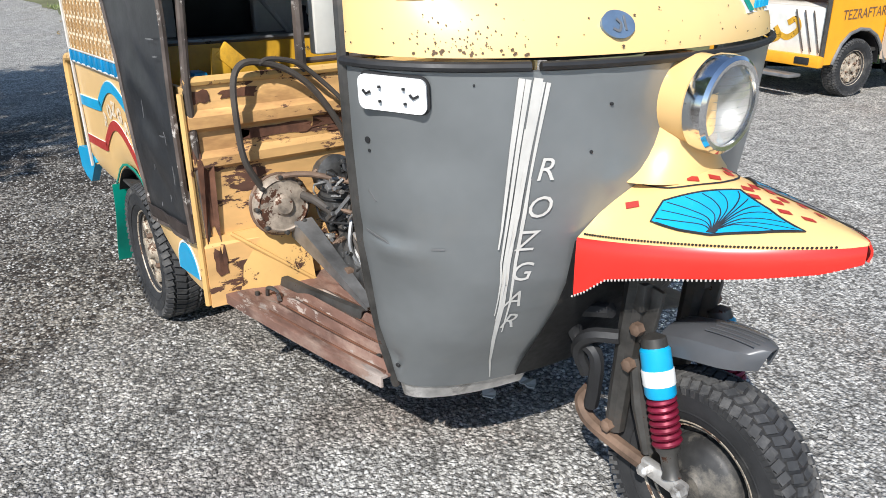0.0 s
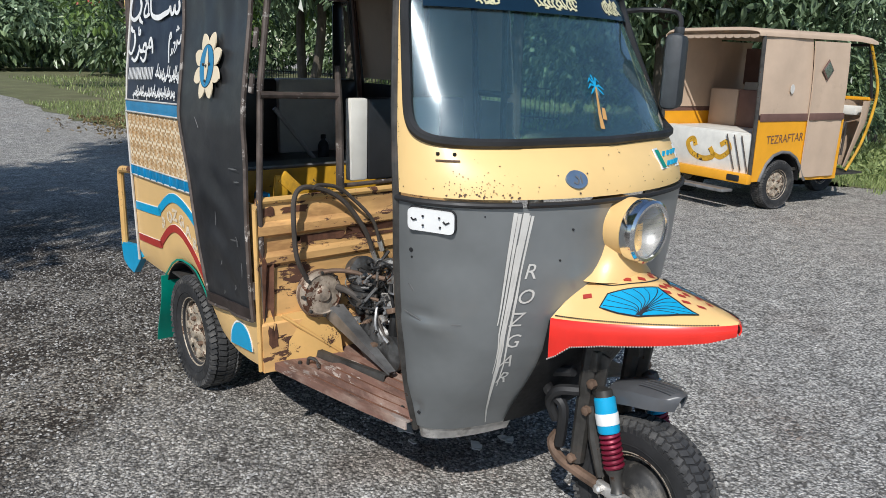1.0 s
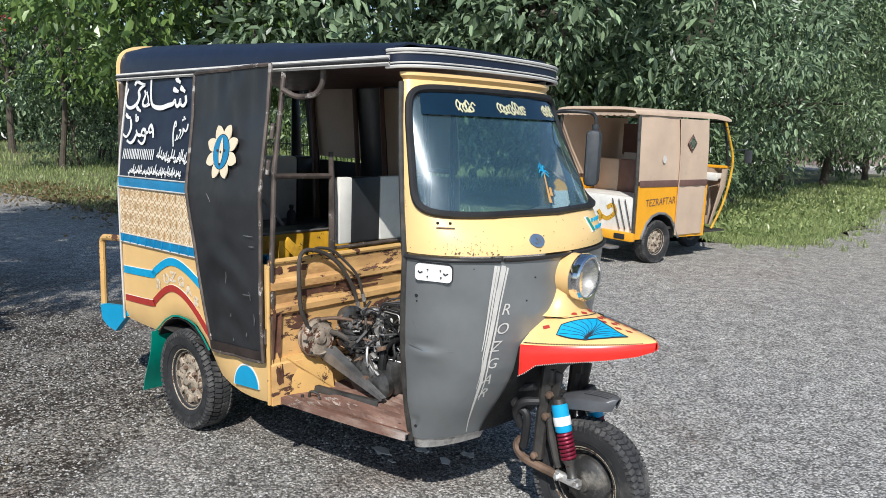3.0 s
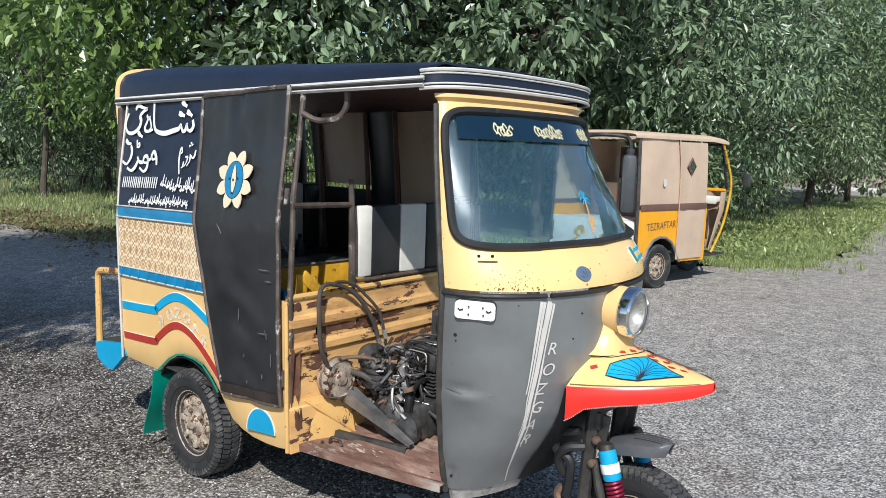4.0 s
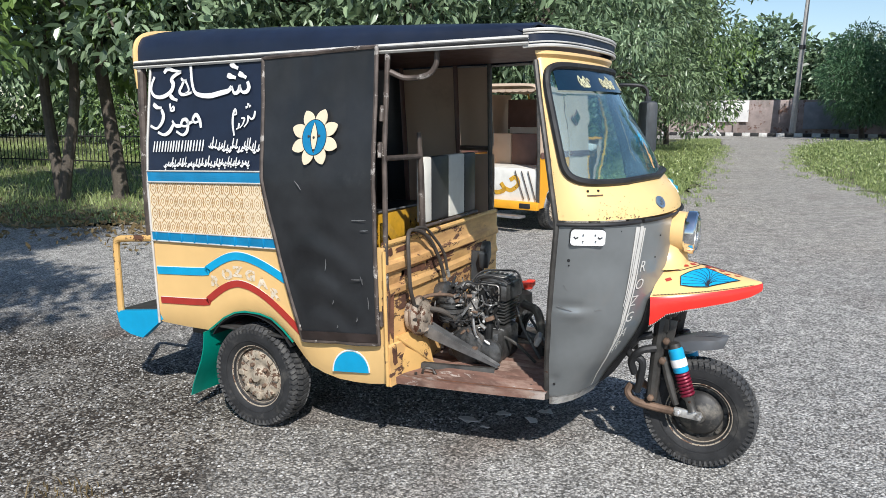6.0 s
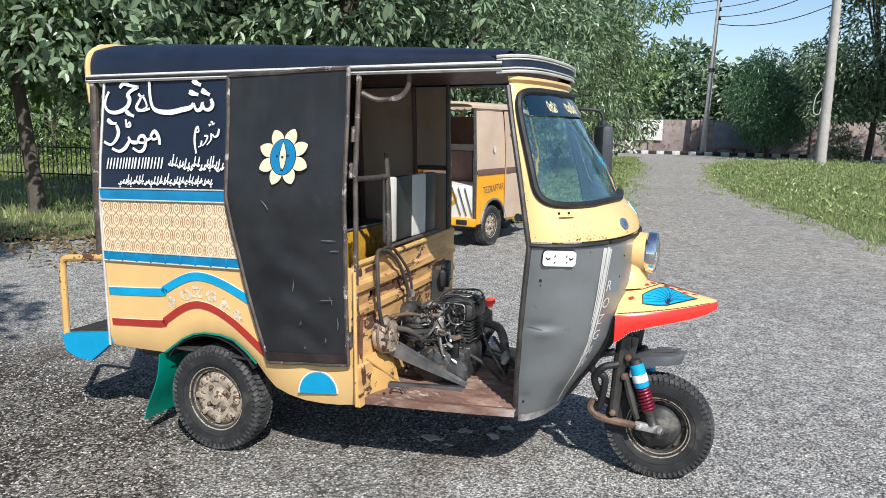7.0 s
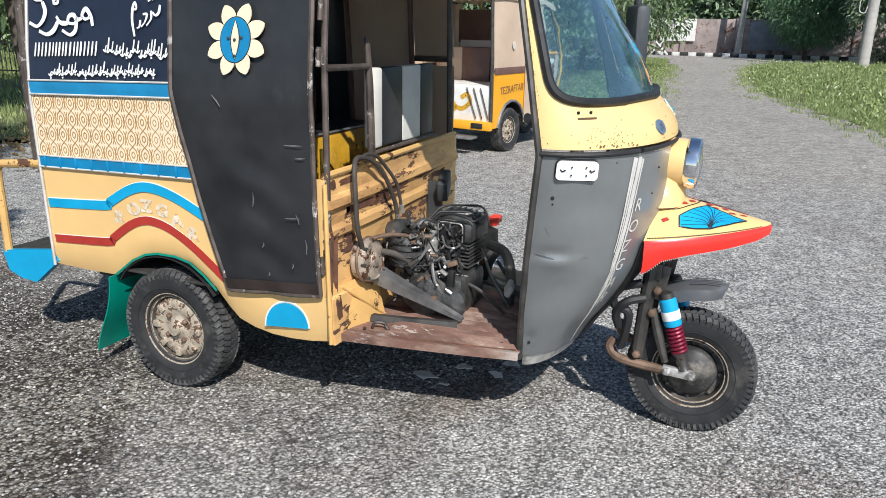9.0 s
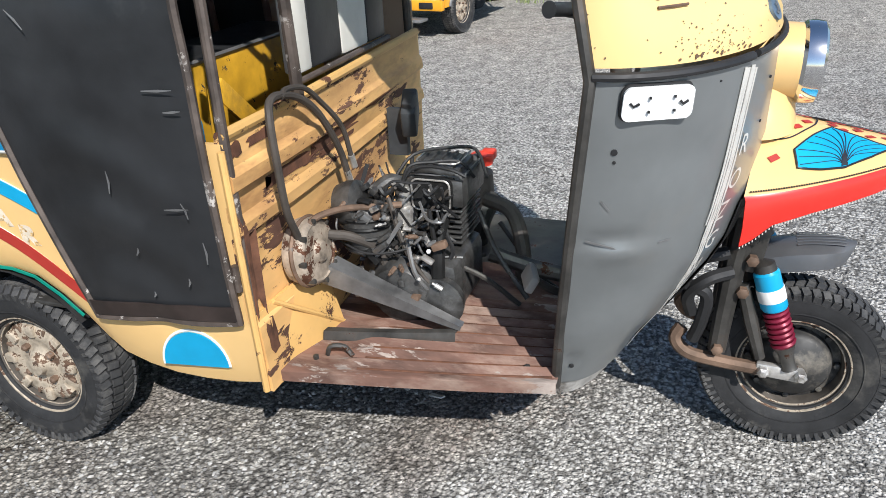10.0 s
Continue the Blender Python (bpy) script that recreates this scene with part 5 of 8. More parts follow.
for s in (-1, 1):
    yy = lambda y, s=s: y if s < 0 else 2 * C - y
    bm = bmesh.new()
    rows = []
    for k in range(8):
        f = k / 7
        rows.append([Vector((-0.283 - 0.095 * f + 0.014 * math.sin(5 * f), yy(y), 0.42 - 0.335 * f)) for y in (-0.682, -0.62, -0.55, -0.49)])
    loft(bm, rows)
    thicken(bm, 0.005)
    part("mud_flap", bm, M["teal"], rick, "teal rubber mud flap")
# rear wall and chassis
bm = bmesh.new()
box(bm, (-0.585, C, 0.72), (0.014, 1.16, 0.58), bevel=0.003)
part("rear_panel", bm, M["cream"], rick, "cream-yellow rear panel")
for y0, y1, z0, z1 in ((0.375, 0.43, 1.0, 1.66), (-0.61, -0.50, 1.0, 1.66), (-0.50, 0.375, 1.0, 1.27)):
    bm = bmesh.new()
    box(bm, (-0.60, (y0 + y1) / 2, (z0 + z1) / 2), (0.010, y1 - y0 - 0.002, z1 - z0), bevel=0.003)
    part("rear_curtain", bm, M["black_vinyl"], rick, "black vinyl round the open rear window")
for y in (C - 0.3, C + 0.3):
    bm = box(bmesh.new(), (0.3, y, 0.322), (1.9, 0.05, 0.05), bevel=0.005)
    part("chassis_rail", bm, M["dark_steel"], rick, "dark greasy steel chassis rail")
for x in (-0.4, 0.15, 0.7):
    bm = box(bmesh.new(), (x, C, 0.36), (0.04, 0.6, 0.05), bevel=0.004)
    part("cross_member", bm, M["dark_steel"], rick, "dark greasy cross member")
bm = tube(bmesh.new(), [(0, C - 0.55, 0.24), (0, C + 0.55, 0.24)], 0.025, 10)
part("rear_axle", bm, M["dark_steel"], rick, "dark greasy rear axle")
bm = box(bmesh.new(), (0.08, C, 0.455), (1.30, 1.14, 0.012), bevel=0.003)
part("floor_pan", bm, M["dark_steel"], rick, "dark steel floor pan")

# ---- bulkhead, cab floor ----
def bulk(y, z, off=0.0):
    """The front face of the bulkhead behind the driver."""
    x = 0.735 - 0.035 * max(0.0, (y + 0.35) / 0.85)
    x += lerp([(0.36, 0.03), (0.50, 0.022), (0.515, 0.004), (0.70, 0.0), (0.712, 0.016), (0.735, 0.016), (0.75, 0.0), (0.80, 0.0), (0.812, 0.018), (0.84, 0.018), (0.855, 0.004), (0.93, 0.002), (0.95, 0.012)], z)
    return Vector((x + off, y, z))


bm = bmesh.new()
zs = [0.335, 0.40, 0.50, 0.507, 0.515, 0.60, 0.70, 0.706, 0.712, 0.735, 0.742, 0.75, 0.80, 0.806, 0.812, 0.84, 0.848, 0.855, 0.89, 0.92]
YB = [-0.685, -0.60, -0.5, -0.4, -0.3, -0.15, 0.0, 0.15, 0.3, 0.40, 0.462]
loft(bm, [[bulk(y, z + 0.004 * (y + 0.685)) for y in YB] for z in zs])
thicken(bm, -0.012, ref=(0.3, C, 0.6))
M["bulkpaint"] = mat("flaking_cream_paint", (0.72, 0.425, 0.165), 0.55, vary=0.25, scale=5, chips=(0.12, 0.055, 0.035), chip_at=0.555, chip_scale=7.5, stretch=(1, 0.4, 1.25), dirt=(0.36, 0.185, 0.075), dirt_at=0.49, bump=0.25, bump_scale=30)
bulkhead = part("bulkhead", bm, M["bulkpaint"], rick, "cream bulkhead with flaking paint and rust bands")
bm = bmesh.new()
tube(bm, [bulk(y, 0.925 + 0.004 * (y + 0.685), 0.0) for y in YB], 0.012, 8)
part("bulkhead_rail", bm, M["cream_worn"], bulkhead, "worn top rail")
random.seed(4)
for y0, y1, z0, z1 in ((-0.68, -0.62, 0.87, 0.905), (-0.60, -0.50, 0.875, 0.90), (-0.675, -0.635, 0.52, 0.72), (-0.55, -0.35, 0.765, 0.80), (-0.34, -0.05, 0.775, 0.805), (-0.30, -0.1, 0.755, 0.77), (-0.685, -0.66, 0.72, 0.80), (-0.665, -0.63, 0.42, 0.50), (0.0, 0.2, 0.79, 0.81)):
    bm = bmesh.new()
    n = 16
    out = []
    for k in range(n):
        t = 2 * math.pi * k / n
        u, v = math.cos(t), math.sin(t)
        mm = max(abs(u), abs(v))
        out.append(((y0 + y1) / 2 + (y1 - y0) / 2 * u / mm * random.uniform(0.75, 1.1), (z0 + z1) / 2 + (z1 - z0) / 2 * v / mm * random.uniform(0.6, 1.15)))
    plate(bm, out, 0.0012, lambda u, v, d: bulk(u, v + 0.004 * (u + 0.685), 0.0012 + d))
    part("rust_patch", bm, mat("brown_rust", RUST, 0.9, vary=0.35, scale=20), bulkhead, "brown rust patch") if "rustm" not in M else part("rust_patch", bm, M["rustm"], bulkhead, "brown rust patch")
    M.setdefault("rustm", bpy.data.materials["brown_rust"])
# side sill corner box with a pressed cross
bm = bmesh.new()
cv = [[Vector((0.758, -0.684, 0.335)), Vector((0.766, -0.61, 0.328)), Vector((0.80, -0.50, 0.345)), Vector((0.805, -0.40, 0.36))],
      [Vector((0.752, -0.686, 0.43)), Vector((0.756, -0.61, 0.43)), Vector((0.780, -0.50, 0.44)), Vector((0.785, -0.40, 0.44))],
      [Vector((0.746, -0.688, 0.525)), Vector((0.748, -0.61, 0.525)), Vector((0.756, -0.50, 0.53)), Vector((0.756, -0.40, 0.53))]]
loft(bm, cv)
thicken(bm, -0.01, ref=(0.3, C, 0.4))
corner = part("sill_box", bm, M["cream_worn"], rick, "cream sill box with a pressed cross")
for a, b in ((cv[0][1], cv[2][3]), (cv[2][1], cv[0][3])):
    bm = bmesh.new()
    mid = (a + b) / 2 + Vector((0.003, 0, 0))
    tube(bm, [a + Vector((0.0, 0, 0)), mid, b], 0.006, 6)
    part("pressed_rib", bm, M["cream_worn"], corner)
bm = bmesh.new()
tube(bm, [(0.752, -0.692, 0.34), (0.748, -0.694, 0.6), (0.745, -0.696, 0.90)], 0.008, 8)
part("corner_bead", bm, M["cream_worn"], rick, "worn corner bead")
# floor plates
FL = [(0.76, -0.646), (1.0, -0.604), (1.2, -0.566), (1.375, -0.525)]


def floor_edge(x):
    return lerp(FL, x)


bm = bmesh.new()
rows = []
for i in range(25):
    x = 0.755 + (1.372 - 0.755) * i / 24
    row = [Vector((x, floor_edge(x) - 0.002, 0.338)), Vector((x, floor_edge(x) - 0.002, 0.364))]
    for j in range(49):
        y = floor_edge(x) + (-0.06 - floor_edge(x)) * j / 48
        rib = 0.015 * (0.5 + 0.5 * math.cos(j * math.pi * 0.5)) * min(1.0, max(0.0, (x - 0.86) / 0.06)) if 1 < j < 34 else 0.0
        row.append(Vector((x, y, 0.365 + rib + (0.03 * max(0, j - 36) / 12))))
    rows.append(row)
loft(bm, rows)
thicken(bm, -0.006, ref=(1.0, C, -1.0))
part("floor_plate", bm, M["floor_rust"], rick, "rusty ribbed steel cab floor")
# thin brown strips laid in the valleys so the ribs stand out
for k in range(8):
    j = 2.0 + 4.0 * k
    bm = bmesh.new()
    tube(bm, [Vector((x, floor_edge(x) + (-0.06 - floor_edge(x)) * j / 48, 0.3665)) for x in (0.93, 1.1, 1.25, 1.36)], 0.0028, 5, flat=0.5)
    part("floor_groove", bm, M["rustm"], rick, "dirty groove between the floor ribs")
bm = bmesh.new()
loft(bm, [[Vector((x, y, z)) for y, z in ((-0.06, 0.394), (0.10, 0.392), (0.35, 0.345), (0.42, 0.33), (0.42, 0.29))] for x in (0.74, 1.0, 1.2, 1.50)])
thicken(bm, -0.006, ref=(1.0, C, -1.0))
part("floor_tunnel", bm, M["dark_steel"], rick, "dark greasy floor tunnel")
for x, y in ((0.93, -0.52), (1.3, -0.49), (0.82, -0.58)):
    bm = bmesh.new()
    lathe(bm, [(0.007, 0.366), (0.007, 0.375), (0.003, 0.377)], Matrix.Translation((x, y, 0.0)), 6)
    part("floor_bolt", bm, M["dark_steel"], rick)
bm = bmesh.new()
tube(bm, curve([(0.84, -0.56, 0.368), (0.85, -0.56, 0.392), (0.88, -0.55, 0.390), (0.90, -0.55, 0.368)], 4), 0.006, 6)
part("floor_hook", bm, M["dark_steel"], rick, "bent steel hook")

# diagonal engine bearer
bm = bmesh.new()
a, b = Vector((0.795, -0.43, 0.520)), Vector((1.120, -0.405, 0.396))
d = (b - a).normalized()
up = Vector((0, 1, 0)).cross(d) * -1
rows = []
for p, w, dy in ((a, 0.027, 1.0), (b, 0.006, 0.45)):
    rows.append([p + up * w * u + Vector((0, v * dy, 0)) for u, v in ((1, -0.025), (1, 0.03), (-1, 0.03), (-1, 0.022), (0.75, 0.022), (0.75, -0.018), (-1, -0.018), (-1, -0.025))])
V = loft(bm, rows, closed=True)
bm.faces.new(V[0]); bm.faces.new(V[1])
part("engine_bearer", bm, mat("worn_dark_channel", (0.24, 0.24, 0.24), 0.36, metal=0.6, vary=0.3, scale=12, chips=(0.36, 0.35, 0.34), chip_at=0.6, chip_scale=14), rick, "scuffed grey steel channel")
bm = bmesh.new()
box(bm, (0.90, -0.20, 0.378), (0.20, 0.05, 0.03), bevel=0.004)
part("engine_cradle", bm, M["dark_steel"], rick, "dark steel cradle")
bm = bmesh.new()
loft(bm, [[Vector((x, y - 0.006, 0.368)), Vector((x, y, 0.390)), Vector((x + 0.004, y + 0.016, 0.392))] for x, y in ((0.80, -0.500), (0.90, -0.480), (1.02, -0.450), (1.11, -0.425))])
thicken(bm, -0.004, ref=(1.0, C, -1.0))
part("floor_lip", bm, M["dark_steel"], rick, "dark greasy lip along the engine opening")

# ---- engine ----
bm = bmesh.new()
box(bm, (0.96, -0.22, 0.445), (0.26, 0.24, 0.15), bevel=0.03)
lathe(bm, [(0.085, 0), (0.09, 0.02), (0.07, 0.05), (0.04, 0.055)], Matrix.Translation((0.955, -0.34, 0.45)) @ Matrix.Rotation(radians(90), 4, "X"), 22)
lathe(bm, [(0.06, 0), (0.065, 0.03), (0.03, 0.045)], Matrix.Translation((1.05, -0.34, 0.43)) @ Matrix.Rotation(radians(90), 4, "X"), 18)
engine = part("crankcase", bm, M["black_iron"], rick, "greasy black engine casing")
for k in range(7):
    bm = bmesh.new()
    box(bm, (1.00, -0.16, 0.535 + 0.014 * k), (0.150 - 0.004 * (k % 2), 0.165, 0.006), bevel=0.002)
    part("cooling_fin", bm, M["black_iron"], engine)
bm = bmesh.new()
box(bm, (1.00, -0.16, 0.58), (0.115, 0.13, 0.13), bevel=0.012)
part("cylinder", bm, M["black_iron"], engine)
bm = bmesh.new()
box(bm, (1.005, -0.16, 0.668), (0.155, 0.18, 0.070), bevel=0.006)
box(bm, (1.000, -0.16, 0.712), (0.120, 0.14, 0.022), Matrix.Rotation(0.10, 3, "Y"), bevel=0.005)
head_ = part("cylinder_head", bm, M["black_iron"], rick, "black cylinder head")
for k in range(5):
    bm = box(bmesh.new(), (0.956 + 0.022 * k, -0.16, 0.728 - 0.0022 * k), (0.006, 0.125, 0.016), bevel=0.002)
    part("head_fin", bm, M["black_iron"], head_)
for du in (-0.062, 0.062):
    for dv in (-0.075, 0.075):
        bm = bmesh.new()
        lathe(bm, [(0.010, 0.0), (0.010, 0.016), (0.005, 0.018)], Matrix.Translation((1.005 + du, -0.16 + dv, 0.700)), 6)
        part("head_nut", bm, M["rail_steel"], head_)
bm = bmesh.new()
plate(bm, rr2(1.005, 0.668, 0.105, 0.085, 0.018), 0.012, lambda u, v, d: Vector((u, -0.252 - d, v)))
part("valve_cover", bm, M["hub_dark"], head_, "rounded valve cover")
bm = bmesh.new()
tube(bm, [Vector((u, -0.266, v)) for u, v in rr2(1.005, 0.668, 0.098, 0.078, 0.016)], 0.0026, 6, closed=True)
part("cover_rim", bm, M["alloy"], head_, "scuffed bright cover rim")
bm = bmesh.new()
plate(bm, [(1.005 + 0.008 * math.cos(t), 0.672 + 0.014 * math.sin(t)) for t in (2 * math.pi * k / 12 for k in range(12))], 0.004, lambda u, v, d: Vector((u, -0.264 - d, v)))
part("cover_bolt", bm, M["white_trim"], head_, "pale bolt")
# bright pressed edges and leads over the head
for pts, rr, m_ in ((rr2(1.005, -0.16, 0.150, 0.165, 0.02), 0.0024, "rail_steel"), (rr2(1.005, -0.16, 0.112, 0.125, 0.02), 0.0020, "alloy")):
    bm = bmesh.new()
    tube(bm, [Vector((u, v, 0.711 if rr > 0.0022 else 0.735)) for u, v in pts], rr, 6, closed=True)
    part("head_edge", bm, M[m_], head_, "scuffed bright edge")
for pts in (((0.93, -0.27, 0.66), (0.95, -0.265, 0.735), (1.00, -0.23, 0.740), (1.06, -0.20, 0.735), (1.09, -0.18, 0.69)), ((0.90, -0.25, 0.69), (0.94, -0.20, 0.745), (1.01, -0.13, 0.745), (1.07, -0.10, 0.735), (1.10, -0.10, 0.66)),
            ((1.095, -0.26, 0.72), (1.06, -0.262, 0.735), (1.00, -0.258, 0.738), (0.95, -0.262, 0.722), (0.92, -0.29, 0.66))):
    bm = bmesh.new()
    tube(bm, curve(pts, 5), 0.0045, 7)
    part("ignition_lead", bm, M["black_rubber"], head_, "black ignition lead")
# drum-shaped flywheel cover at the bulkhead
bm = bmesh.new()
dm = Matrix.Translation((0.772, -0.478, 0.590)) @ Matrix.Rotation(radians(84), 4, "Y") @ Matrix.Diagonal((0.98, 0.98, 0.85, 1))
lathe(bm, [(0.078, -0.025), (0.082, -0.01), (0.082, 0.025), (0.076, 0.036), (0.070, 0.040), (0.066, 0.036), (0.03, 0.040), (0.022, 0.052), (0.002, 0.054)], dm, 32)
drum = part("regulator_drum", bm, mat("pitted_alloy", (0.40, 0.33, 0.26), 0.6, metal=0.3, vary=0.35, scale=26, chips=RUST, chip_at=0.54, chip_scale=14, bump=0.3), rick, "round pitted alloy gas regulator")
for k in range(8):
    t = 2 * math.pi * k / 8
    bm = bmesh.new()
    lathe(bm, [(0.007, 0.026), (0.007, 0.044), (0.003, 0.046)], dm @ Matrix.Translation((0.076 * math.cos(t), 0.076 * math.sin(t), 0)), 6)
    part("drum_bolt", bm, M["dark_steel"], drum)
bm = bmesh.new()
tube(bm, [dm @ Vector((0.082 * math.cos(t), 0.082 * math.sin(t), 0.008)) for t in (2 * math.pi * k / 32 for k in range(32))], 0.006, 6, closed=True)
part("drum_clamp", bm, M["rim_rust"], drum, "rusty clamp band")
# air filter can, carburettor, pipes
bm = bmesh.new()
lathe(bm, [(0.055, 0.0), (0.062, 0.008), (0.062, 0.10), (0.052, 0.112), (0.03, 0.118), (0.002, 0.12)], Matrix.Translation((0.86, -0.33, 0.545)), 26)
can = part("air_filter", bm, M["black_iron"], rick, "black ribbed air filter can")
for k in range(4):
    bm = bmesh.new()
    tube(bm, [Vector((0.86 + 0.063 * math.cos(t), -0.33 + 0.063 * math.sin(t), 0.565 + 0.024 * k)) for t in (2 * math.pi * q / 24 for q in range(24))], 0.005, 6, closed=True)
    part("can_rib", bm, M["hub_dark"], can)
bm = bmesh.new()
lathe(bm, [(0.05, 0.0), (0.056, 0.02), (0.056, 0.05), (0.03, 0.06)], Matrix.Translation((0.80, -0.34, 0.655)) @ Matrix.Rotation(radians(80), 4, "Y"), 20)
part("breather", bm, M["black_iron"], rick, "black breather drum")
bm = bmesh.new()
box(bm, (0.93, -0.26, 0.60), (0.06, 0.055, 0.07), bevel=0.012)
lathe(bm, [(0.022, 0), (0.024, 0.02), (0.02, 0.05)], Matrix.Translation((0.93, -0.285, 0.565)) @ Matrix.Rotation(radians(90), 4, "X"), 14)
lathe(bm, [(0.02, 0), (0.02, 0.05)], Matrix.Translation((0.93, -0.26, 0.63)), 12)
part("carburettor", bm, M["alloy"], rick, "dull alloy carburettor")
bm = bmesh.new()
lathe(bm, [(0.03, 0.0), (0.034, 0.006), (0.034, 0.04), (0.012, 0.05)], Matrix.Translation((0.985, -0.285, 0.47)) @ Matrix.Rotation(radians(90), 4, "X"), 16)
part("oil_filter", bm, M["hub_dark"], rick, "dark oil filter")
PIPES = [
    ("exhaust_pipe", "hub_dark", 0.018, [(1.03, -0.255, 0.60), (1.04, -0.32, 0.585), (1.045, -0.345, 0.54), (1.04, -0.345, 0.46), (1.02, -0.33, 0.40)]),
    ("fuel_pipe", "rim_rust", 0.008, [(0.785, -0.50, 0.655), (0.80, -0.46, 0.672), (0.84, -0.41, 0.675), (0.89, -0.36, 0.665), (0.95, -0.32, 0.66)]),
    ("intake_pipe", "black_iron", 0.016, [(0.86, -0.30, 0.67), (0.90, -0.27, 0.70), (0.93, -0.24, 0.68), (0.96, -0.22, 0.66)]),
    ("coolant_hose", "grey_hose", 0.012, [(0.80, -0.42, 0.61), (0.85, -0.40, 0.60), (0.90, -0.37, 0.56), (0.92, -0.36, 0.50)]),
    ("tunnel_pipe", "grey_hose", 0.020, [(1.08, -0.05, 0.58), (1.16, -0.08, 0.56), (1.20, -0.12, 0.47), (1.20, -0.14, 0.38)]),
    ("drive_shaft", "dark_steel", 0.022, [(1.12, -0.15, 0.47), (1.25, -0.15, 0.44), (1.45, -0.15, 0.42)]),
]
for nm, m_, r, pts in PIPES:
    bm = bmesh.new()
    tube(bm, curve(pts, 6), r, 10)
    part(nm, bm, M[m_], rick, "greasy " + nm.replace("_", " "))
random.seed(14)
for k in range(96):
    p = Vector((random.uniform(0.80, 1.06), random.uniform(-0.40, -0.12), random.uniform(0.42, 0.72)))
    q = Vector((random.uniform(0.84, 1.09), random.uniform(-0.36, -0.05), random.uniform(0.40, 0.72)))
    mid = (p + q) / 2 + Vector((random.uniform(-0.05, 0.05), random.uniform(-0.08, 0.0), random.uniform(-0.07, 0.05)))
    bm = bmesh.new()
    tube(bm, curve([p, (p + mid) / 2 + Vector((0, -0.02, -0.01)), mid, (mid + q) / 2, q], 4), random.choice((0.0025, 0.003, 0.004, 0.006)), 6)
    part("cable", bm, M[random.choice(("black_rubber", "black_rubber", "black_rubber", "grey_hose", "rail_steel", "alloy"))], rick, "thin greasy cable")
for k in range(150):
    p = Vector((random.uniform(0.83, 1.06), random.uniform(-0.40, -0.27), random.uniform(0.42, 0.70)))
    if p.x > 0.93 and p.z > 0.62:
        p.x -= 0.12
    bm = bmesh.new()
    if k % 3:
        lathe(bm, [(0.006, -0.01), (0.006, 0.010), (0.0035, 0.0105), (0.0035, 0.018), (0.0005, 0.018)], Matrix.Translation(p) @ Matrix.Rotation(random.uniform(0, 6.28), 4, "Z") @ Matrix.Rotation(radians(random.uniform(50, 130)), 4, "X"), 6)
    else:
        box(bm, p, (random.uniform(0.015, 0.045), 0.02, random.uniform(0.006, 0.02)), Matrix.Rotation(random.uniform(-0.9, 0.9), 3, "Y"), bevel=0.003)
    part("engine_fitting", bm, M[random.choice(("alloy", "rail_steel", "rail_steel", "rim_rust", "black_iron", "black_iron", "black_iron", "hub_dark"))], rick, "small greasy fitting")
bm = bmesh.new()
tube(bm, curve([(1.02, 0.05, 0.40), (1.03, 0.06, 0.47), (1.05, 0.12, 0.52)], 4), 0.03, 10)
lathe(bm, [(0.05, 0), (0.055, 0.02), (0.05, 0.12), (0.02, 0.135)], Matrix.Translation((0.99, 0.15, 0.46)), 20)
part("ignition_can", bm, M["hub_dark"], rick, "dark can beside the engine")
bm = bmesh.new()
lathe(bm, [(0.03, 0.0), (0.034, 0.012), (0.034, 0.03), (0.012, 0.034)], Matrix.Translation((1.005, 0.17, 0.60)), 14)
box(bm, (1.02, 0.19, 0.625), (0.04, 0.03, 0.03), bevel=0.006)
part("red_cap", bm, M["red_plastic"], rick, "bright red filler cap")
bm = bmesh.new()
box(bm, (0.80, 0.13, 0.755), (0.045, 0.13, 0.085), Matrix.Rotation(0.3, 3, "Z") @ Matrix.Rotation(0.35, 3, "X"), bevel=0.008)
box(bm, (0.815, 0.10, 0.79), (0.03, 0.05, 0.05), Matrix.Rotation(0.6, 3, "X"), bevel=0.006)
box(bm, (0.765, 0.12, 0.70), (0.06, 0.02, 0.14))
part("coil_bracket", bm, M["dash"], rick, "dark ignition box on a bracket")
# pedals and steering
bm = bmesh.new()
box(bm, (1.275, -0.36, 0.525), (0.022, 0.085, 0.045), Matrix.Rotation(0.35, 3, "Z") @ Matrix.Rotation(0.5, 3, "Y"), bevel=0.008)
pedal = part("brake_pedal", bm, mat("pale_rubber_pedal", (0.35, 0.33, 0.3), 0.7), rick, "worn pale pedal")
bm = bmesh.new()
tube(bm, curve([(1.285, -0.35, 0.515), (1.34, -0.31, 0.47), (1.43, -0.24, 0.46)], 5), 0.010, 8)
part("pedal_arm", bm, M["dark_steel"], pedal, "dark pedal arm")
for pts in (((1.10, -0.18, 0.60), (1.15, -0.20, 0.50), (1.24, -0.24, 0.40)), ((1.05, -0.28, 0.50), (1.14, -0.27, 0.46), (1.22, -0.24, 0.38)), ((1.12, -0.06, 0.52), (1.25, -0.12, 0.40), (1.36, -0.15, 0.36))):
    bm = bmesh.new()
    tube(bm, curve(pts, 5), 0.007, 7)
    part("control_rod", bm, M["dark_steel"], rick, "thin steel control rod")
bm = bmesh.new()
tube(bm, [(1.50, C, 0.45), (1.42, C, 0.95), (1.40, C, 1.05)], 0.024, 12)
box(bm, (1.40, C, 1.06), (0.09, 0.12, 0.06), bevel=0.015)
tube(bm, curve([(1.395, C, 1.07), (1.36, C - 0.12, 1.085), (1.32, C - 0.22, 1.110)], 5), 0.012, 8)
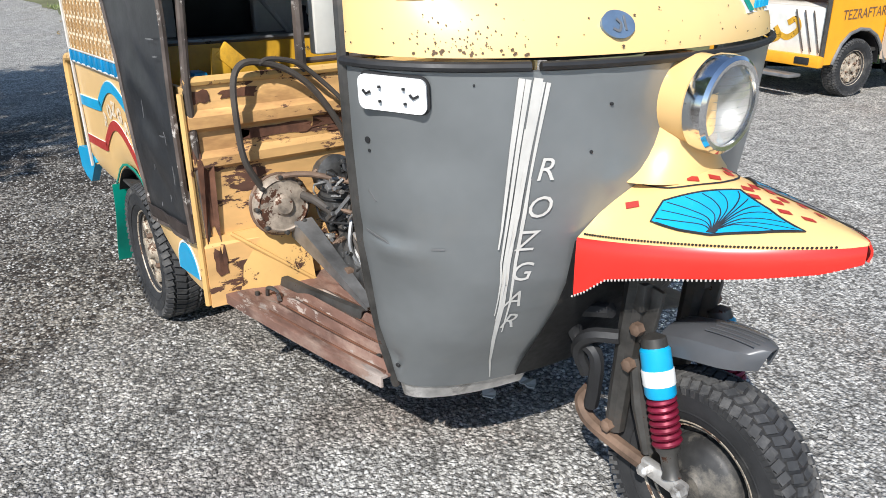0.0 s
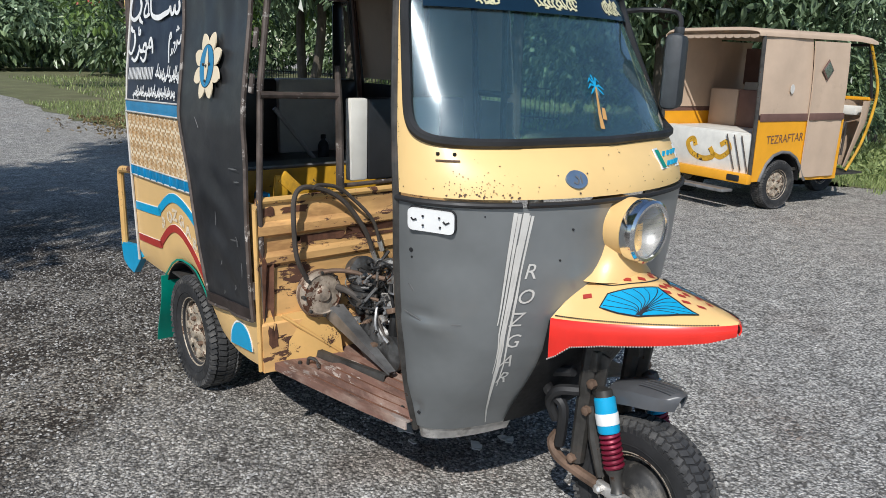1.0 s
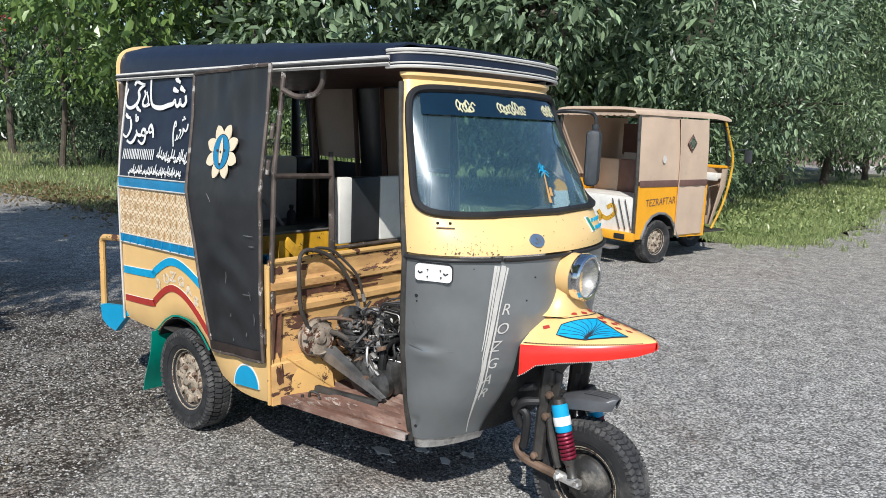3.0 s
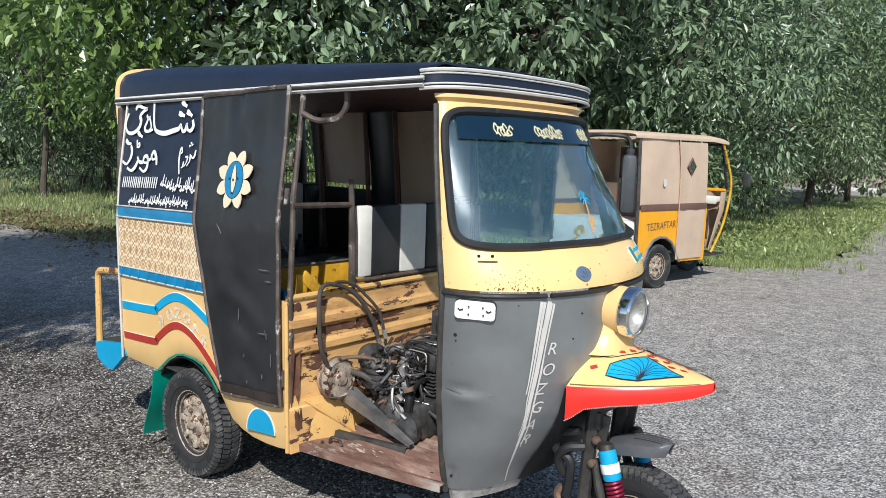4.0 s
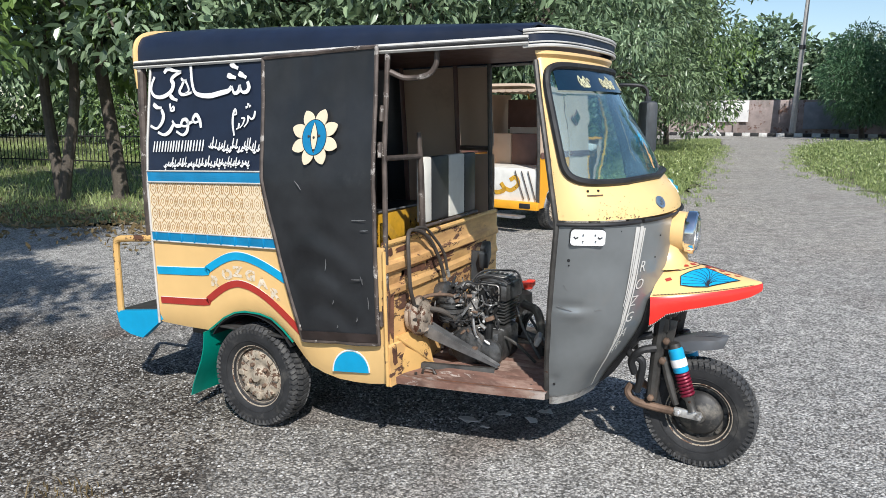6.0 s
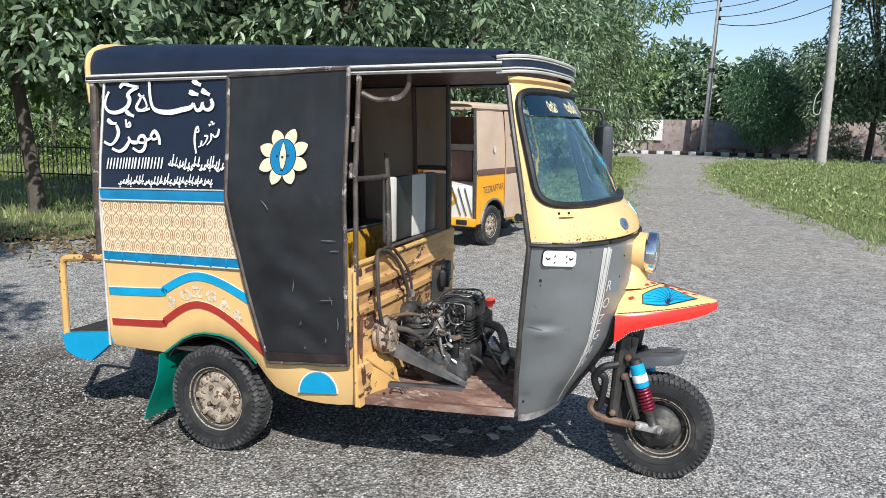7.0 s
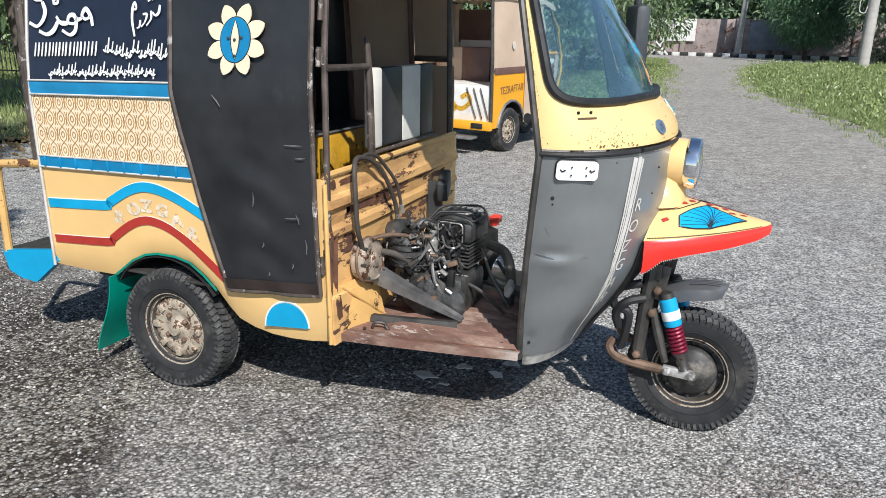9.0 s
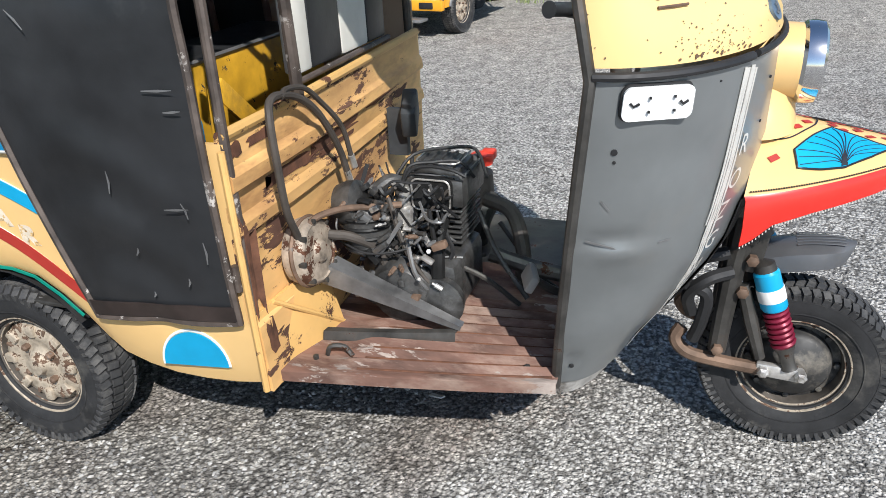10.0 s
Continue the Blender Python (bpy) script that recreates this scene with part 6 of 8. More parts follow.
tube(bm, curve([(1.395, C, 1.07), (1.36, C + 0.12, 1.085), (1.32, C + 0.22, 1.110)], 5), 0.012, 8)
bars_ = part("handlebar", bm, M["dark_steel"], rick, "dark steel steering column and handlebar")
for s in (-1, 1):
    bm = bmesh.new()
    p, q = Vector((1.340, C + s * 0.175, 1.104)), Vector((1.308, C + s * 0.262, 1.116))
    tube(bm, [p, p + (q - p) * 0.1, q - (q - p) * 0.08, q], [0.017, 0.0145, 0.0145, 0.0175], 12)
    part("grip", bm, M["black_rubber"], bars_, "black rubber grip")
# dashboard shelf behind the windscreen
bm = bmesh.new()
loft(bm, [[cowl(a, 1.13, -0.02 - 0.0 * a) for a in (-75, -60, -40, -20, 0, 20, 40, 60, 75)], [cowl(a, 1.13, -0.14) for a in (-75, -60, -40, -20, 0, 20, 40, 60, 75)], [cowl(a, 1.03, -0.15) for a in (-75, -60, -40, -20, 0, 20, 40, 60, 75)]])
thicken(bm, -0.006, ref=(1.6, C, 1.3))
part("dashboard", bm, M["dash"], rick, "dark shelf under the windscreen")
# two thin hoses looped from the drum over the bulkhead rail
HOSES = (((0.785, -0.530, 0.650), (0.79, -0.568, 0.730), (0.79, -0.578, 0.836), (0.785, -0.574, 0.925), (0.772, -0.543, 0.962), (0.768, -0.486, 0.960), (0.772, -0.42, 0.935), (0.778, -0.357, 0.882), (0.782, -0.290, 0.783), (0.785, -0.262, 0.705)),
         ((0.772, -0.500, 0.958), (0.768, -0.470, 0.968), (0.768, -0.40, 0.955), (0.772, -0.345, 0.915), (0.782, -0.265, 0.830), (0.785, -0.232, 0.735)))
for pts in HOSES:
    bm = bmesh.new()
    tube(bm, curve(pts, 6), 0.0088 if len(pts) > 8 else 0.0066, 8)
    hose = part("hose", bm, M["grey_hose"], rick, "dusty looped rubber hose")
    p, q = Vector(pts[-1]), Vector(pts[-2])
    bm = bmesh.new()
    tube(bm, [p + (q - p).normalized() * 0.012, p - (q - p).normalized() * 0.025], 0.009, 8)
    part("hose_nipple", bm, M["alloy"], hose, "bright hose nipple")

# ---- passenger space seen through the door ----
bm = bmesh.new()
tube(bm, [(0.735, -0.368, 0.925), (0.728, -0.368, 1.2), (0.720, -0.370, 1.36)], [0.015, 0.014, 0.010], 8)
part("seat_post", bm, M["brown_pipe"], rick, "scuffed steel post")
bm = bmesh.new()
tube(bm, [(0.738, -0.662, 1.266), (0.726, -0.372, 1.260)], 0.011, 8)
part("cross_bar", bm, M["brown_pipe"], rick, "brown steel cross bar")
SY = [(-0.312, -0.238, "seat_white"), (-0.238, -0.075, "black_vinyl"), (-0.075, 0.085, "seat_white"), (0.085, 0.205, "black_vinyl")]
for y0, y1, m_ in SY:
    bm = bmesh.new()
    box(bm, (0.690, (y0 + y1) / 2, 1.105), (0.040, y1 - y0 - 0.002, 0.290), bevel=0.008)
    part("seat_back_panel", bm, M[m_], rick, "padded white seat-back panel" if m_ == "seat_white" else "padded black seat-back panel")
bm = bmesh.new()
tube(bm, [(0.722, -0.36, 0.950), (0.712, 0.215, 0.955)], 0.008, 8)
part("seat_rail", bm, M["brown_pipe"], rick, "thin seat rail")
bm = bmesh.new()
box(bm, (0.262, C + 0.02, 0.930), (0.30, 0.98, 0.07), bevel=0.02)
part("front_bench", bm, M["black_vinyl"], rick, "dark padded bench")
bm = bmesh.new()
box(bm, (-0.30, C, 0.86), (0.42, 1.06, 0.10), bevel=0.03)
part("rear_bench", bm, M["black_vinyl"], rick, "dark padded rear bench")
for k, (y0, y1) in enumerate(((-0.60, -0.32), (-0.32, -0.01), (-0.01, 0.325), (0.325, 0.44))):
    bm = bmesh.new()
    box(bm, (-0.50, (y0 + y1) / 2, 1.085), (0.08, y1 - y0 - 0.003, 0.38), bevel=0.02)
    part("rear_seat_back", bm, M["black_vinyl" if k % 2 else "seat_white"], rick, "padded rear seat-back panel")
bm = bmesh.new()
box(bm, (-0.10, C, 0.655), (0.02, 0.70, 0.36), bevel=0.004)
part("bench_front", bm, M["yellow_spot"], rick, "golden-yellow bench front with painted motifs")
bm = bmesh.new()
box(bm, (0.425, -0.15, 0.870), (0.014, 0.95, 0.215), bevel=0.003)
painted = part("painted_box", bm, M["yellow_spot"], rick, "golden-yellow painted front of the bench box")
bm = bmesh.new()
tube(bm, [(0.431, -0.62, 0.984), (0.431, 0.32, 0.982)], 0.009, 8, flat=0.7)
part("box_rim", bm, M["rail_steel"], painted, "dull grey metal rim")
bm = bmesh.new()
box(bm, (0.655, -0.495, 0.935), (0.014, 0.16, 0.045), Matrix.Rotation(-0.75, 3, "X"), bevel=0.003)
box(bm, (0.652, -0.556, 0.925), (0.012, 0.05, 0.13), Matrix.Rotation(-0.1, 3, "X"), bevel=0.003)
part("yellow_bracket", bm, M["yellow_spot"], rick, "golden-yellow painted bracket")
bm = bmesh.new()
box(bm, (0.60, -0.60, 0.90), (0.06, 0.04, 0.06), bevel=0.01)
part("blue_rag", bm, M["blue"], rick, "crumpled blue rag")
# left side: beige panels and black curtain between posts
for x0, x1, z0, z1, m_, lb in ((0.482, 0.674, 0.86, 1.245, "beige", "beige vinyl side panel"), (0.482, 0.674, 1.265, 1.69, "beige", "beige vinyl side panel"), (0.150, 0.478, 0.80, 1.69, "beige", "beige vinyl side panel"),
                               (-0.075, 0.146, 0.80, 1.69, "black_vinyl", "black side curtain"), (-0.465, -0.079, 1.28, 1.69, "beige", "beige vinyl side panel"), (-0.465, -0.079, 0.80, 1.276, "black_vinyl", "low black side panel"), (-0.56, -0.469, 0.80, 1.69, "black_vinyl", "black side curtain")):
    bm = bmesh.new()
    n = 8
    loft(bm, [[side(x0 + (x1 - x0) * k / n, z, -0.005 + 0.006 * math.sin(7 * k / n), 1) for k in range(n + 1)] for z in (z0, (2 * z0 + z1) / 3, (z0 + 2 * z1) / 3, z1 - 0.02)])
    thicken(bm, -0.008)
    part("left_side_panel", bm, M[m_], rick, lb)
for x, z1 in ((0.678, 1.69), (0.48, 1.68), (0.148, 1.68), (-0.077, 1.68), (-0.467, 1.68)):
    bm = bmesh.new()
    tube(bm, [side(x, 0.35 if x > 0.6 else 0.9, -0.02, 1), side(x, z1, -0.02, 1)], 0.013, 8)
    part("left_post", bm, M["dark_steel"] if x > 0.6 else M["brown_vinyl"], rick, "dark steel post" if x > 0.6 else "brown wrapped post")
for z in (1.255,):
    bm = bmesh.new()
    tube(bm, [side(0.672, z, -0.03, 1), side(0.48, z, -0.03, 1)], 0.013, 8)
    part("left_rail", bm, M["brown_pipe"], rick, "thin brown rail")
bm = bmesh.new()
tube(bm, [(-0.21, 0.045, 0.912), (-0.21, -0.155, 1.15)], 0.011, 8)
part("stay_rod", bm, M["white_trim"], rick, "white stay rod")
bottle = thing("bottle", "small dark plastic bottle standing on the rear bench", "bottle", at=pose(-0.19, 0.085, 0.911))
bm = bmesh.new()
lathe(bm, [(0.022, 0.0), (0.026, 0.006), (0.026, 0.062), (0.020, 0.078), (0.010, 0.088), (0.010, 0.098)], None, 16)
part("flask", bm, M["dash"], bottle)
bm = bmesh.new()
lathe(bm, [(0.012, 0.096), (0.012, 0.114), (0.003, 0.116)], None, 12)
part("cap", bm, M["black_rubber"], bottle)
# mirror on its bent arm at the far side
bm = bmesh.new()
tube(bm, curve([(1.335, 0.30, 1.555), (1.36, 0.40, 1.568), (1.44, 0.455, 1.565), (1.475, 0.455, 1.545), (1.482, 0.452, 1.50)], 5), 0.008, 8)
part("mirror_arm", bm, M["black_rubber"], rick, "bent black mirror arm")
bm = bmesh.new()
box(bm, (1.492, 0.425, 1.375), (0.06, 0.15, 0.235), Matrix.Rotation(0.5, 3, "Z"), bevel=0.02)
lathe(bm, [(0.012, 0.0), (0.016, 0.01), (0.016, 0.03)], Matrix.Translation((1.485, 0.442, 1.485)), 10)
part("side_mirror", bm, M["dash"], rick, "black plastic side mirror")
# paper scraps on the ground under the sill
random.seed(6)
for x, y, r in ((0.86, -0.16, 0.07), (0.98, -0.02, 0.05), (1.12, -0.02, 0.05), (0.96, -0.2, 0.03), (1.15, 0.10, 0.05)):
    bm = bmesh.new()
    n = 9
    vs = [bm.verts.new(Vector((x + r * random.uniform(0.4, 1) * math.cos(2 * math.pi * k / n), y + 0.6 * r * random.uniform(0.4, 1) * math.sin(2 * math.pi * k / n), 0.012 + random.uniform(0, 0.012)))) for k in range(n)]
    bm.faces.new(vs)
    bmesh.ops.triangulate(bm, faces=bm.faces)
    thicken(bm, -0.004, ref=(x, y, -1))
    tagged(part("paper_scrap", bm, M["white_trim"], None, smooth=0), "crumpled pale paper scrap lying on the gravel", "litter", "scraps under the rickshaw")


# ---- ground ----
def ground_material():
    m = bpy.data.materials.new("grey_gravel")
    m.use_nodes = True
    n, l = m.node_tree.nodes, m.node_tree.links
    b = n["Principled BSDF"]
    b.inputs["Roughness"].default_value = 0.85
    b.inputs["Specular IOR Level"].default_value = 0.3
    tc = n.new("ShaderNodeTexCoord")

    def vor(s):
        t = n.new("ShaderNodeTexVoronoi")
        t.inputs["Scale"].default_value = s
        l.new(tc.outputs["Object"], t.inputs["Vector"])
        return t

    def nz(s, d=4.0):
        t = n.new("ShaderNodeTexNoise")
        t.inputs["Scale"].default_value, t.inputs["Detail"].default_value = s, d
        l.new(tc.outputs["Object"], t.inputs["Vector"])
        return t.outputs["Fac"]

    def rng(f, a, c, lo=0.0, hi=1.0):
        r = n.new("ShaderNodeMapRange")
        for k, v in (("From Min", a), ("From Max", c), ("To Min", lo), ("To Max", hi)):
            r.inputs[k].default_value = v
        l.new(f, r.inputs["Value"])
        return r.outputs["Result"]

    def mix(f, a, c, blend="MIX"):
        x = n.new("ShaderNodeMix")
        x.data_type, x.blend_type = "RGBA", blend
        for sock, v in ((x.inputs[0], f), (x.inputs[6], a), (x.inputs[7], c)):
            if isinstance(v, bpy.types.NodeSocket):
                l.new(v, sock)
            else:
                sock.default_value = (*v, 1) if isinstance(v, tuple) else v
        return x.outputs[2]

    v1, v2 = vor(74.0), vor(160.0)
    s1 = n.new("ShaderNodeSeparateColor")
    l.new(v1.outputs["Color"], s1.inputs[0])
    s2 = n.new("ShaderNodeSeparateColor")
    l.new(v2.outputs["Color"], s2.inputs[0])
    stone = mix(s1.outputs[0], (0.25, 0.243, 0.230), (0.70, 0.684, 0.652))
    small = mix(s2.outputs[1], (0.28, 0.272, 0.258), (0.63, 0.615, 0.587))
    base = mix(rng(s2.outputs[0], 0.4, 0.6), stone, small)
    gap = mix(rng(v1.outputs["Distance"], 0.40, 0.72), (1, 1, 1), (0.34, 0.335, 0.33))
    base = mix(1.0, base, gap, "MULTIPLY")
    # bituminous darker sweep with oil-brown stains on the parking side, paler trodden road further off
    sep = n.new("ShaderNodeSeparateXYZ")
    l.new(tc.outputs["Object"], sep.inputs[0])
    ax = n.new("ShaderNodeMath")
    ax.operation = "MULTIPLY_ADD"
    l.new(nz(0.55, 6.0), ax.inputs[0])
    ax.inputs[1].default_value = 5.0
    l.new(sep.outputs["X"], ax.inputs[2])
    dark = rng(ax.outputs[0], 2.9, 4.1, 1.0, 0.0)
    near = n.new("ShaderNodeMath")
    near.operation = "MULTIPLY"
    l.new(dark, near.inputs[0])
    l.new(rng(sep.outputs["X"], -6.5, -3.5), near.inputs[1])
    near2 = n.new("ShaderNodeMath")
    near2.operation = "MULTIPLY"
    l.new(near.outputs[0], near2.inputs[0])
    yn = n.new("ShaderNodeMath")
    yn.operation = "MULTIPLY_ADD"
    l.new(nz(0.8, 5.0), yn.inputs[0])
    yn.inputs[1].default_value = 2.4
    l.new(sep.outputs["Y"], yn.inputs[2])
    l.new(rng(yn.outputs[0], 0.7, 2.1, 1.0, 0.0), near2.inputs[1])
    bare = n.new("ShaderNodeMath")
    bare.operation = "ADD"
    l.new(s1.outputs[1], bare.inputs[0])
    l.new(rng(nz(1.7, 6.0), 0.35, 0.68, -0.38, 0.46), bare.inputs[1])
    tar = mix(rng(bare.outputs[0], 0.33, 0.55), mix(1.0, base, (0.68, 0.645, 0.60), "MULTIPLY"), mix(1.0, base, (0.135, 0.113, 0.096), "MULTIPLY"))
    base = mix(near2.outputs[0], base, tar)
    part_stain = n.new("ShaderNodeMath")
    part_stain.operation = "MULTIPLY"
    l.new(rng(nz(1.3, 6.0), 0.54, 0.68), part_stain.inputs[0])
    l.new(rng(near2.outputs[0], 0.0, 1.0, 0.22, 1.0), part_stain.inputs[1])
    base = mix(part_stain.outputs[0], base, mix(1.0, base, (0.55, 0.45, 0.40), "MULTIPLY"))
    base = mix(rng(nz(0.35, 5.0), 0.45, 0.7), base, mix(1.0, base, (1.12, 1.11, 1.09), "MULTIPLY"))
    ay = n.new("ShaderNodeMath")
    ay.operation = "MULTIPLY_ADD"
    l.new(nz(0.4, 5.0), ay.inputs[0])
    ay.inputs[1].default_value = 4.0
    l.new(sep.outputs["Y"], ay.inputs[2])
    base = mix(rng(ay.outputs[0], 4.0, 8.0), base, mix(1.0, base, (1.03, 1.0, 0.955), "MULTIPLY"))
    # trodden sandy streaks and coarse scatter that still read from afar
    base = mix(1.0, base, mix(rng(nz(7.0, 9.0), 0.36, 0.64), (0.80, 0.795, 0.785), (1.16, 1.15, 1.13)), "MULTIPLY")
    base = mix(1.0, base, mix(rng(nz(23.0, 5.0), 0.38, 0.62), (0.84, 0.84, 0.84), (1.12, 1.12, 1.11)), "MULTIPLY")
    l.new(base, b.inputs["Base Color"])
    h = n.new("ShaderNodeMath")
    h.operation = "ADD"
    l.new(rng(v1.outputs["Distance"], 0.0, 0.8, 1.0, 0.0), h.inputs[0])
    l.new(rng(v2.outputs["Distance"], 0.0, 0.8, 0.5, 0.0), h.inputs[1])
    bp = n.new("ShaderNodeBump")
    bp.inputs["Strength"].default_value, bp.inputs["Distance"].default_value = 0.9, 0.008
    l.new(h.outputs[0], bp.inputs["Height"])
    l.new(bp.outputs["Normal"], b.inputs["Normal"])
    return m


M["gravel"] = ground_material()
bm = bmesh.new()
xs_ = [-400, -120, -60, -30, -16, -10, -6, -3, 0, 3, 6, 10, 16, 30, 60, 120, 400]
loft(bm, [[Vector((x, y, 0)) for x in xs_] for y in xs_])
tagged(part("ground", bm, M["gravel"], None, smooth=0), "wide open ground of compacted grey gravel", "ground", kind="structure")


# ---- the beige and amber rickshaw parked further off ----
z2 = thing("auto_rickshaw", "beige and amber auto rickshaw parked at the grass edge", "rickshaw", at=pose(-0.81, 5.77, 0, 0, 0, 81))
W2 = 1.26


def zpart(name, bm, m, label="", parent=None, smooth=35):
    return part(name, bm, M[m], parent or z2, label, smooth)


for y in (0.07, W2 - 0.07):
    w = copy_thing(RW, pose(-0.13, y, 0.25, 0, 0, 0 if y < 0.5 else 180) @ Matrix.Scale(1.04, 4))
    w.parent = z2
    w["label"] = "rear wheel with a chunky tyre"
w = copy_thing(FW, pose(1.42, W2 / 2, 0.224))
w.parent = z2
w["label"] = "small front wheel"
LOW2 = [(-0.54, 0.30), (-0.44, 0.30), (-0.415, 0.36), (-0.36, 0.47), (-0.27, 0.55), (-0.15, 0.585), (-0.03, 0.575), (0.08, 0.52), (0.16, 0.43), (0.21, 0.33), (0.26, 0.285), (0.78, 0.275)]
for s in (0, 1):
    def sy(off, s=s):
        return -off if s == 0 else W2 + off
    bm = bmesh.new()
    loft(bm, [[Vector((x, sy(0), z)) for z in [z0 + (0.90 - z0) * k / 4 for k in range(5)]] for x, z0 in LOW2])
    thicken(bm, -0.012, ref=(0.2, 0.63, 0.6))
    zpart("side_panel", bm, "amber", "amber-yellow lower side panel")
    bm = bmesh.new()
    tube(bm, [Vector((x, sy(0.004), z)) for x, z in LOW2[1:11]], 0.016, 8)
    zpart("wheel_arch", bm, "rail_steel", "grey wheel arch lip")
    bm = bmesh.new()
    loft(bm, [[Vector((-0.13 + 0.31 * math.cos(radians(t)), sy(-0.01 - 0.25 * j), 0.28 + 0.29 * math.sin(radians(t)))) for j in range(2)] for t in range(0, 181, 15)])
    thicken(bm, 0.004, ref=(-0.13, 0.63, 0.28))
    zpart("wheel_housing", bm, "black_rubber", "dark wheel housing")
    bm = box(bmesh.new(), (0.10, sy(0.002), 0.925), (1.26, 0.014, 0.075), bevel=0.004)
    zpart("brown_band", bm, "brown_vinyl", "brown vinyl band")
    bm = bmesh.new()
    loft(bm, [[Vector((-0.54 + 0.72 * k / 6, sy(-0.004 - 0.05 * max(0, (z - 1.0) / 0.7) ** 2 + 0.005 * math.sin(5 * k + 3 * z)), z)) for k in range(7)] for z in (0.95, 1.1, 1.3, 1.5, 1.7)])
    thicken(bm, -0.01, ref=(0.2, 0.63, 1.2))
    zpart("canvas_side", bm, "beige", "beige vinyl side")
    bm = bmesh.new()
    loft(bm, [[Vector((0.17 + (0.53 + 0.02 * z) * k / 6, sy(0.018 + 0.006 * math.sin(4 * k + z) - 0.05 * max(0, (z - 1.0) / 0.7) ** 2), z)) for k in range(7)] for z in (0.315, 0.6, 0.95, 1.2, 1.45, 1.665)])
    thicken(bm, -0.01, ref=(0.2, 0.63, 1.0))
    fl2 = zpart("door_flap", bm, "beige", "beige vinyl door flap")
    bm = box(bmesh.new(), (0.45, sy(0.026), 0.93), (0.55, 0.012, 0.07), bevel=0.004)
    zpart("flap_band", bm, "brown_vinyl", "brown band", fl2)
    for r, m_, off in ((0.105, "brown_vinyl", 0.024), (0.085, "chrome", 0.030)):
        bm = bmesh.new()
        plate(bm, [(0.37 + r * 0.85, 1.39), (0.37, 1.39 + r), (0.37 - r * 0.85, 1.39), (0.37, 1.39 - r)], 0.006, lambda u, v, d: Vector((u, sy(off + d - 0.05 * ((v - 1.0) / 0.7) ** 2 * 0.4), v)))
        zpart("diamond_mirror", bm, m_, "diamond-shaped mirror", fl2)
    bm = bmesh.new()
    tube(bm, curve([(1.13, sy(-0.06), 1.68), (1.25, sy(-0.05), 1.45), (1.33, sy(-0.03), 1.2), (1.31, sy(-0.04), 0.9), (1.24, sy(-0.07), 0.6), (1.10, sy(-0.10), 0.33)], 5), 0.015, 8)
    zpart("front_pillar", bm, "yellow_spot", "amber tubular front pillar")
    bm = bmesh.new()
    tube(bm, [(-0.55, sy(-0.02), 0.3), (-0.56, sy(-0.02), 1.0), (-0.55, sy(-0.05), 1.70)], 0.02, 8)
    zpart("rear_pillar", bm, "dark_steel", "dark steel rear pillar")
bm = letters("TEZRAFTAR", 0.103, lambda u, v, d: Vector((-0.40 + u, -0.003 - d, 0.665 + v * 1.15 + 0.05 * u)), 0.001)
zpart("painted_letters", bm, "brown_vinyl", "dark brown painted letters", smooth=0)
bm = bmesh.new()
plate(bm, [(0.03 * math.cos(t) - 0.12, 1.20 + 0.045 * math.sin(t)) for t in (2 * math.pi * k / 12 for k in range(12))], 0.005, lambda u, v, d: Vector((u, -0.004 - d, v)))
zpart("round_sticker", bm, "white_trim", "small pale sticker")
# roof, floor, bulkheads
bm = bmesh.new()
rows = []
for x in (-0.64, -0.62, -0.3, 0.1, 0.5, 0.9, 1.15, 1.22):
    e = 0.03 if x in (-0.64, 1.22) else 0.0
    rows.append([Vector((x, W2 / 2 + (W2 / 2 - 0.03) * math.copysign(abs(math.cos(t)) ** 0.4, math.cos(t)), 1.685 + (0.085 - e) * max(0, math.sin(t)) ** 0.5 - 0.02 * (x > 1.0))) for t in (math.pi * k / 24 for k in range(25))])
loft(bm, rows)
thicken(bm, -0.008, ref=(0.3, 0.63, 1.3))
zpart("roof", bm, "beige", "beige vinyl roof")
bm = bmesh.new()
n = 12
for k in range(n):
    y0 = 0.04 + (W2 - 0.08) * k / n
    plate(bm, [(y0, 1.70), (y0 + (W2 - 0.08) / n, 1.70), (y0 + (W2 - 0.08) / n * 0.96, 1.672), (y0 + (W2 - 0.08) / n * 0.5, 1.664), (y0 + (W2 - 0.08) / n * 0.04, 1.672)], 0.005, lambda u, v, d: Vector((-0.645 + d, u, v)))
zpart("roof_fringe", bm, "beige", "scalloped beige fringe", smooth=0)
bm = box(bmesh.new(), (0.10, W2 / 2, 0.40), (1.28, W2 - 0.06, 0.03))
box(bm, (1.0, W2 / 2, 0.30), (0.75, W2 - 0.16, 0.02))
zpart("floor_pan", bm, "dark_steel", "dark floor pan")
bm = box(bmesh.new(), (0.76, W2 / 2, 0.66), (0.02, W2 - 0.06, 0.60), bevel=0.004)
zpart("bulkhead", bm, "beige", "pale bulkhead")
bm = box(bmesh.new(), (0.66, W2 / 2, 1.08), (0.10, W2 - 0.16, 0.32), bevel=0.02)
zpart("seat_back", bm, "seat_white", "pale seat back")
for k, m_ in enumerate(("beige", "brown_vinyl", "beige")):
    bm = box(bmesh.new(), (0.16, 0.24 + 0.39 * k, 0.93), (0.10, 0.385, 0.46), bevel=0.02)
    zpart("bench_panel", bm, m_, "padded bench panel")
bm = box(bmesh.new(), (-0.16, W2 / 2, 0.72), (0.5, W2 - 0.14, 0.09), bevel=0.02)
zpart("bench_seat", bm, "seat_white", "pale bench seat")
bm = bmesh.new()
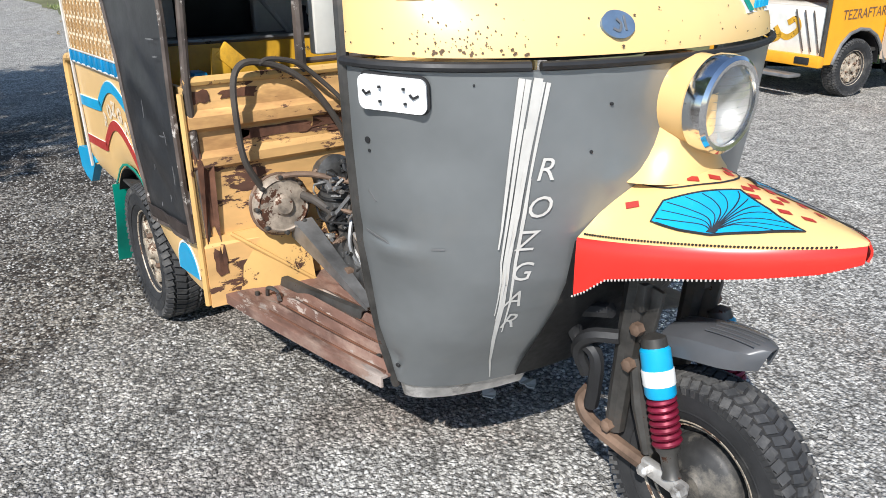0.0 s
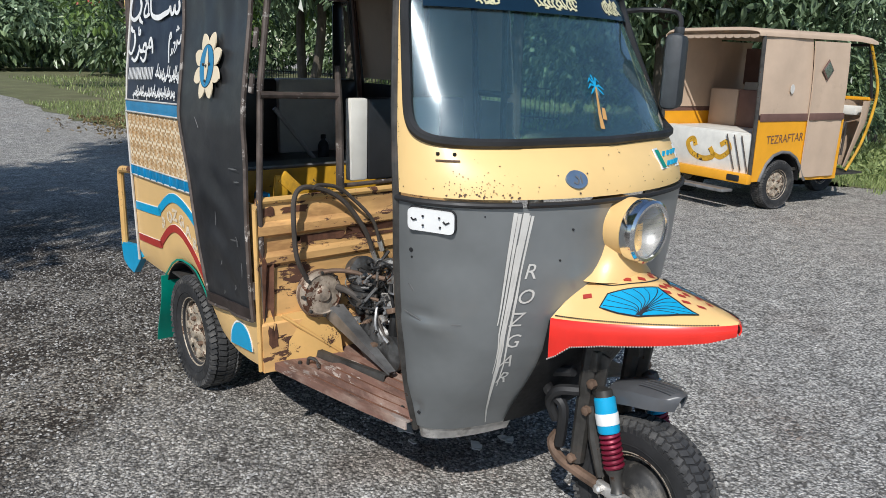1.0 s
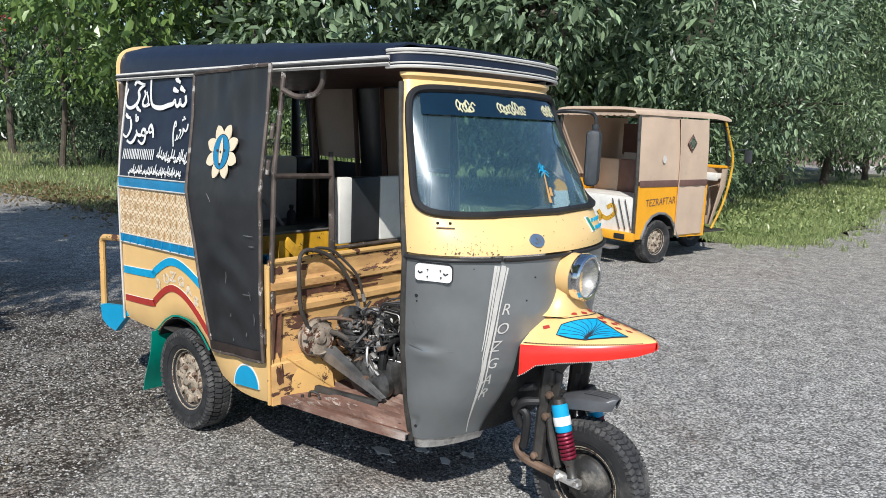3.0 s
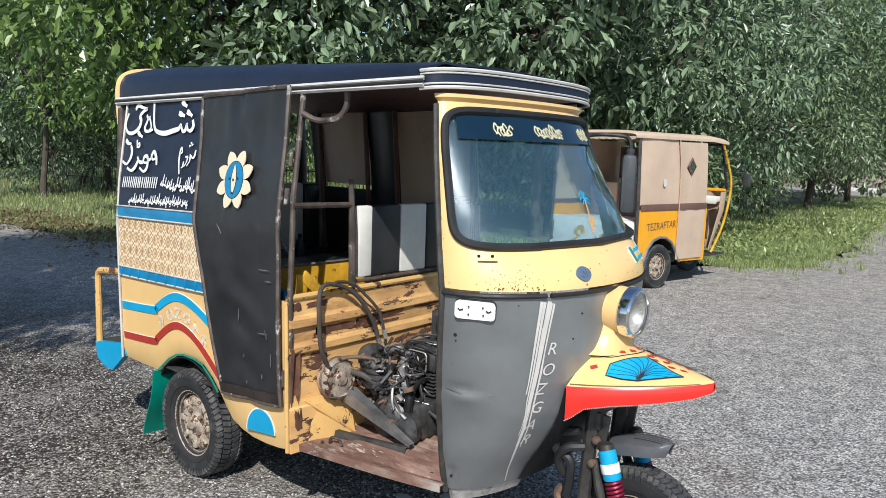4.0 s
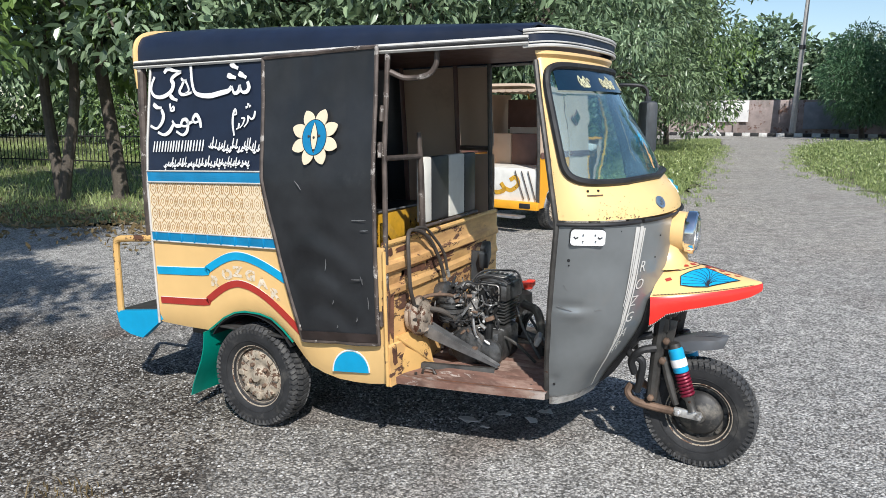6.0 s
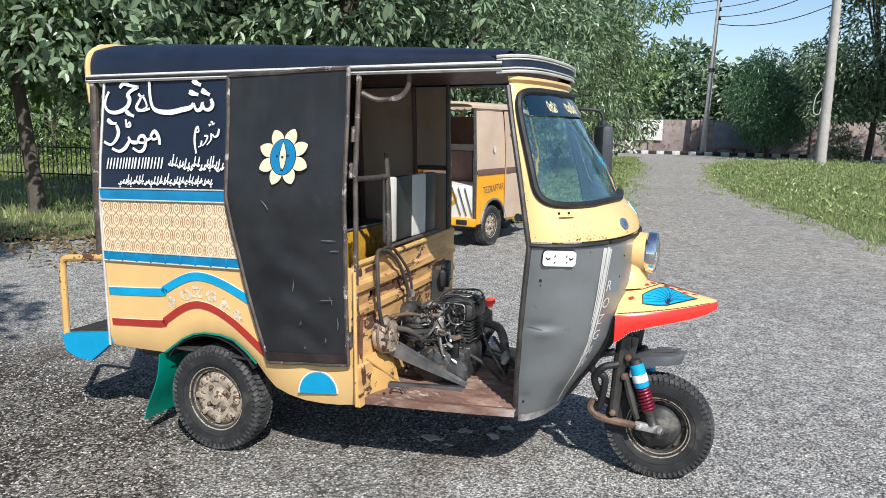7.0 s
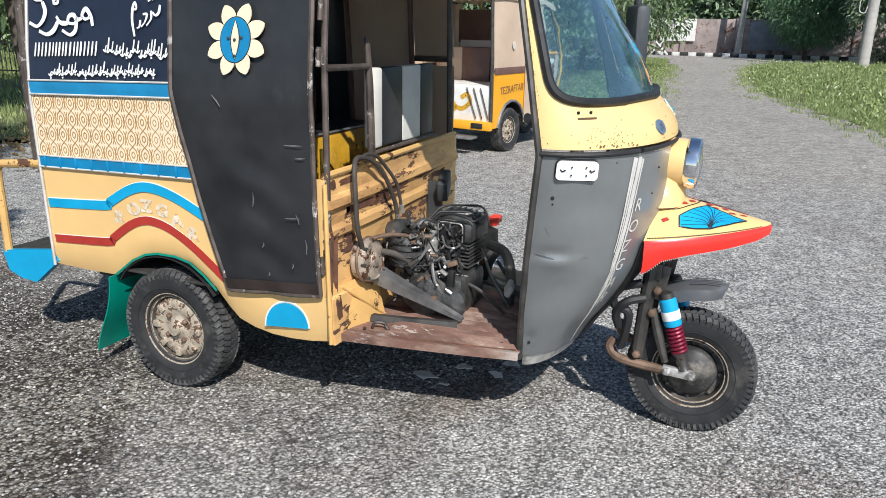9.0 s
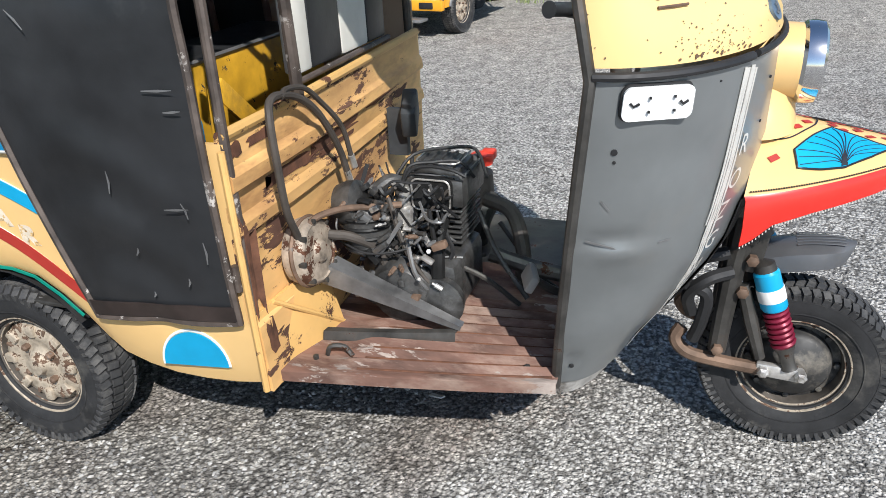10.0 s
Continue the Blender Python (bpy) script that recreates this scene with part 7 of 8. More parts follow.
plate(bm, [(0.62 + 0.09 * math.cos(t), 1.33 + 0.105 * math.sin(t)) for t in (0, math.pi / 2, math.pi, 1.5 * math.pi)], 0.006, lambda u, v, d: Vector((0.60 - d, u, v)))
zpart("diamond_mirror", bm, "chrome", "diamond-shaped mirror")
bm = box(bmesh.new(), (0.62, W2 / 2, 1.40), (0.012, W2 - 0.12, 0.40))
zpart("partition", bm, "brown_vinyl", "brown partition")
# rear panel with painted scroll, bumper, tail lamps, step
bm = box(bmesh.new(), (-0.535, W2 / 2, 0.56), (0.02, W2 - 0.05, 0.38), bevel=0.004)
box(bm, (-0.46, W2 / 2, 0.75), (0.16, W2 - 0.05, 0.03), bevel=0.006)
rp2 = zpart("tail_board", bm, "seat_white", "cream tail board with an amber scroll")
for pts, w in (([(0.55, 0.58), (0.50, 0.50), (0.62, 0.46), (0.78, 0.50), (0.85, 0.60), (0.78, 0.65), (0.74, 0.58)], 0.055), ([(0.50, 0.52), (0.40, 0.50), (0.30, 0.58), (0.34, 0.66), (0.42, 0.62)], 0.05)):
    bm = bmesh.new()
    ribbon(bm, stroke2(pts, 5), w, 0.002, lambda u, v, d: Vector((-0.5465 - d, u, v)))
    zpart("painted_scroll", bm, "yellow_spot", "amber painted scroll", rp2)
for k in range(3):
    bm = bmesh.new()
    tube(bm, [(-0.56, 0.05 + 0.08 * k, 0.40), (-0.56, 0.16 + 0.09 * k, 0.74)], 0.006, 6)
    zpart("tail_rod", bm, "brown_pipe", "brown slanting rod")
bm = box(bmesh.new(), (-0.57, W2 / 2, 0.325), (0.07, W2, 0.10), bevel=0.012)
zpart("bumper", bm, "amber", "amber rear bumper")
for y in (0.17, W2 - 0.17):
    bm = box(bmesh.new(), (-0.605, y, 0.325), (0.02, 0.15, 0.06), bevel=0.008)
    zpart("tail_lamp", bm, "black_rubber", "dark tail lamp")
bm = box(bmesh.new(), (-0.68, W2 / 2, 0.20), (0.16, 0.95, 0.03), bevel=0.008)
zpart("rear_step", bm, "rail_steel", "grey rear step")
# front shell, dash and screen frame
bm = bmesh.new()
loft(bm, [[Vector((1.12 + 0.0 * z + d * math.cos(radians(a)) ** 0.7, W2 / 2 + (0.40 + 0.19 * min(1, z / 0.9)) * math.sin(radians(a)), z)) for a in (-89, -80, -60, -40, -20, 0, 20, 40, 60, 80, 89)] for z, d in ((0.36, 0.2), (0.6, 0.32), (0.85, 0.42), (1.08, 0.45))])
thicken(bm, -0.01, ref=(1.0, 0.63, 0.7))
zpart("front_shell", bm, "beige", "pale front shell")
bm = box(bmesh.new(), (1.36, W2 / 2, 1.10), (0.10, 1.05, 0.035), bevel=0.01)
zpart("dash_rail", bm, "amber", "amber dash rail")
bm = box(bmesh.new(), (1.28, W2 / 2, 0.97), (0.16, 0.95, 0.10), bevel=0.02)
zpart("dashboard", bm, "seat_white", "pale dashboard")
bm = box(bmesh.new(), (0.98, 0.45, 0.50), (0.26, 0.36, 0.26), bevel=0.05)
for k in range(6):
    tube(bm, curve([(0.85 + 0.05 * k, 0.25, 0.5), (0.9 + 0.05 * k, 0.2 + 0.02 * k, 0.66), (1.0 + 0.03 * k, 0.3, 0.72)], 4), 0.014, 6)
zpart("engine", bm, "black_iron", "dark engine with hoses")
bm = bmesh.new()
tube(bm, curve([(0.86, 0.06, 0.42), (0.84, 0.05, 0.7), (0.90, 0.06, 0.86), (0.98, 0.10, 0.70), (1.0, 0.12, 0.5)], 5), 0.014, 7)
zpart("hose", bm, "grey_hose", "looped hose")
bm = bmesh.new()
tube(bm, [(1.36, 0.1, 1.11), (1.22, 0.12, 1.66), (1.22, W2 - 0.12, 1.66), (1.36, W2 - 0.1, 1.11)], 0.018, 8)
zpart("screen_frame", bm, "black_rubber", "black windscreen frame")
bm = box(bmesh.new(), (1.37, -0.15, 1.24), (0.03, 0.10, 0.16), bevel=0.015)
tube(bm, [(1.32, -0.02, 1.32), (1.37, -0.13, 1.33)], 0.007, 6)
zpart("side_mirror", bm, "dash", "black side mirror")


# ---- trees ----
def leaf_material(name, dark, light, trans=0.25):
    m = bpy.data.materials.new(name)
    m.use_nodes = True
    n, l = m.node_tree.nodes, m.node_tree.links
    b = n["Principled BSDF"]
    b.inputs["Roughness"].default_value = 0.34
    g = n.new("ShaderNodeNewGeometry")
    mx = n.new("ShaderNodeMix")
    mx.data_type = "RGBA"
    mx.inputs[6].default_value, mx.inputs[7].default_value = (*dark, 1), (*light, 1)
    l.new(g.outputs["Random Per Island"], mx.inputs[0])
    l.new(mx.outputs[2], b.inputs["Base Color"])
    t = n.new("ShaderNodeBsdfTranslucent")
    hs = n.new("ShaderNodeHueSaturation")
    hs.inputs["Value"].default_value, hs.inputs["Saturation"].default_value = 1.5, 1.0
    l.new(mx.outputs[2], hs.inputs["Color"])
    l.new(hs.outputs["Color"], t.inputs["Color"])
    s = n.new("ShaderNodeMixShader")
    s.inputs[0].default_value = trans
    l.new(b.outputs[0], s.inputs[1])
    l.new(t.outputs[0], s.inputs[2])
    l.new(s.outputs[0], n["Material Output"].inputs["Surface"])
    return m


LEAF = dict(
    broad=leaf_material("broad_leaf", (0.022, 0.046, 0.024), (0.335, 0.450, 0.265)),
    lime=leaf_material("lime_leaf", (0.048, 0.095, 0.028), (0.220, 0.325, 0.090)),
    dull=leaf_material("dull_leaf", (0.022, 0.046, 0.022), (0.280, 0.375, 0.195)),
    fine=leaf_material("fine_leaf", (0.040, 0.098, 0.048), (0.150, 0.270, 0.135), 0.3),
    grass=leaf_material("grass_blade", (0.130, 0.185, 0.060), (0.440, 0.500, 0.215), 0.35),
    dry=leaf_material("dry_leaf", (0.10, 0.07, 0.03), (0.26, 0.19, 0.09), 0.2),
    bloom=leaf_material("red_blossom", (0.45, 0.06, 0.06), (0.7, 0.2, 0.16), 0.3),
)
M["bark"] = mat("rough_bark", (0.11, 0.09, 0.07), 0.9, vary=0.3, scale=8, bump=0.8, bump_scale=18, grain=0.4)


def mesh_of(name, verts, faces, material, parent=None):
    me = bpy.data.meshes.new(name)
    me.from_pydata(verts, [], faces)
    me.materials.append(material)
    ob = new(name, me)
    if parent is not None:
        ob.parent = parent
    return ob


def leaves(rng, clumps, count, length, width=0.36, droop=0.5, shell=0.45):
    """Folded leaves scattered through ellipsoid clumps (x, y, z, rx, ry, rz)."""
    cl = np.array(clumps, float)
    area = (cl[:, 3] * cl[:, 4] * cl[:, 5]) ** (2 / 3)
    pick = rng.choice(len(cl), count, p=area / area.sum())
    d = rng.normal(size=(count, 3))
    d /= np.linalg.norm(d, axis=1)[:, None]
    r = shell + (1.08 - shell) * rng.random(count) ** 0.6
    c = cl[pick]
    p = c[:, :3] + d * r[:, None] * c[:, 3:]
    axis = d * 0.7 + rng.normal(size=(count, 3)) * 0.55
    axis[:, 2] -= droop
    axis /= np.linalg.norm(axis, axis=1)[:, None]
    up = rng.normal(size=(count, 3)) * 0.6 + np.array([0, 0, 1.0])
    sidev = np.cross(axis, up)
    sidev /= np.maximum(1e-6, np.linalg.norm(sidev, axis=1))[:, None]
    nrm = np.cross(sidev, axis)
    L = (length * rng.uniform(0.6, 1.25, count))[:, None]
    w = L * width * rng.uniform(0.8, 1.2, count)[:, None] * 0.5
    fold = w * 0.35
    lo, hi = p + axis * L * 0.28, p + axis * L * 0.68 - nrm * L * 0.03
    v = np.stack([p, lo + sidev * w * 0.9 + nrm * fold, hi + sidev * w * 0.85 + nrm * fold * 0.8, p + axis * L - nrm * L * 0.12, hi - sidev * w * 0.85 + nrm * fold * 0.8, lo - sidev * w * 0.9 + nrm * fold], 1)
    keep = v[:, :, 2].min(1) > 0.02
    v = v[keep]
    n = len(v)
    base = np.arange(n)[:, None] * 6
    f = np.concatenate([base + np.array([0, 1, 2, 3]), base + np.array([0, 3, 4, 5])])
    return v.reshape(-1, 3), f


def tree(x, y, height, radius, low, leaf, count, length, seed, label, trunk_r=0.14, lean=0.1, width=0.36, stems=1, n_clumps=14, group="trees round the yard", category="tree", name="tree", flat=0.75):
    rng = np.random.default_rng(seed)
    t = thing(name, label, category, group, at=pose(x, y, 0))
    clumps = []
    if radius > 2.2 and y < 33:
        n_clumps = 40
    for k in range(n_clumps):
        a = rng.uniform(0, 2 * math.pi)
        f = rng.uniform(0, 1)
        z = low + (height - low) * f
        rad = radius * math.sqrt(max(0.12, 1 - (abs(f - 0.42) / 0.62) ** 2)) * (rng.uniform(0.5, 0.95) if n_clumps > 30 else rng.uniform(0.35, 0.80))
        s = radius * (rng.uniform(0.16, 0.33) if n_clumps > 30 else rng.uniform(0.30, 0.50))
        clumps.append((rad * math.cos(a), rad * math.sin(a), max(z, low + s * 0.4), s, s, s * flat))
    clumps.append((0, 0, (low + height) / 2, radius * 0.62, radius * 0.62, (height - low) * 0.42))
    bm = bmesh.new()
    tops = []
    for q in range(stems):
        a0 = rng.uniform(0, 6.28)
        base = Vector((0.18 * q * math.cos(a0), 0.18 * q * math.sin(a0), -0.05))
        top = Vector((lean * math.cos(a0) * height * 0.4, lean * math.sin(a0) * height * 0.4, low + (height - low) * 0.45))
        mid = (base + top) / 2 + Vector(rng.normal(size=3) * 0.12)
        pts = curve([base, base + Vector((0, 0, 0.25)) + Vector(rng.normal(size=3) * 0.03), mid, top], 5)
        n = len(pts)
        tube(bm, pts, [trunk_r * (1.35 if k == 0 else 1.0) * (1 - 0.6 * k / n) for k in range(n)], 10)
        tops.append((mid, top))
    part("trunk", bm, M["bark"], t, "rough grey-brown trunk")
    for k, cdat in enumerate(clumps[:10]):
        mid, top = tops[k % stems]
        st = mid + (top - mid) * rng.uniform(0.1, 0.9)
        en = Vector(cdat[:3])
        bm = bmesh.new()
        tube(bm, curve([st, (st + en) / 2 + Vector((0, 0, 0.15)) + Vector(rng.normal(size=3) * 0.1), en], 5), [trunk_r * 0.42 * (1 - 0.75 * q / 10) for q in range(11)], 7)
        part("limb", bm, M["bark"], t)
    v, f = leaves(rng, clumps, count, length, width)
    tagged(mesh_of("crown", v.tolist(), f.tolist(), LEAF[leaf], t), "crown of many leaves", kind="stuff")
    return t


tree(-9.0, 4.7, 6.2, 3.0, 2.1, "lime", 9000, 0.20, 1, "leafy tree with broad lime-green leaves over shaded grass", 0.12, 0.18, 0.5, stems=2)
tree(-16.6, 5.0, 5.4, 2.7, 1.9, "lime", 5000, 0.18, 2, "slim young tree with yellow-green leaves", 0.10, 0.12, 0.5)
tree(-8.47, 5.34, 6.4, 3.0, 2.3, "broad", 8000, 0.21, 31, "leafy tree with broad dark green leaves over shaded grass", 0.15, 0.15, 0.5)
tree(-7.0, 7.8, 6.8, 3.0, 1.7, "broad", 9500, 0.22, 3, "dense dark green tree behind the rickshaw", 0.17, 0.1, 0.42)
tree(-4.7, 8.9, 6.8, 2.8, 1.1, "broad", 10500, 0.21, 4, "dense dark green tree behind the rickshaw", 0.16, 0.1, 0.42)
tree(-3.2, 11.0, 6.6, 2.5, 0.6, "broad", 17000, 0.155, 5, "dense dark green tree by the parked rickshaw", 0.15, 0.1, 0.34)
tree(-3.7, 14.6, 7.2, 2.8, 0.3, "dull", 21000, 0.135, 6, "dense tree with leaves down to the grass", 0.15, 0.1, 0.32)
tree(-4.2, 19.0, 7.2, 2.9, 0.4, "dull", 20000, 0.15, 7, "dense tree with leaves down to the grass", 0.15, 0.1, 0.32)
tree(-4.5, 24.0, 7.2, 3.1, 0.4, "dull", 14000, 0.20, 8, "roadside tree with dusty green leaves", 0.15, 0.1, 0.34)
tree(-4.6, 29.0, 7.8, 3.9, 0.9, "lime", 14000, 0.22, 9, "airy roadside tree with pale green leaves", 0.14, 0.14, 0.3)
tree(-7.2, 34.0, 6.0, 2.6, 2.0, "dull", 6000, 0.24, 10, "roadside tree with dusty green leaves", 0.14, 0.1, 0.34)
tree(-6.5, 12.5, 7.0, 3.2, 0.8, "dull", 8000, 0.24, 11, "dense dark tree in the second row", 0.16, 0.1, 0.4)
tree(-7.0, 17.5, 7.6, 3.2, 0.8, "dull", 7000, 0.26, 12, "dense dark tree in the second row", 0.16, 0.1, 0.4)
tree(-19.0, 7.6, 7.2, 3.4, 1.7, "broad", 7000, 0.24, 21, "dark leafy tree by the railing", 0.15, 0.1, 0.42)
tree(-25.0, 6.5, 7.6, 3.6, 1.8, "broad", 7000, 0.26, 22, "dark leafy tree by the railing", 0.15, 0.1, 0.42)
tree(2.6, 42.2, 5.0, 2.7, 1.1, "fine", 17000, 0.24, 14, "round bright green tree before the boundary wall", 0.16, 0.1, 0.22)
tree(7.0, 38.5, 10.5, 3.4, 1.2, "broad", 18000, 0.27, 15, "tall dark tree behind the concrete pole", 0.2, 0.1, 0.36)
tree(10.4, 35.0, 11.0, 3.8, 0.8, "broad", 18000, 0.27, 16, "tall dark tree behind the concrete pole", 0.2, 0.1, 0.36)
tree(-1.4, -5.2, 6.6, 2.4, 3.7, "broad", 13000, 0.18, 17, "leafy tree that shades the gravel", 0.15, 0.05, 0.4)
# added out of view, its high crown only throws shade on the lawn edge
tree(-0.9, -5.7, 11.0, 2.1, 8.4, "broad", 7000, 0.22, 18, "tall leafy tree that shades the lawn edge", 0.16, 0.03, 0.42)
for k, (x, y, h, r, lf) in enumerate(((-17.5, 5.5, 2.6, 1.5, "broad"), (-20.5, 7.5, 3.0, 2.0, "broad"), (-2.3, 9.8, 1.4, 0.7, "dull"), (6.0, 38.5, 1.4, 1.1, "dull"), (9.0, 34.0, 1.5, 1.2, "dull"), (13.5, 13.0, 3.0, 1.9, "lime"), (-18.0, 14.0, 3.0, 1.9, "lime"))):
    tree(x, y, h, r, 0.15, lf, 2600, 0.12, 40 + k, "dense leafy shrub growing from the grass", 0.05, 0.1, 0.36, stems=3, n_clumps=8, group="shrubs", category="shrub", name="shrub")
rng = np.random.default_rng(77)
v, f = leaves(rng, [(-15.2, 2.9, 3.4, 0.7, 0.6, 0.4), (-15.4, 2.8, 2.5, 0.5, 0.4, 0.3)], 40, 0.07, 0.8)
tagged(mesh_of("blossoms", v.tolist(), f.tolist(), LEAF["bloom"]), "small red blossoms on a leafy tree", "blossom", kind="stuff")
# far woods
v, f = leaves(rng, [(-34 + 4.5 * k + rng.uniform(-1, 1), 51 + rng.uniform(-2, 3), 2.4 + rng.uniform(-0.4, 0.6), 3.4, 2.5, 3.3 + rng.uniform(-0.5, 0.9)) for k in range(17)], 85000, 0.46, 0.48)
tagged(mesh_of("far_woods", v.tolist(), f.tolist(), LEAF["broad"]), "line of dark trees beyond the boundary wall", "woods", kind="stuff")
v, f = leaves(rng, [(-46 + 5 * k + rng.uniform(-1, 1), 22 + rng.uniform(-3, 4), 3.0, 4.0, 3.0, 3.6) for k in range(8)] + [(-40, 14, 3, 4, 3, 3.5), (-46, 8, 3, 4, 3, 3.5), (-44, 3, 3, 3, 4, 3.5), (-46, -4, 3, 3, 4, 3.5), (-36, 10, 3, 4, 3, 3.5), (-52, 0, 4, 4, 5, 4.5), (-54, 8, 4, 4, 5, 4.5), (-52, 15, 4, 4, 5, 4.5)], 60000, 0.5, 0.45)
tagged(mesh_of("far_woods", v.tolist(), f.tolist(), LEAF["dull"]), "distant trees beyond the field", "woods", kind="stuff")

# ---- grass ----
GL = [(-60, 2.0), (-13, 1.9), (-10, 2.3), (-7.5, 2.5), (-6, 3.5), (-4.2, 5.2), (-2.6, 7.1), (-1.6, 8.0), (-0.8, 8.0), (-0.2, 8.9), (-0.3, 11), (-0.6, 13.4), (-1.2, 18), (-1.8, 22.7), (-2.6, 30), (-3.6, 37), (-60, 37)]
GR = [(5.4, 5.0), (3.95, 7.6), (2.95, 11.8), (1.75, 16), (1.15, 20), (0.75, 26), (0.55, 32), (1.5, 36.5), (60, 36.5), (60, 4.0)]
M["turf"] = mat("grassy_earth", (0.17, 0.175, 0.080), 0.95, vary=0.3, scale=1.2, dirt=(0.16, 0.13, 0.085), dirt_at=0.55, bump=0.5, bump_scale=30, grain=0.4)


def ragged(poly, rng, step=0.35, amp=0.12):
    out = []
    for (x0, y0), (x1, y1) in zip(poly, poly[1:] + poly[:1]):
        n = max(1, min(40, int(math.hypot(x1 - x0, y1 - y0) / step)))
        for k in range(n):
            out.append((x0 + (x1 - x0) * k / n + rng.normal() * amp, y0 + (y1 - y0) * k / n + rng.normal() * amp))
    return out


def inside(px, py, poly):
    res = np.zeros(len(px), bool)
    for (x0, y0), (x1, y1) in zip(poly, poly[1:] + poly[:1]):
        c = ((y0 > py) != (y1 > py)) & (px < (x1 - x0) * (py - y0) / ((y1 - y0) if y1 != y0 else 1e-9) + x0)
        res ^= c
    return res


def blades(rng, x, y, lo, hi, wide):
    n = len(x)
    a = rng.uniform(0, 2 * math.pi, n)
    h = rng.uniform(lo, hi, n)
    lean = rng.uniform(0.1, 0.8, n) * h
    w = wide * rng.uniform(0.7, 1.4, n)
    b = rng.uniform(0, 2 * math.pi, n)
    dx, dy = np.cos(a) * w, np.sin(a) * w
    z0 = np.zeros(n)
    m = np.stack([x + np.cos(b) * lean * 0.35, y + np.sin(b) * lean * 0.35, h * 0.6], 1)
    v = np.stack([np.stack([x - dx, y - dy, z0], 1), np.stack([x + dx, y + dy, z0], 1), m + np.stack([dx, dy, z0], 1) * 0.7, m - np.stack([dx, dy, z0], 1) * 0.7, np.stack([x + np.cos(b) * lean, y + np.sin(b) * lean, h], 1)], 1)
    base = np.arange(n) * 5
    q = [tuple(r) for r in (base[:, None] + np.array([0, 1, 2, 3])).tolist()]
    t = [tuple(r) for r in (base[:, None] + np.array([3, 2, 4])).tolist()]
    return v.reshape(-1, 3).tolist(), q + t


rng = np.random.default_rng(9)
for poly, name in ((GL, "lawn_west"), (GR, "verge_east")):
    bm = bmesh.new()
    bm.faces.new([bm.verts.new((x, y, 0.006)) for x, y in ragged(poly, rng)])
    bmesh.ops.triangulate(bm, faces=bm.faces)
    tagged(part(name, bm, M["turf"], None, smooth=0), "rough grassy earth beside the gravel road", "lawn", kind="structure")
for poly, boxes_ in ((GL, ((-3.2, 0.4, 7.6, 14, 30000, 0.03, 0.11, 0.005), (-5, -0.5, 13, 37, 24000, 0.04, 0.13, 0.009), (-18, -4, 1.8, 8, 15000, 0.04, 0.13, 0.007), (-34, -8, 4, 20, 9000, 0.08, 0.22, 0.014), (-30, -12, 9.5, 20, 14000, 0.06, 0.18, 0.018))),
                     (GR, ((2.4, 8, 6.5, 18, 32000, 0.03, 0.12, 0.006), (0.4, 12, 15, 37, 30000, 0.04, 0.15, 0.010), (3.0, 12, 20, 37, 5000, 0.12, 0.34, 0.011)))):
    for x0, x1, y0, y1, n, lo, hi, wd in boxes_:
        px, py = rng.uniform(x0, x1, n), rng.uniform(y0, y1, n)
        k = inside(px, py, poly)
        v, f = blades(rng, px[k], py[k], lo, hi, wd)
        tagged(mesh_of("grass", v, f, LEAF["grass"]), "rough green grass blades beside the road", "grass", kind="stuff")
# low weeds in the verges
wx, wy = rng.uniform(-2.6, 10, 760), rng.uniform(8.2, 34, 760)
k = inside(wx, wy, GL) | inside(wx, wy, GR)
v, f = leaves(rng, [(a, b, 0.06, 0.34, 0.34, 0.12 + 0.1 * c) for a, b, c in zip(wx[k], wy[k], rng.random(int(k.sum())))], 30000, 0.085, 0.5, -0.5)
tagged(mesh_of("weeds", v.tolist(), f.tolist(), LEAF["grass"]), "low pale green weeds in the verges", "weed", kind="stuff")
# thin tufts straggling over the gravel shoulders
tx, ty = [], []
for poly in (GL[7:15], GR[:7]):
    for (x0, y0), (x1, y1) in zip(poly, poly[1:]):
        m_ = int(260 * math.hypot(x1 - x0, y1 - y0))
        u_ = rng.random(m_ // 12)
        cx, cy = x0 + (x1 - x0) * u_ + rng.normal(size=len(u_)) * 0.28, y0 + (y1 - y0) * u_ + rng.normal(size=len(u_)) * 0.28
        tx.append((cx[:, None] + rng.normal(size=(len(u_), 12)) * 0.05).ravel())
        ty.append((cy[:, None] + rng.normal(size=(len(u_), 12)) * 0.05).ravel())
v, f = blades(rng, np.concatenate(tx), np.concatenate(ty), 0.02, 0.09, 0.006)
tagged(mesh_of("grass", v, f, LEAF["grass"]), "thin grass tufts straggling over the gravel shoulder", "grass", kind="stuff")
# dry straw caught in the gravel
tx, ty = -0.17 + rng.normal(size=130) * 0.13, -1.53 + rng.normal(size=130) * 0.08
v, f = blades(rng, tx, ty, 0.015, 0.06, 0.0025)
tagged(mesh_of("straw", v, f, LEAF["dry"]), "dry straw and grass caught in the gravel", "straw", kind="stuff")
# fallen leaves and straw along the shaded edge
n = 3600
px = rng.uniform(-13, -3.8, n)
py = 2.6 + 0.16 * (px + 8.0) * (px > -8.0) + rng.normal(size=n) * 0.55
v, f = leaves(rng, [(a, b, 0.05, 0.02, 0.02, 0.02) for a, b in zip(px, py)], n, 0.07, 0.5, 0.0)
tagged(mesh_of("fallen_leaves", v.tolist(), f.tolist(), LEAF["dry"]), "dry fallen leaves along the grass edge", "leaf litter", kind="stuff")

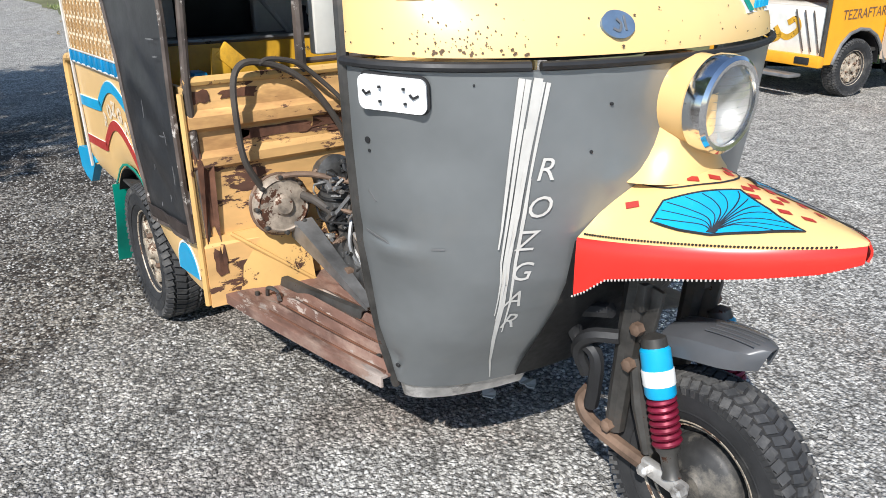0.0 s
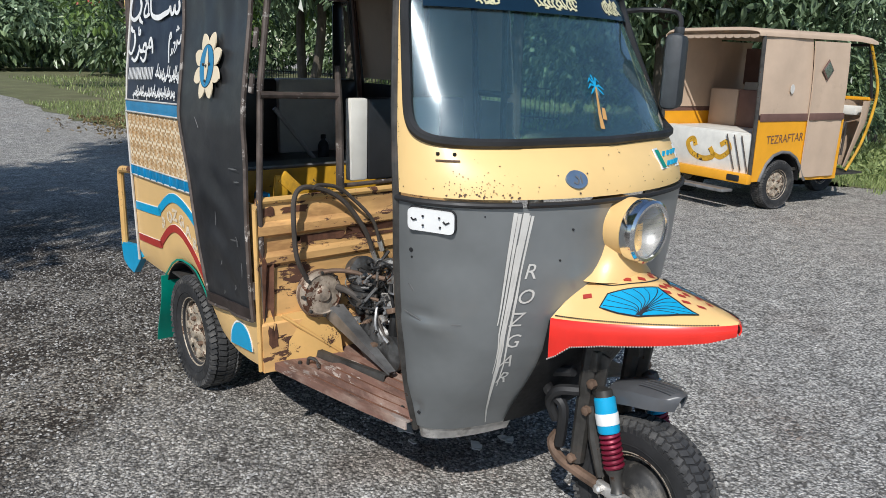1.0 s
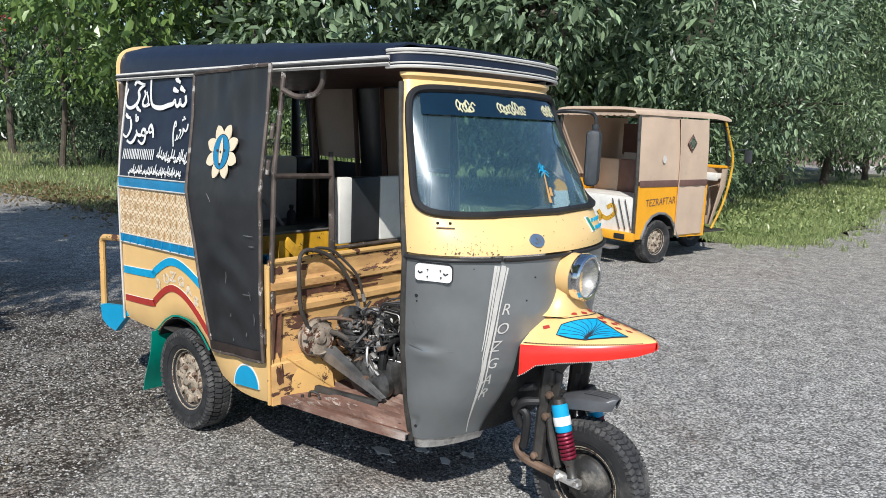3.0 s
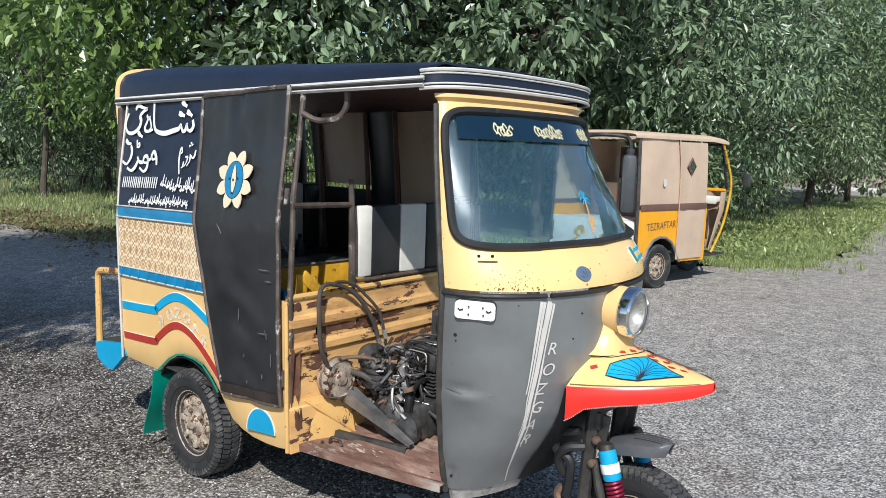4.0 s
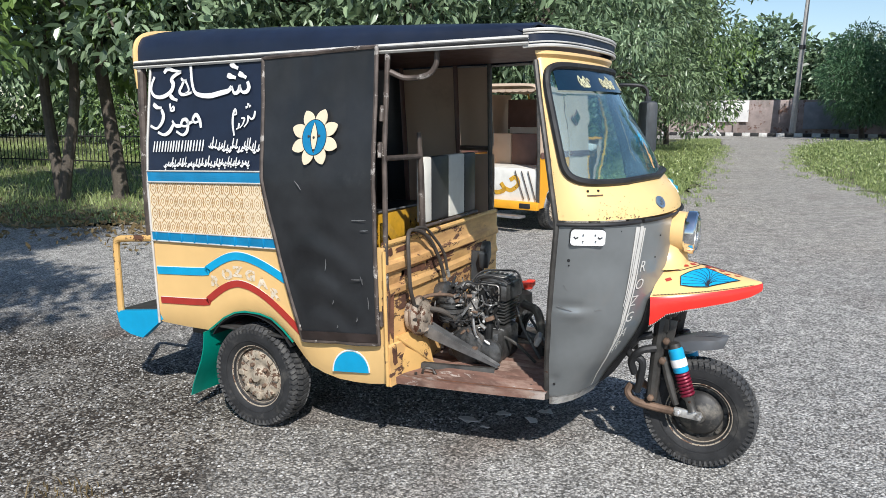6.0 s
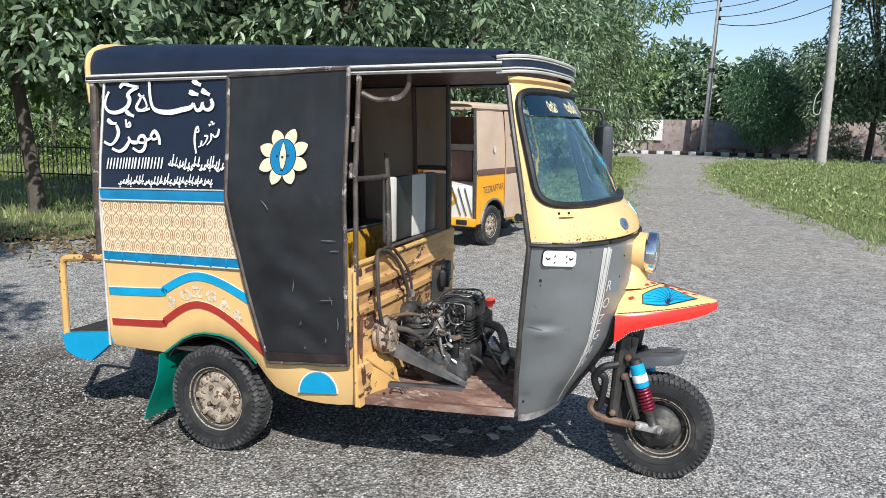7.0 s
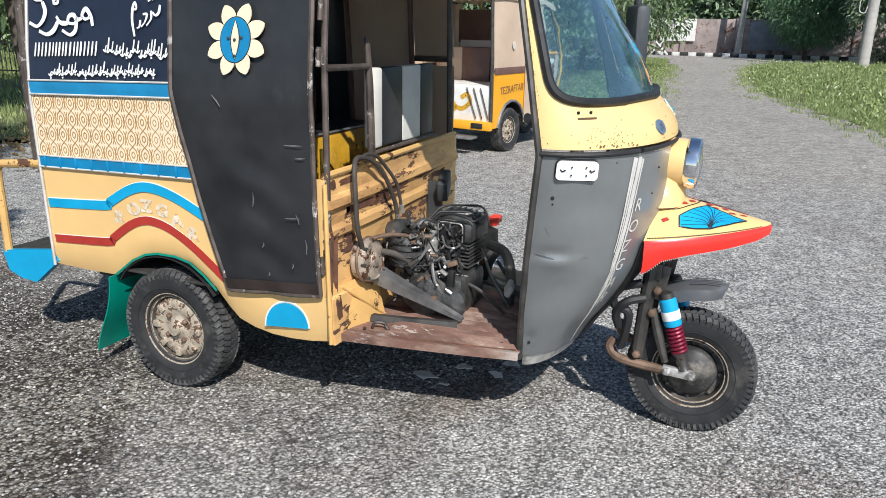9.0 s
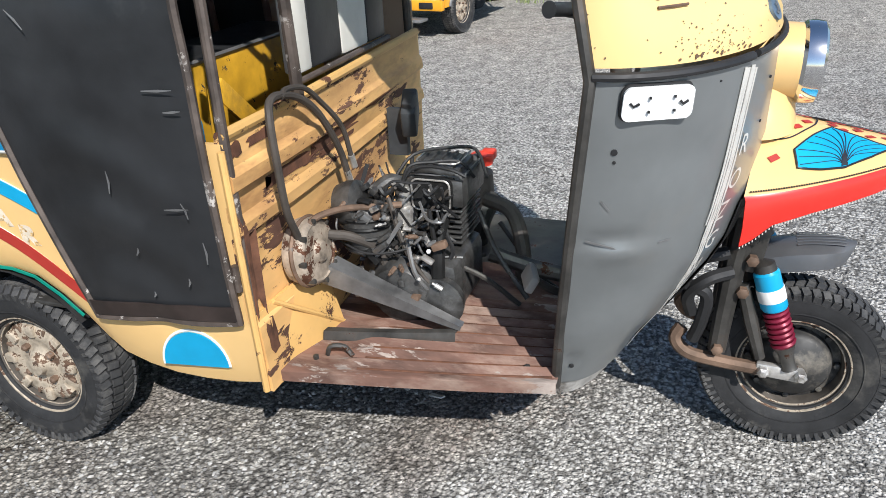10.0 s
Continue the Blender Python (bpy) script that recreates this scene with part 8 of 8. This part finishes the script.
# ---- railing beyond the lawn ----
fence = thing("iron_railing", "low dark iron railing across the lawn", "railing", at=None)
FENCE0, FENCE1 = Vector((-26.0, 8.6, 0)), Vector((-8.5, 10.6, 0))
M["iron"] = mat("dark_iron", (0.02, 0.02, 0.02), 0.6, vary=0.2)
for z in (0.18, 0.82):
    bm = bmesh.new()
    tube(bm, [FENCE0 + Vector((0, 0, z)), FENCE1 + Vector((0, 0, z))], 0.018, 6)
    part("rail", bm, M["iron"], fence)
bm = bmesh.new()
tube(bm, [(0, 0, 0), (0, 0, 0.92), (0, 0, 0.98)], [0.012, 0.012, 0.002], 5)
ob = part("picket", bm, M["iron"], fence)
ob.location = FENCE0
for k in range(1, 130):
    c = ob.copy()
    scene.collection.objects.link(c)
    c.location = FENCE0 + (FENCE1 - FENCE0) * k / 129

# ---- boundary wall, kerb stones, poles, wires ----
M["wall"] = mat("weathered_plaster", (0.33, 0.27, 0.25), 0.9, vary=0.2, scale=1.5, chips=(0.22, 0.13, 0.10), chip_at=0.56, chip_scale=1.6, dirt=(0.17, 0.15, 0.13), dirt_at=0.55)
M["poster"] = mat("whitewashed_poster", (0.74, 0.72, 0.70), 0.8, vary=0.08, scale=2, chips=(0.30, 0.28, 0.28), chip_at=0.60, chip_scale=2.4)
wall = thing("wall_north", "weathered boundary wall with a whitewashed panel", "wall", kind="structure")
for k in range(14):
    x0 = -19.0 + 3.0 * k
    bm = box(bmesh.new(), (x0 + 1.5, 45.1, 1.02), (2.72, 0.16, 2.04), bevel=0.02)
    part("wall_bay", bm, M["wall"], wall)
    bm = box(bmesh.new(), (x0, 45.05, 1.06), (0.30, 0.30, 2.12), bevel=0.02)
    part("pilaster", bm, M["wall"], wall)
bm = box(bmesh.new(), (-4.33, 44.88, 1.40), (2.0, 0.03, 1.24), bevel=0.005)
part("white_panel", bm, M["poster"], wall, "whitewashed panel with faded marks")
bm = box(bmesh.new(), (0.9, 44.88, 1.15), (2.6, 0.03, 1.5), bevel=0.005)
part("grey_panel", bm, mat("blue_grey_wash", (0.24, 0.26, 0.29), 0.85, vary=0.15, scale=2), wall, "blue-grey painted panel")
M["kerb_w"] = mat("white_kerb_paint", (0.62, 0.61, 0.58), 0.8, vary=0.15, scale=9)
M["kerb_k"] = mat("black_kerb_paint", (0.03, 0.03, 0.03), 0.8, vary=0.2, scale=9)
kerb = thing("kerb", "row of black and white painted kerb stones", "kerb", kind="structure")
for k in range(44):
    bm = box(bmesh.new(), (-9.5 + 0.45 * k, 43.2 + 0.02 * (k % 3), 0.09), (0.42, 0.22, 0.22), bevel=0.03)
    part("kerb_stone", bm, M["kerb_k" if k % 2 else "kerb_w"], kerb)
M["concrete"] = mat("pale_concrete", (0.42, 0.40, 0.37), 0.85, vary=0.12, scale=3, dirt=(0.30, 0.28, 0.25), dirt_at=0.55, bump=0.2)
cross = thing("barrier", "white painted crossed-board barrier standing on the road", "barrier", at=None)
for dx in (-1, 1):
    bm = bmesh.new()
    tube(bm, [(-5.02 - dx * 0.52, 42.9 + 0.1 * dx, 0.03), (-5.02 + dx * 0.52, 42.9 + 0.1 * dx, 1.05)], 0.07, 6)
    part("board", bm, M["kerb_w"], cross)
pole = thing("utility_pole", "slim grey power pole by the boundary wall", "pole", at=pose(-0.85, 43.6, 0))
bm = bmesh.new()
tube(bm, [(0, 0, 0), (0.15, 0, 4), (0.32, 0, 8.8)], [0.17, 0.14, 0.09], 10)
part("shaft", bm, M["concrete"], pole)
bm = bmesh.new()
tube(bm, [(0.18, 0, 4.75), (0.19, 0, 4.95)], 0.19, 10)
part("collar", bm, M["kerb_k"], pole)
for z in (8.6, 8.1, 7.6):
    bm = bmesh.new()
    lathe(bm, [(0.05, 0), (0.09, 0.04), (0.05, 0.08), (0.09, 0.12), (0.02, 0.18)], Matrix.Translation((0.42, -0.02, z)), 10)
    part("insulator", bm, M["kerb_k"], pole)
pole2 = thing("utility_pole", "thick pale concrete power pole in the verge", "pole", at=pose(4.68, 33.5, 0))
bm = bmesh.new()
tube(bm, [(0, 0, -0.1), (0.05, 0, 4), (0.06, 0, 10.0)], [0.23, 0.205, 0.15], 14)
part("shaft", bm, M["concrete"], pole2)
bm = bmesh.new()
tube(bm, curve([(-0.2, -0.1, 3.3), (-0.42, -0.1, 2.9), (-0.45, -0.1, 2.3), (-0.25, -0.1, 2.2), (-0.18, -0.1, 2.45)], 6), 0.02, 6)
part("loose_cable", bm, M["white_trim"], pole2, "loop of loose pale cable")
for k, (z, dz, y2, z2_) in enumerate(((8.75, -1.0, 30, 12.5), (8.3, -1.2, 30, 11.5), (7.8, -1.3, 30, 10.8), (7.4, -1.5, 30, 9.8), (8.7, -0.4, 46, 9.6), (8.2, -0.5, 46, 9.1))):
    a = Vector((-0.50, 43.6, z))
    b = Vector((9.5, y2, z2_)) if k < 4 else Vector((-22, y2, z2_ - 1.2))
    bm = bmesh.new()
    tube(bm, [a + (b - a) * q / 14 + Vector((0, 0, dz * 4 * (q / 14) * (1 - q / 14))) for q in range(15)], 0.022, 5)
    tagged(part("power_line", bm, M["iron"], None), "thin dark overhead power line", "cable", "overhead lines")

# ---- loose stones of the gravel where the camera passes nearest ----
def stone_material():
    m = bpy.data.materials.new("loose_gravel_stone")
    m.use_nodes = True
    n, l = m.node_tree.nodes, m.node_tree.links
    n["Principled BSDF"].inputs["Roughness"].default_value = 0.8
    g = n.new("ShaderNodeNewGeometry")
    r = n.new("ShaderNodeValToRGB")
    r.color_ramp.elements[0].color = (0.07, 0.067, 0.063, 1)
    r.color_ramp.elements[1].color = (0.52, 0.505, 0.48, 1)
    e = r.color_ramp.elements.new(0.55)
    e.color = (0.24, 0.233, 0.222, 1)
    l.new(g.outputs["Random Per Island"], r.inputs[0])
    tc, t, mr, mx = n.new("ShaderNodeTexCoord"), n.new("ShaderNodeTexNoise"), n.new("ShaderNodeMapRange"), n.new("ShaderNodeMix")
    t.inputs["Scale"].default_value, t.inputs["Detail"].default_value = 1.3, 6.0
    l.new(tc.outputs["Object"], t.inputs["Vector"])
    mr.inputs["From Min"].default_value, mr.inputs["From Max"].default_value = 0.54, 0.68
    l.new(t.outputs["Fac"], mr.inputs["Value"])
    mx.data_type, mx.blend_type = "RGBA", "MULTIPLY"
    mx.inputs[7].default_value = (0.62, 0.53, 0.48, 1)
    l.new(mr.outputs[0], mx.inputs[0])
    l.new(r.outputs[0], mx.inputs[6])
    l.new(mx.outputs[2], n["Principled BSDF"].inputs["Base Color"])
    return m


rng = np.random.default_rng(33)
n = 90000
px, py = rng.uniform(-3.2, 3.6, n), rng.uniform(-2.6, 2.4, n)
k = rng.random(n) < np.where(px < 0.7, 0.62, 1.0) * np.clip(1.5 - np.hypot((px - 0.3) / 3.0, (py + 0.5) / 1.9), 0, 1)
px, py = px[k], py[k]
n = len(px)
rad = rng.uniform(0.0035, 0.0085, n)[:, None, None]
octa = np.array([(1, 0.1, 0), (0.2, 1, 0), (-1, 0.2, 0.1), (-0.1, -1, 0), (0.1, 0.1, 0.7), (0.0, -0.1, -0.7)])
turn = rng.uniform(0, 6.283, n)
ca, sa = np.cos(turn)[:, None], np.sin(turn)[:, None]
ov = octa[None] * rng.uniform(0.65, 1.25, (n, 6, 1))
v = np.stack([ov[:, :, 0] * ca - ov[:, :, 1] * sa, ov[:, :, 0] * sa + ov[:, :, 1] * ca, ov[:, :, 2]], 2) * rad
v += np.stack([px, py, rad[:, 0, 0] * 0.25], 1)[:, None]
base = np.arange(n)[:, None, None] * 6
f = (base + np.array([(0, 1, 4), (1, 2, 4), (2, 3, 4), (3, 0, 4), (1, 0, 5), (2, 1, 5), (3, 2, 5), (0, 3, 5)])[None]).reshape(-1, 3)
tagged(mesh_of("gravel", v.reshape(-1, 3).tolist(), f.tolist(), stone_material()), "loose grey gravel stones on the ground", "gravel", kind="stuff")
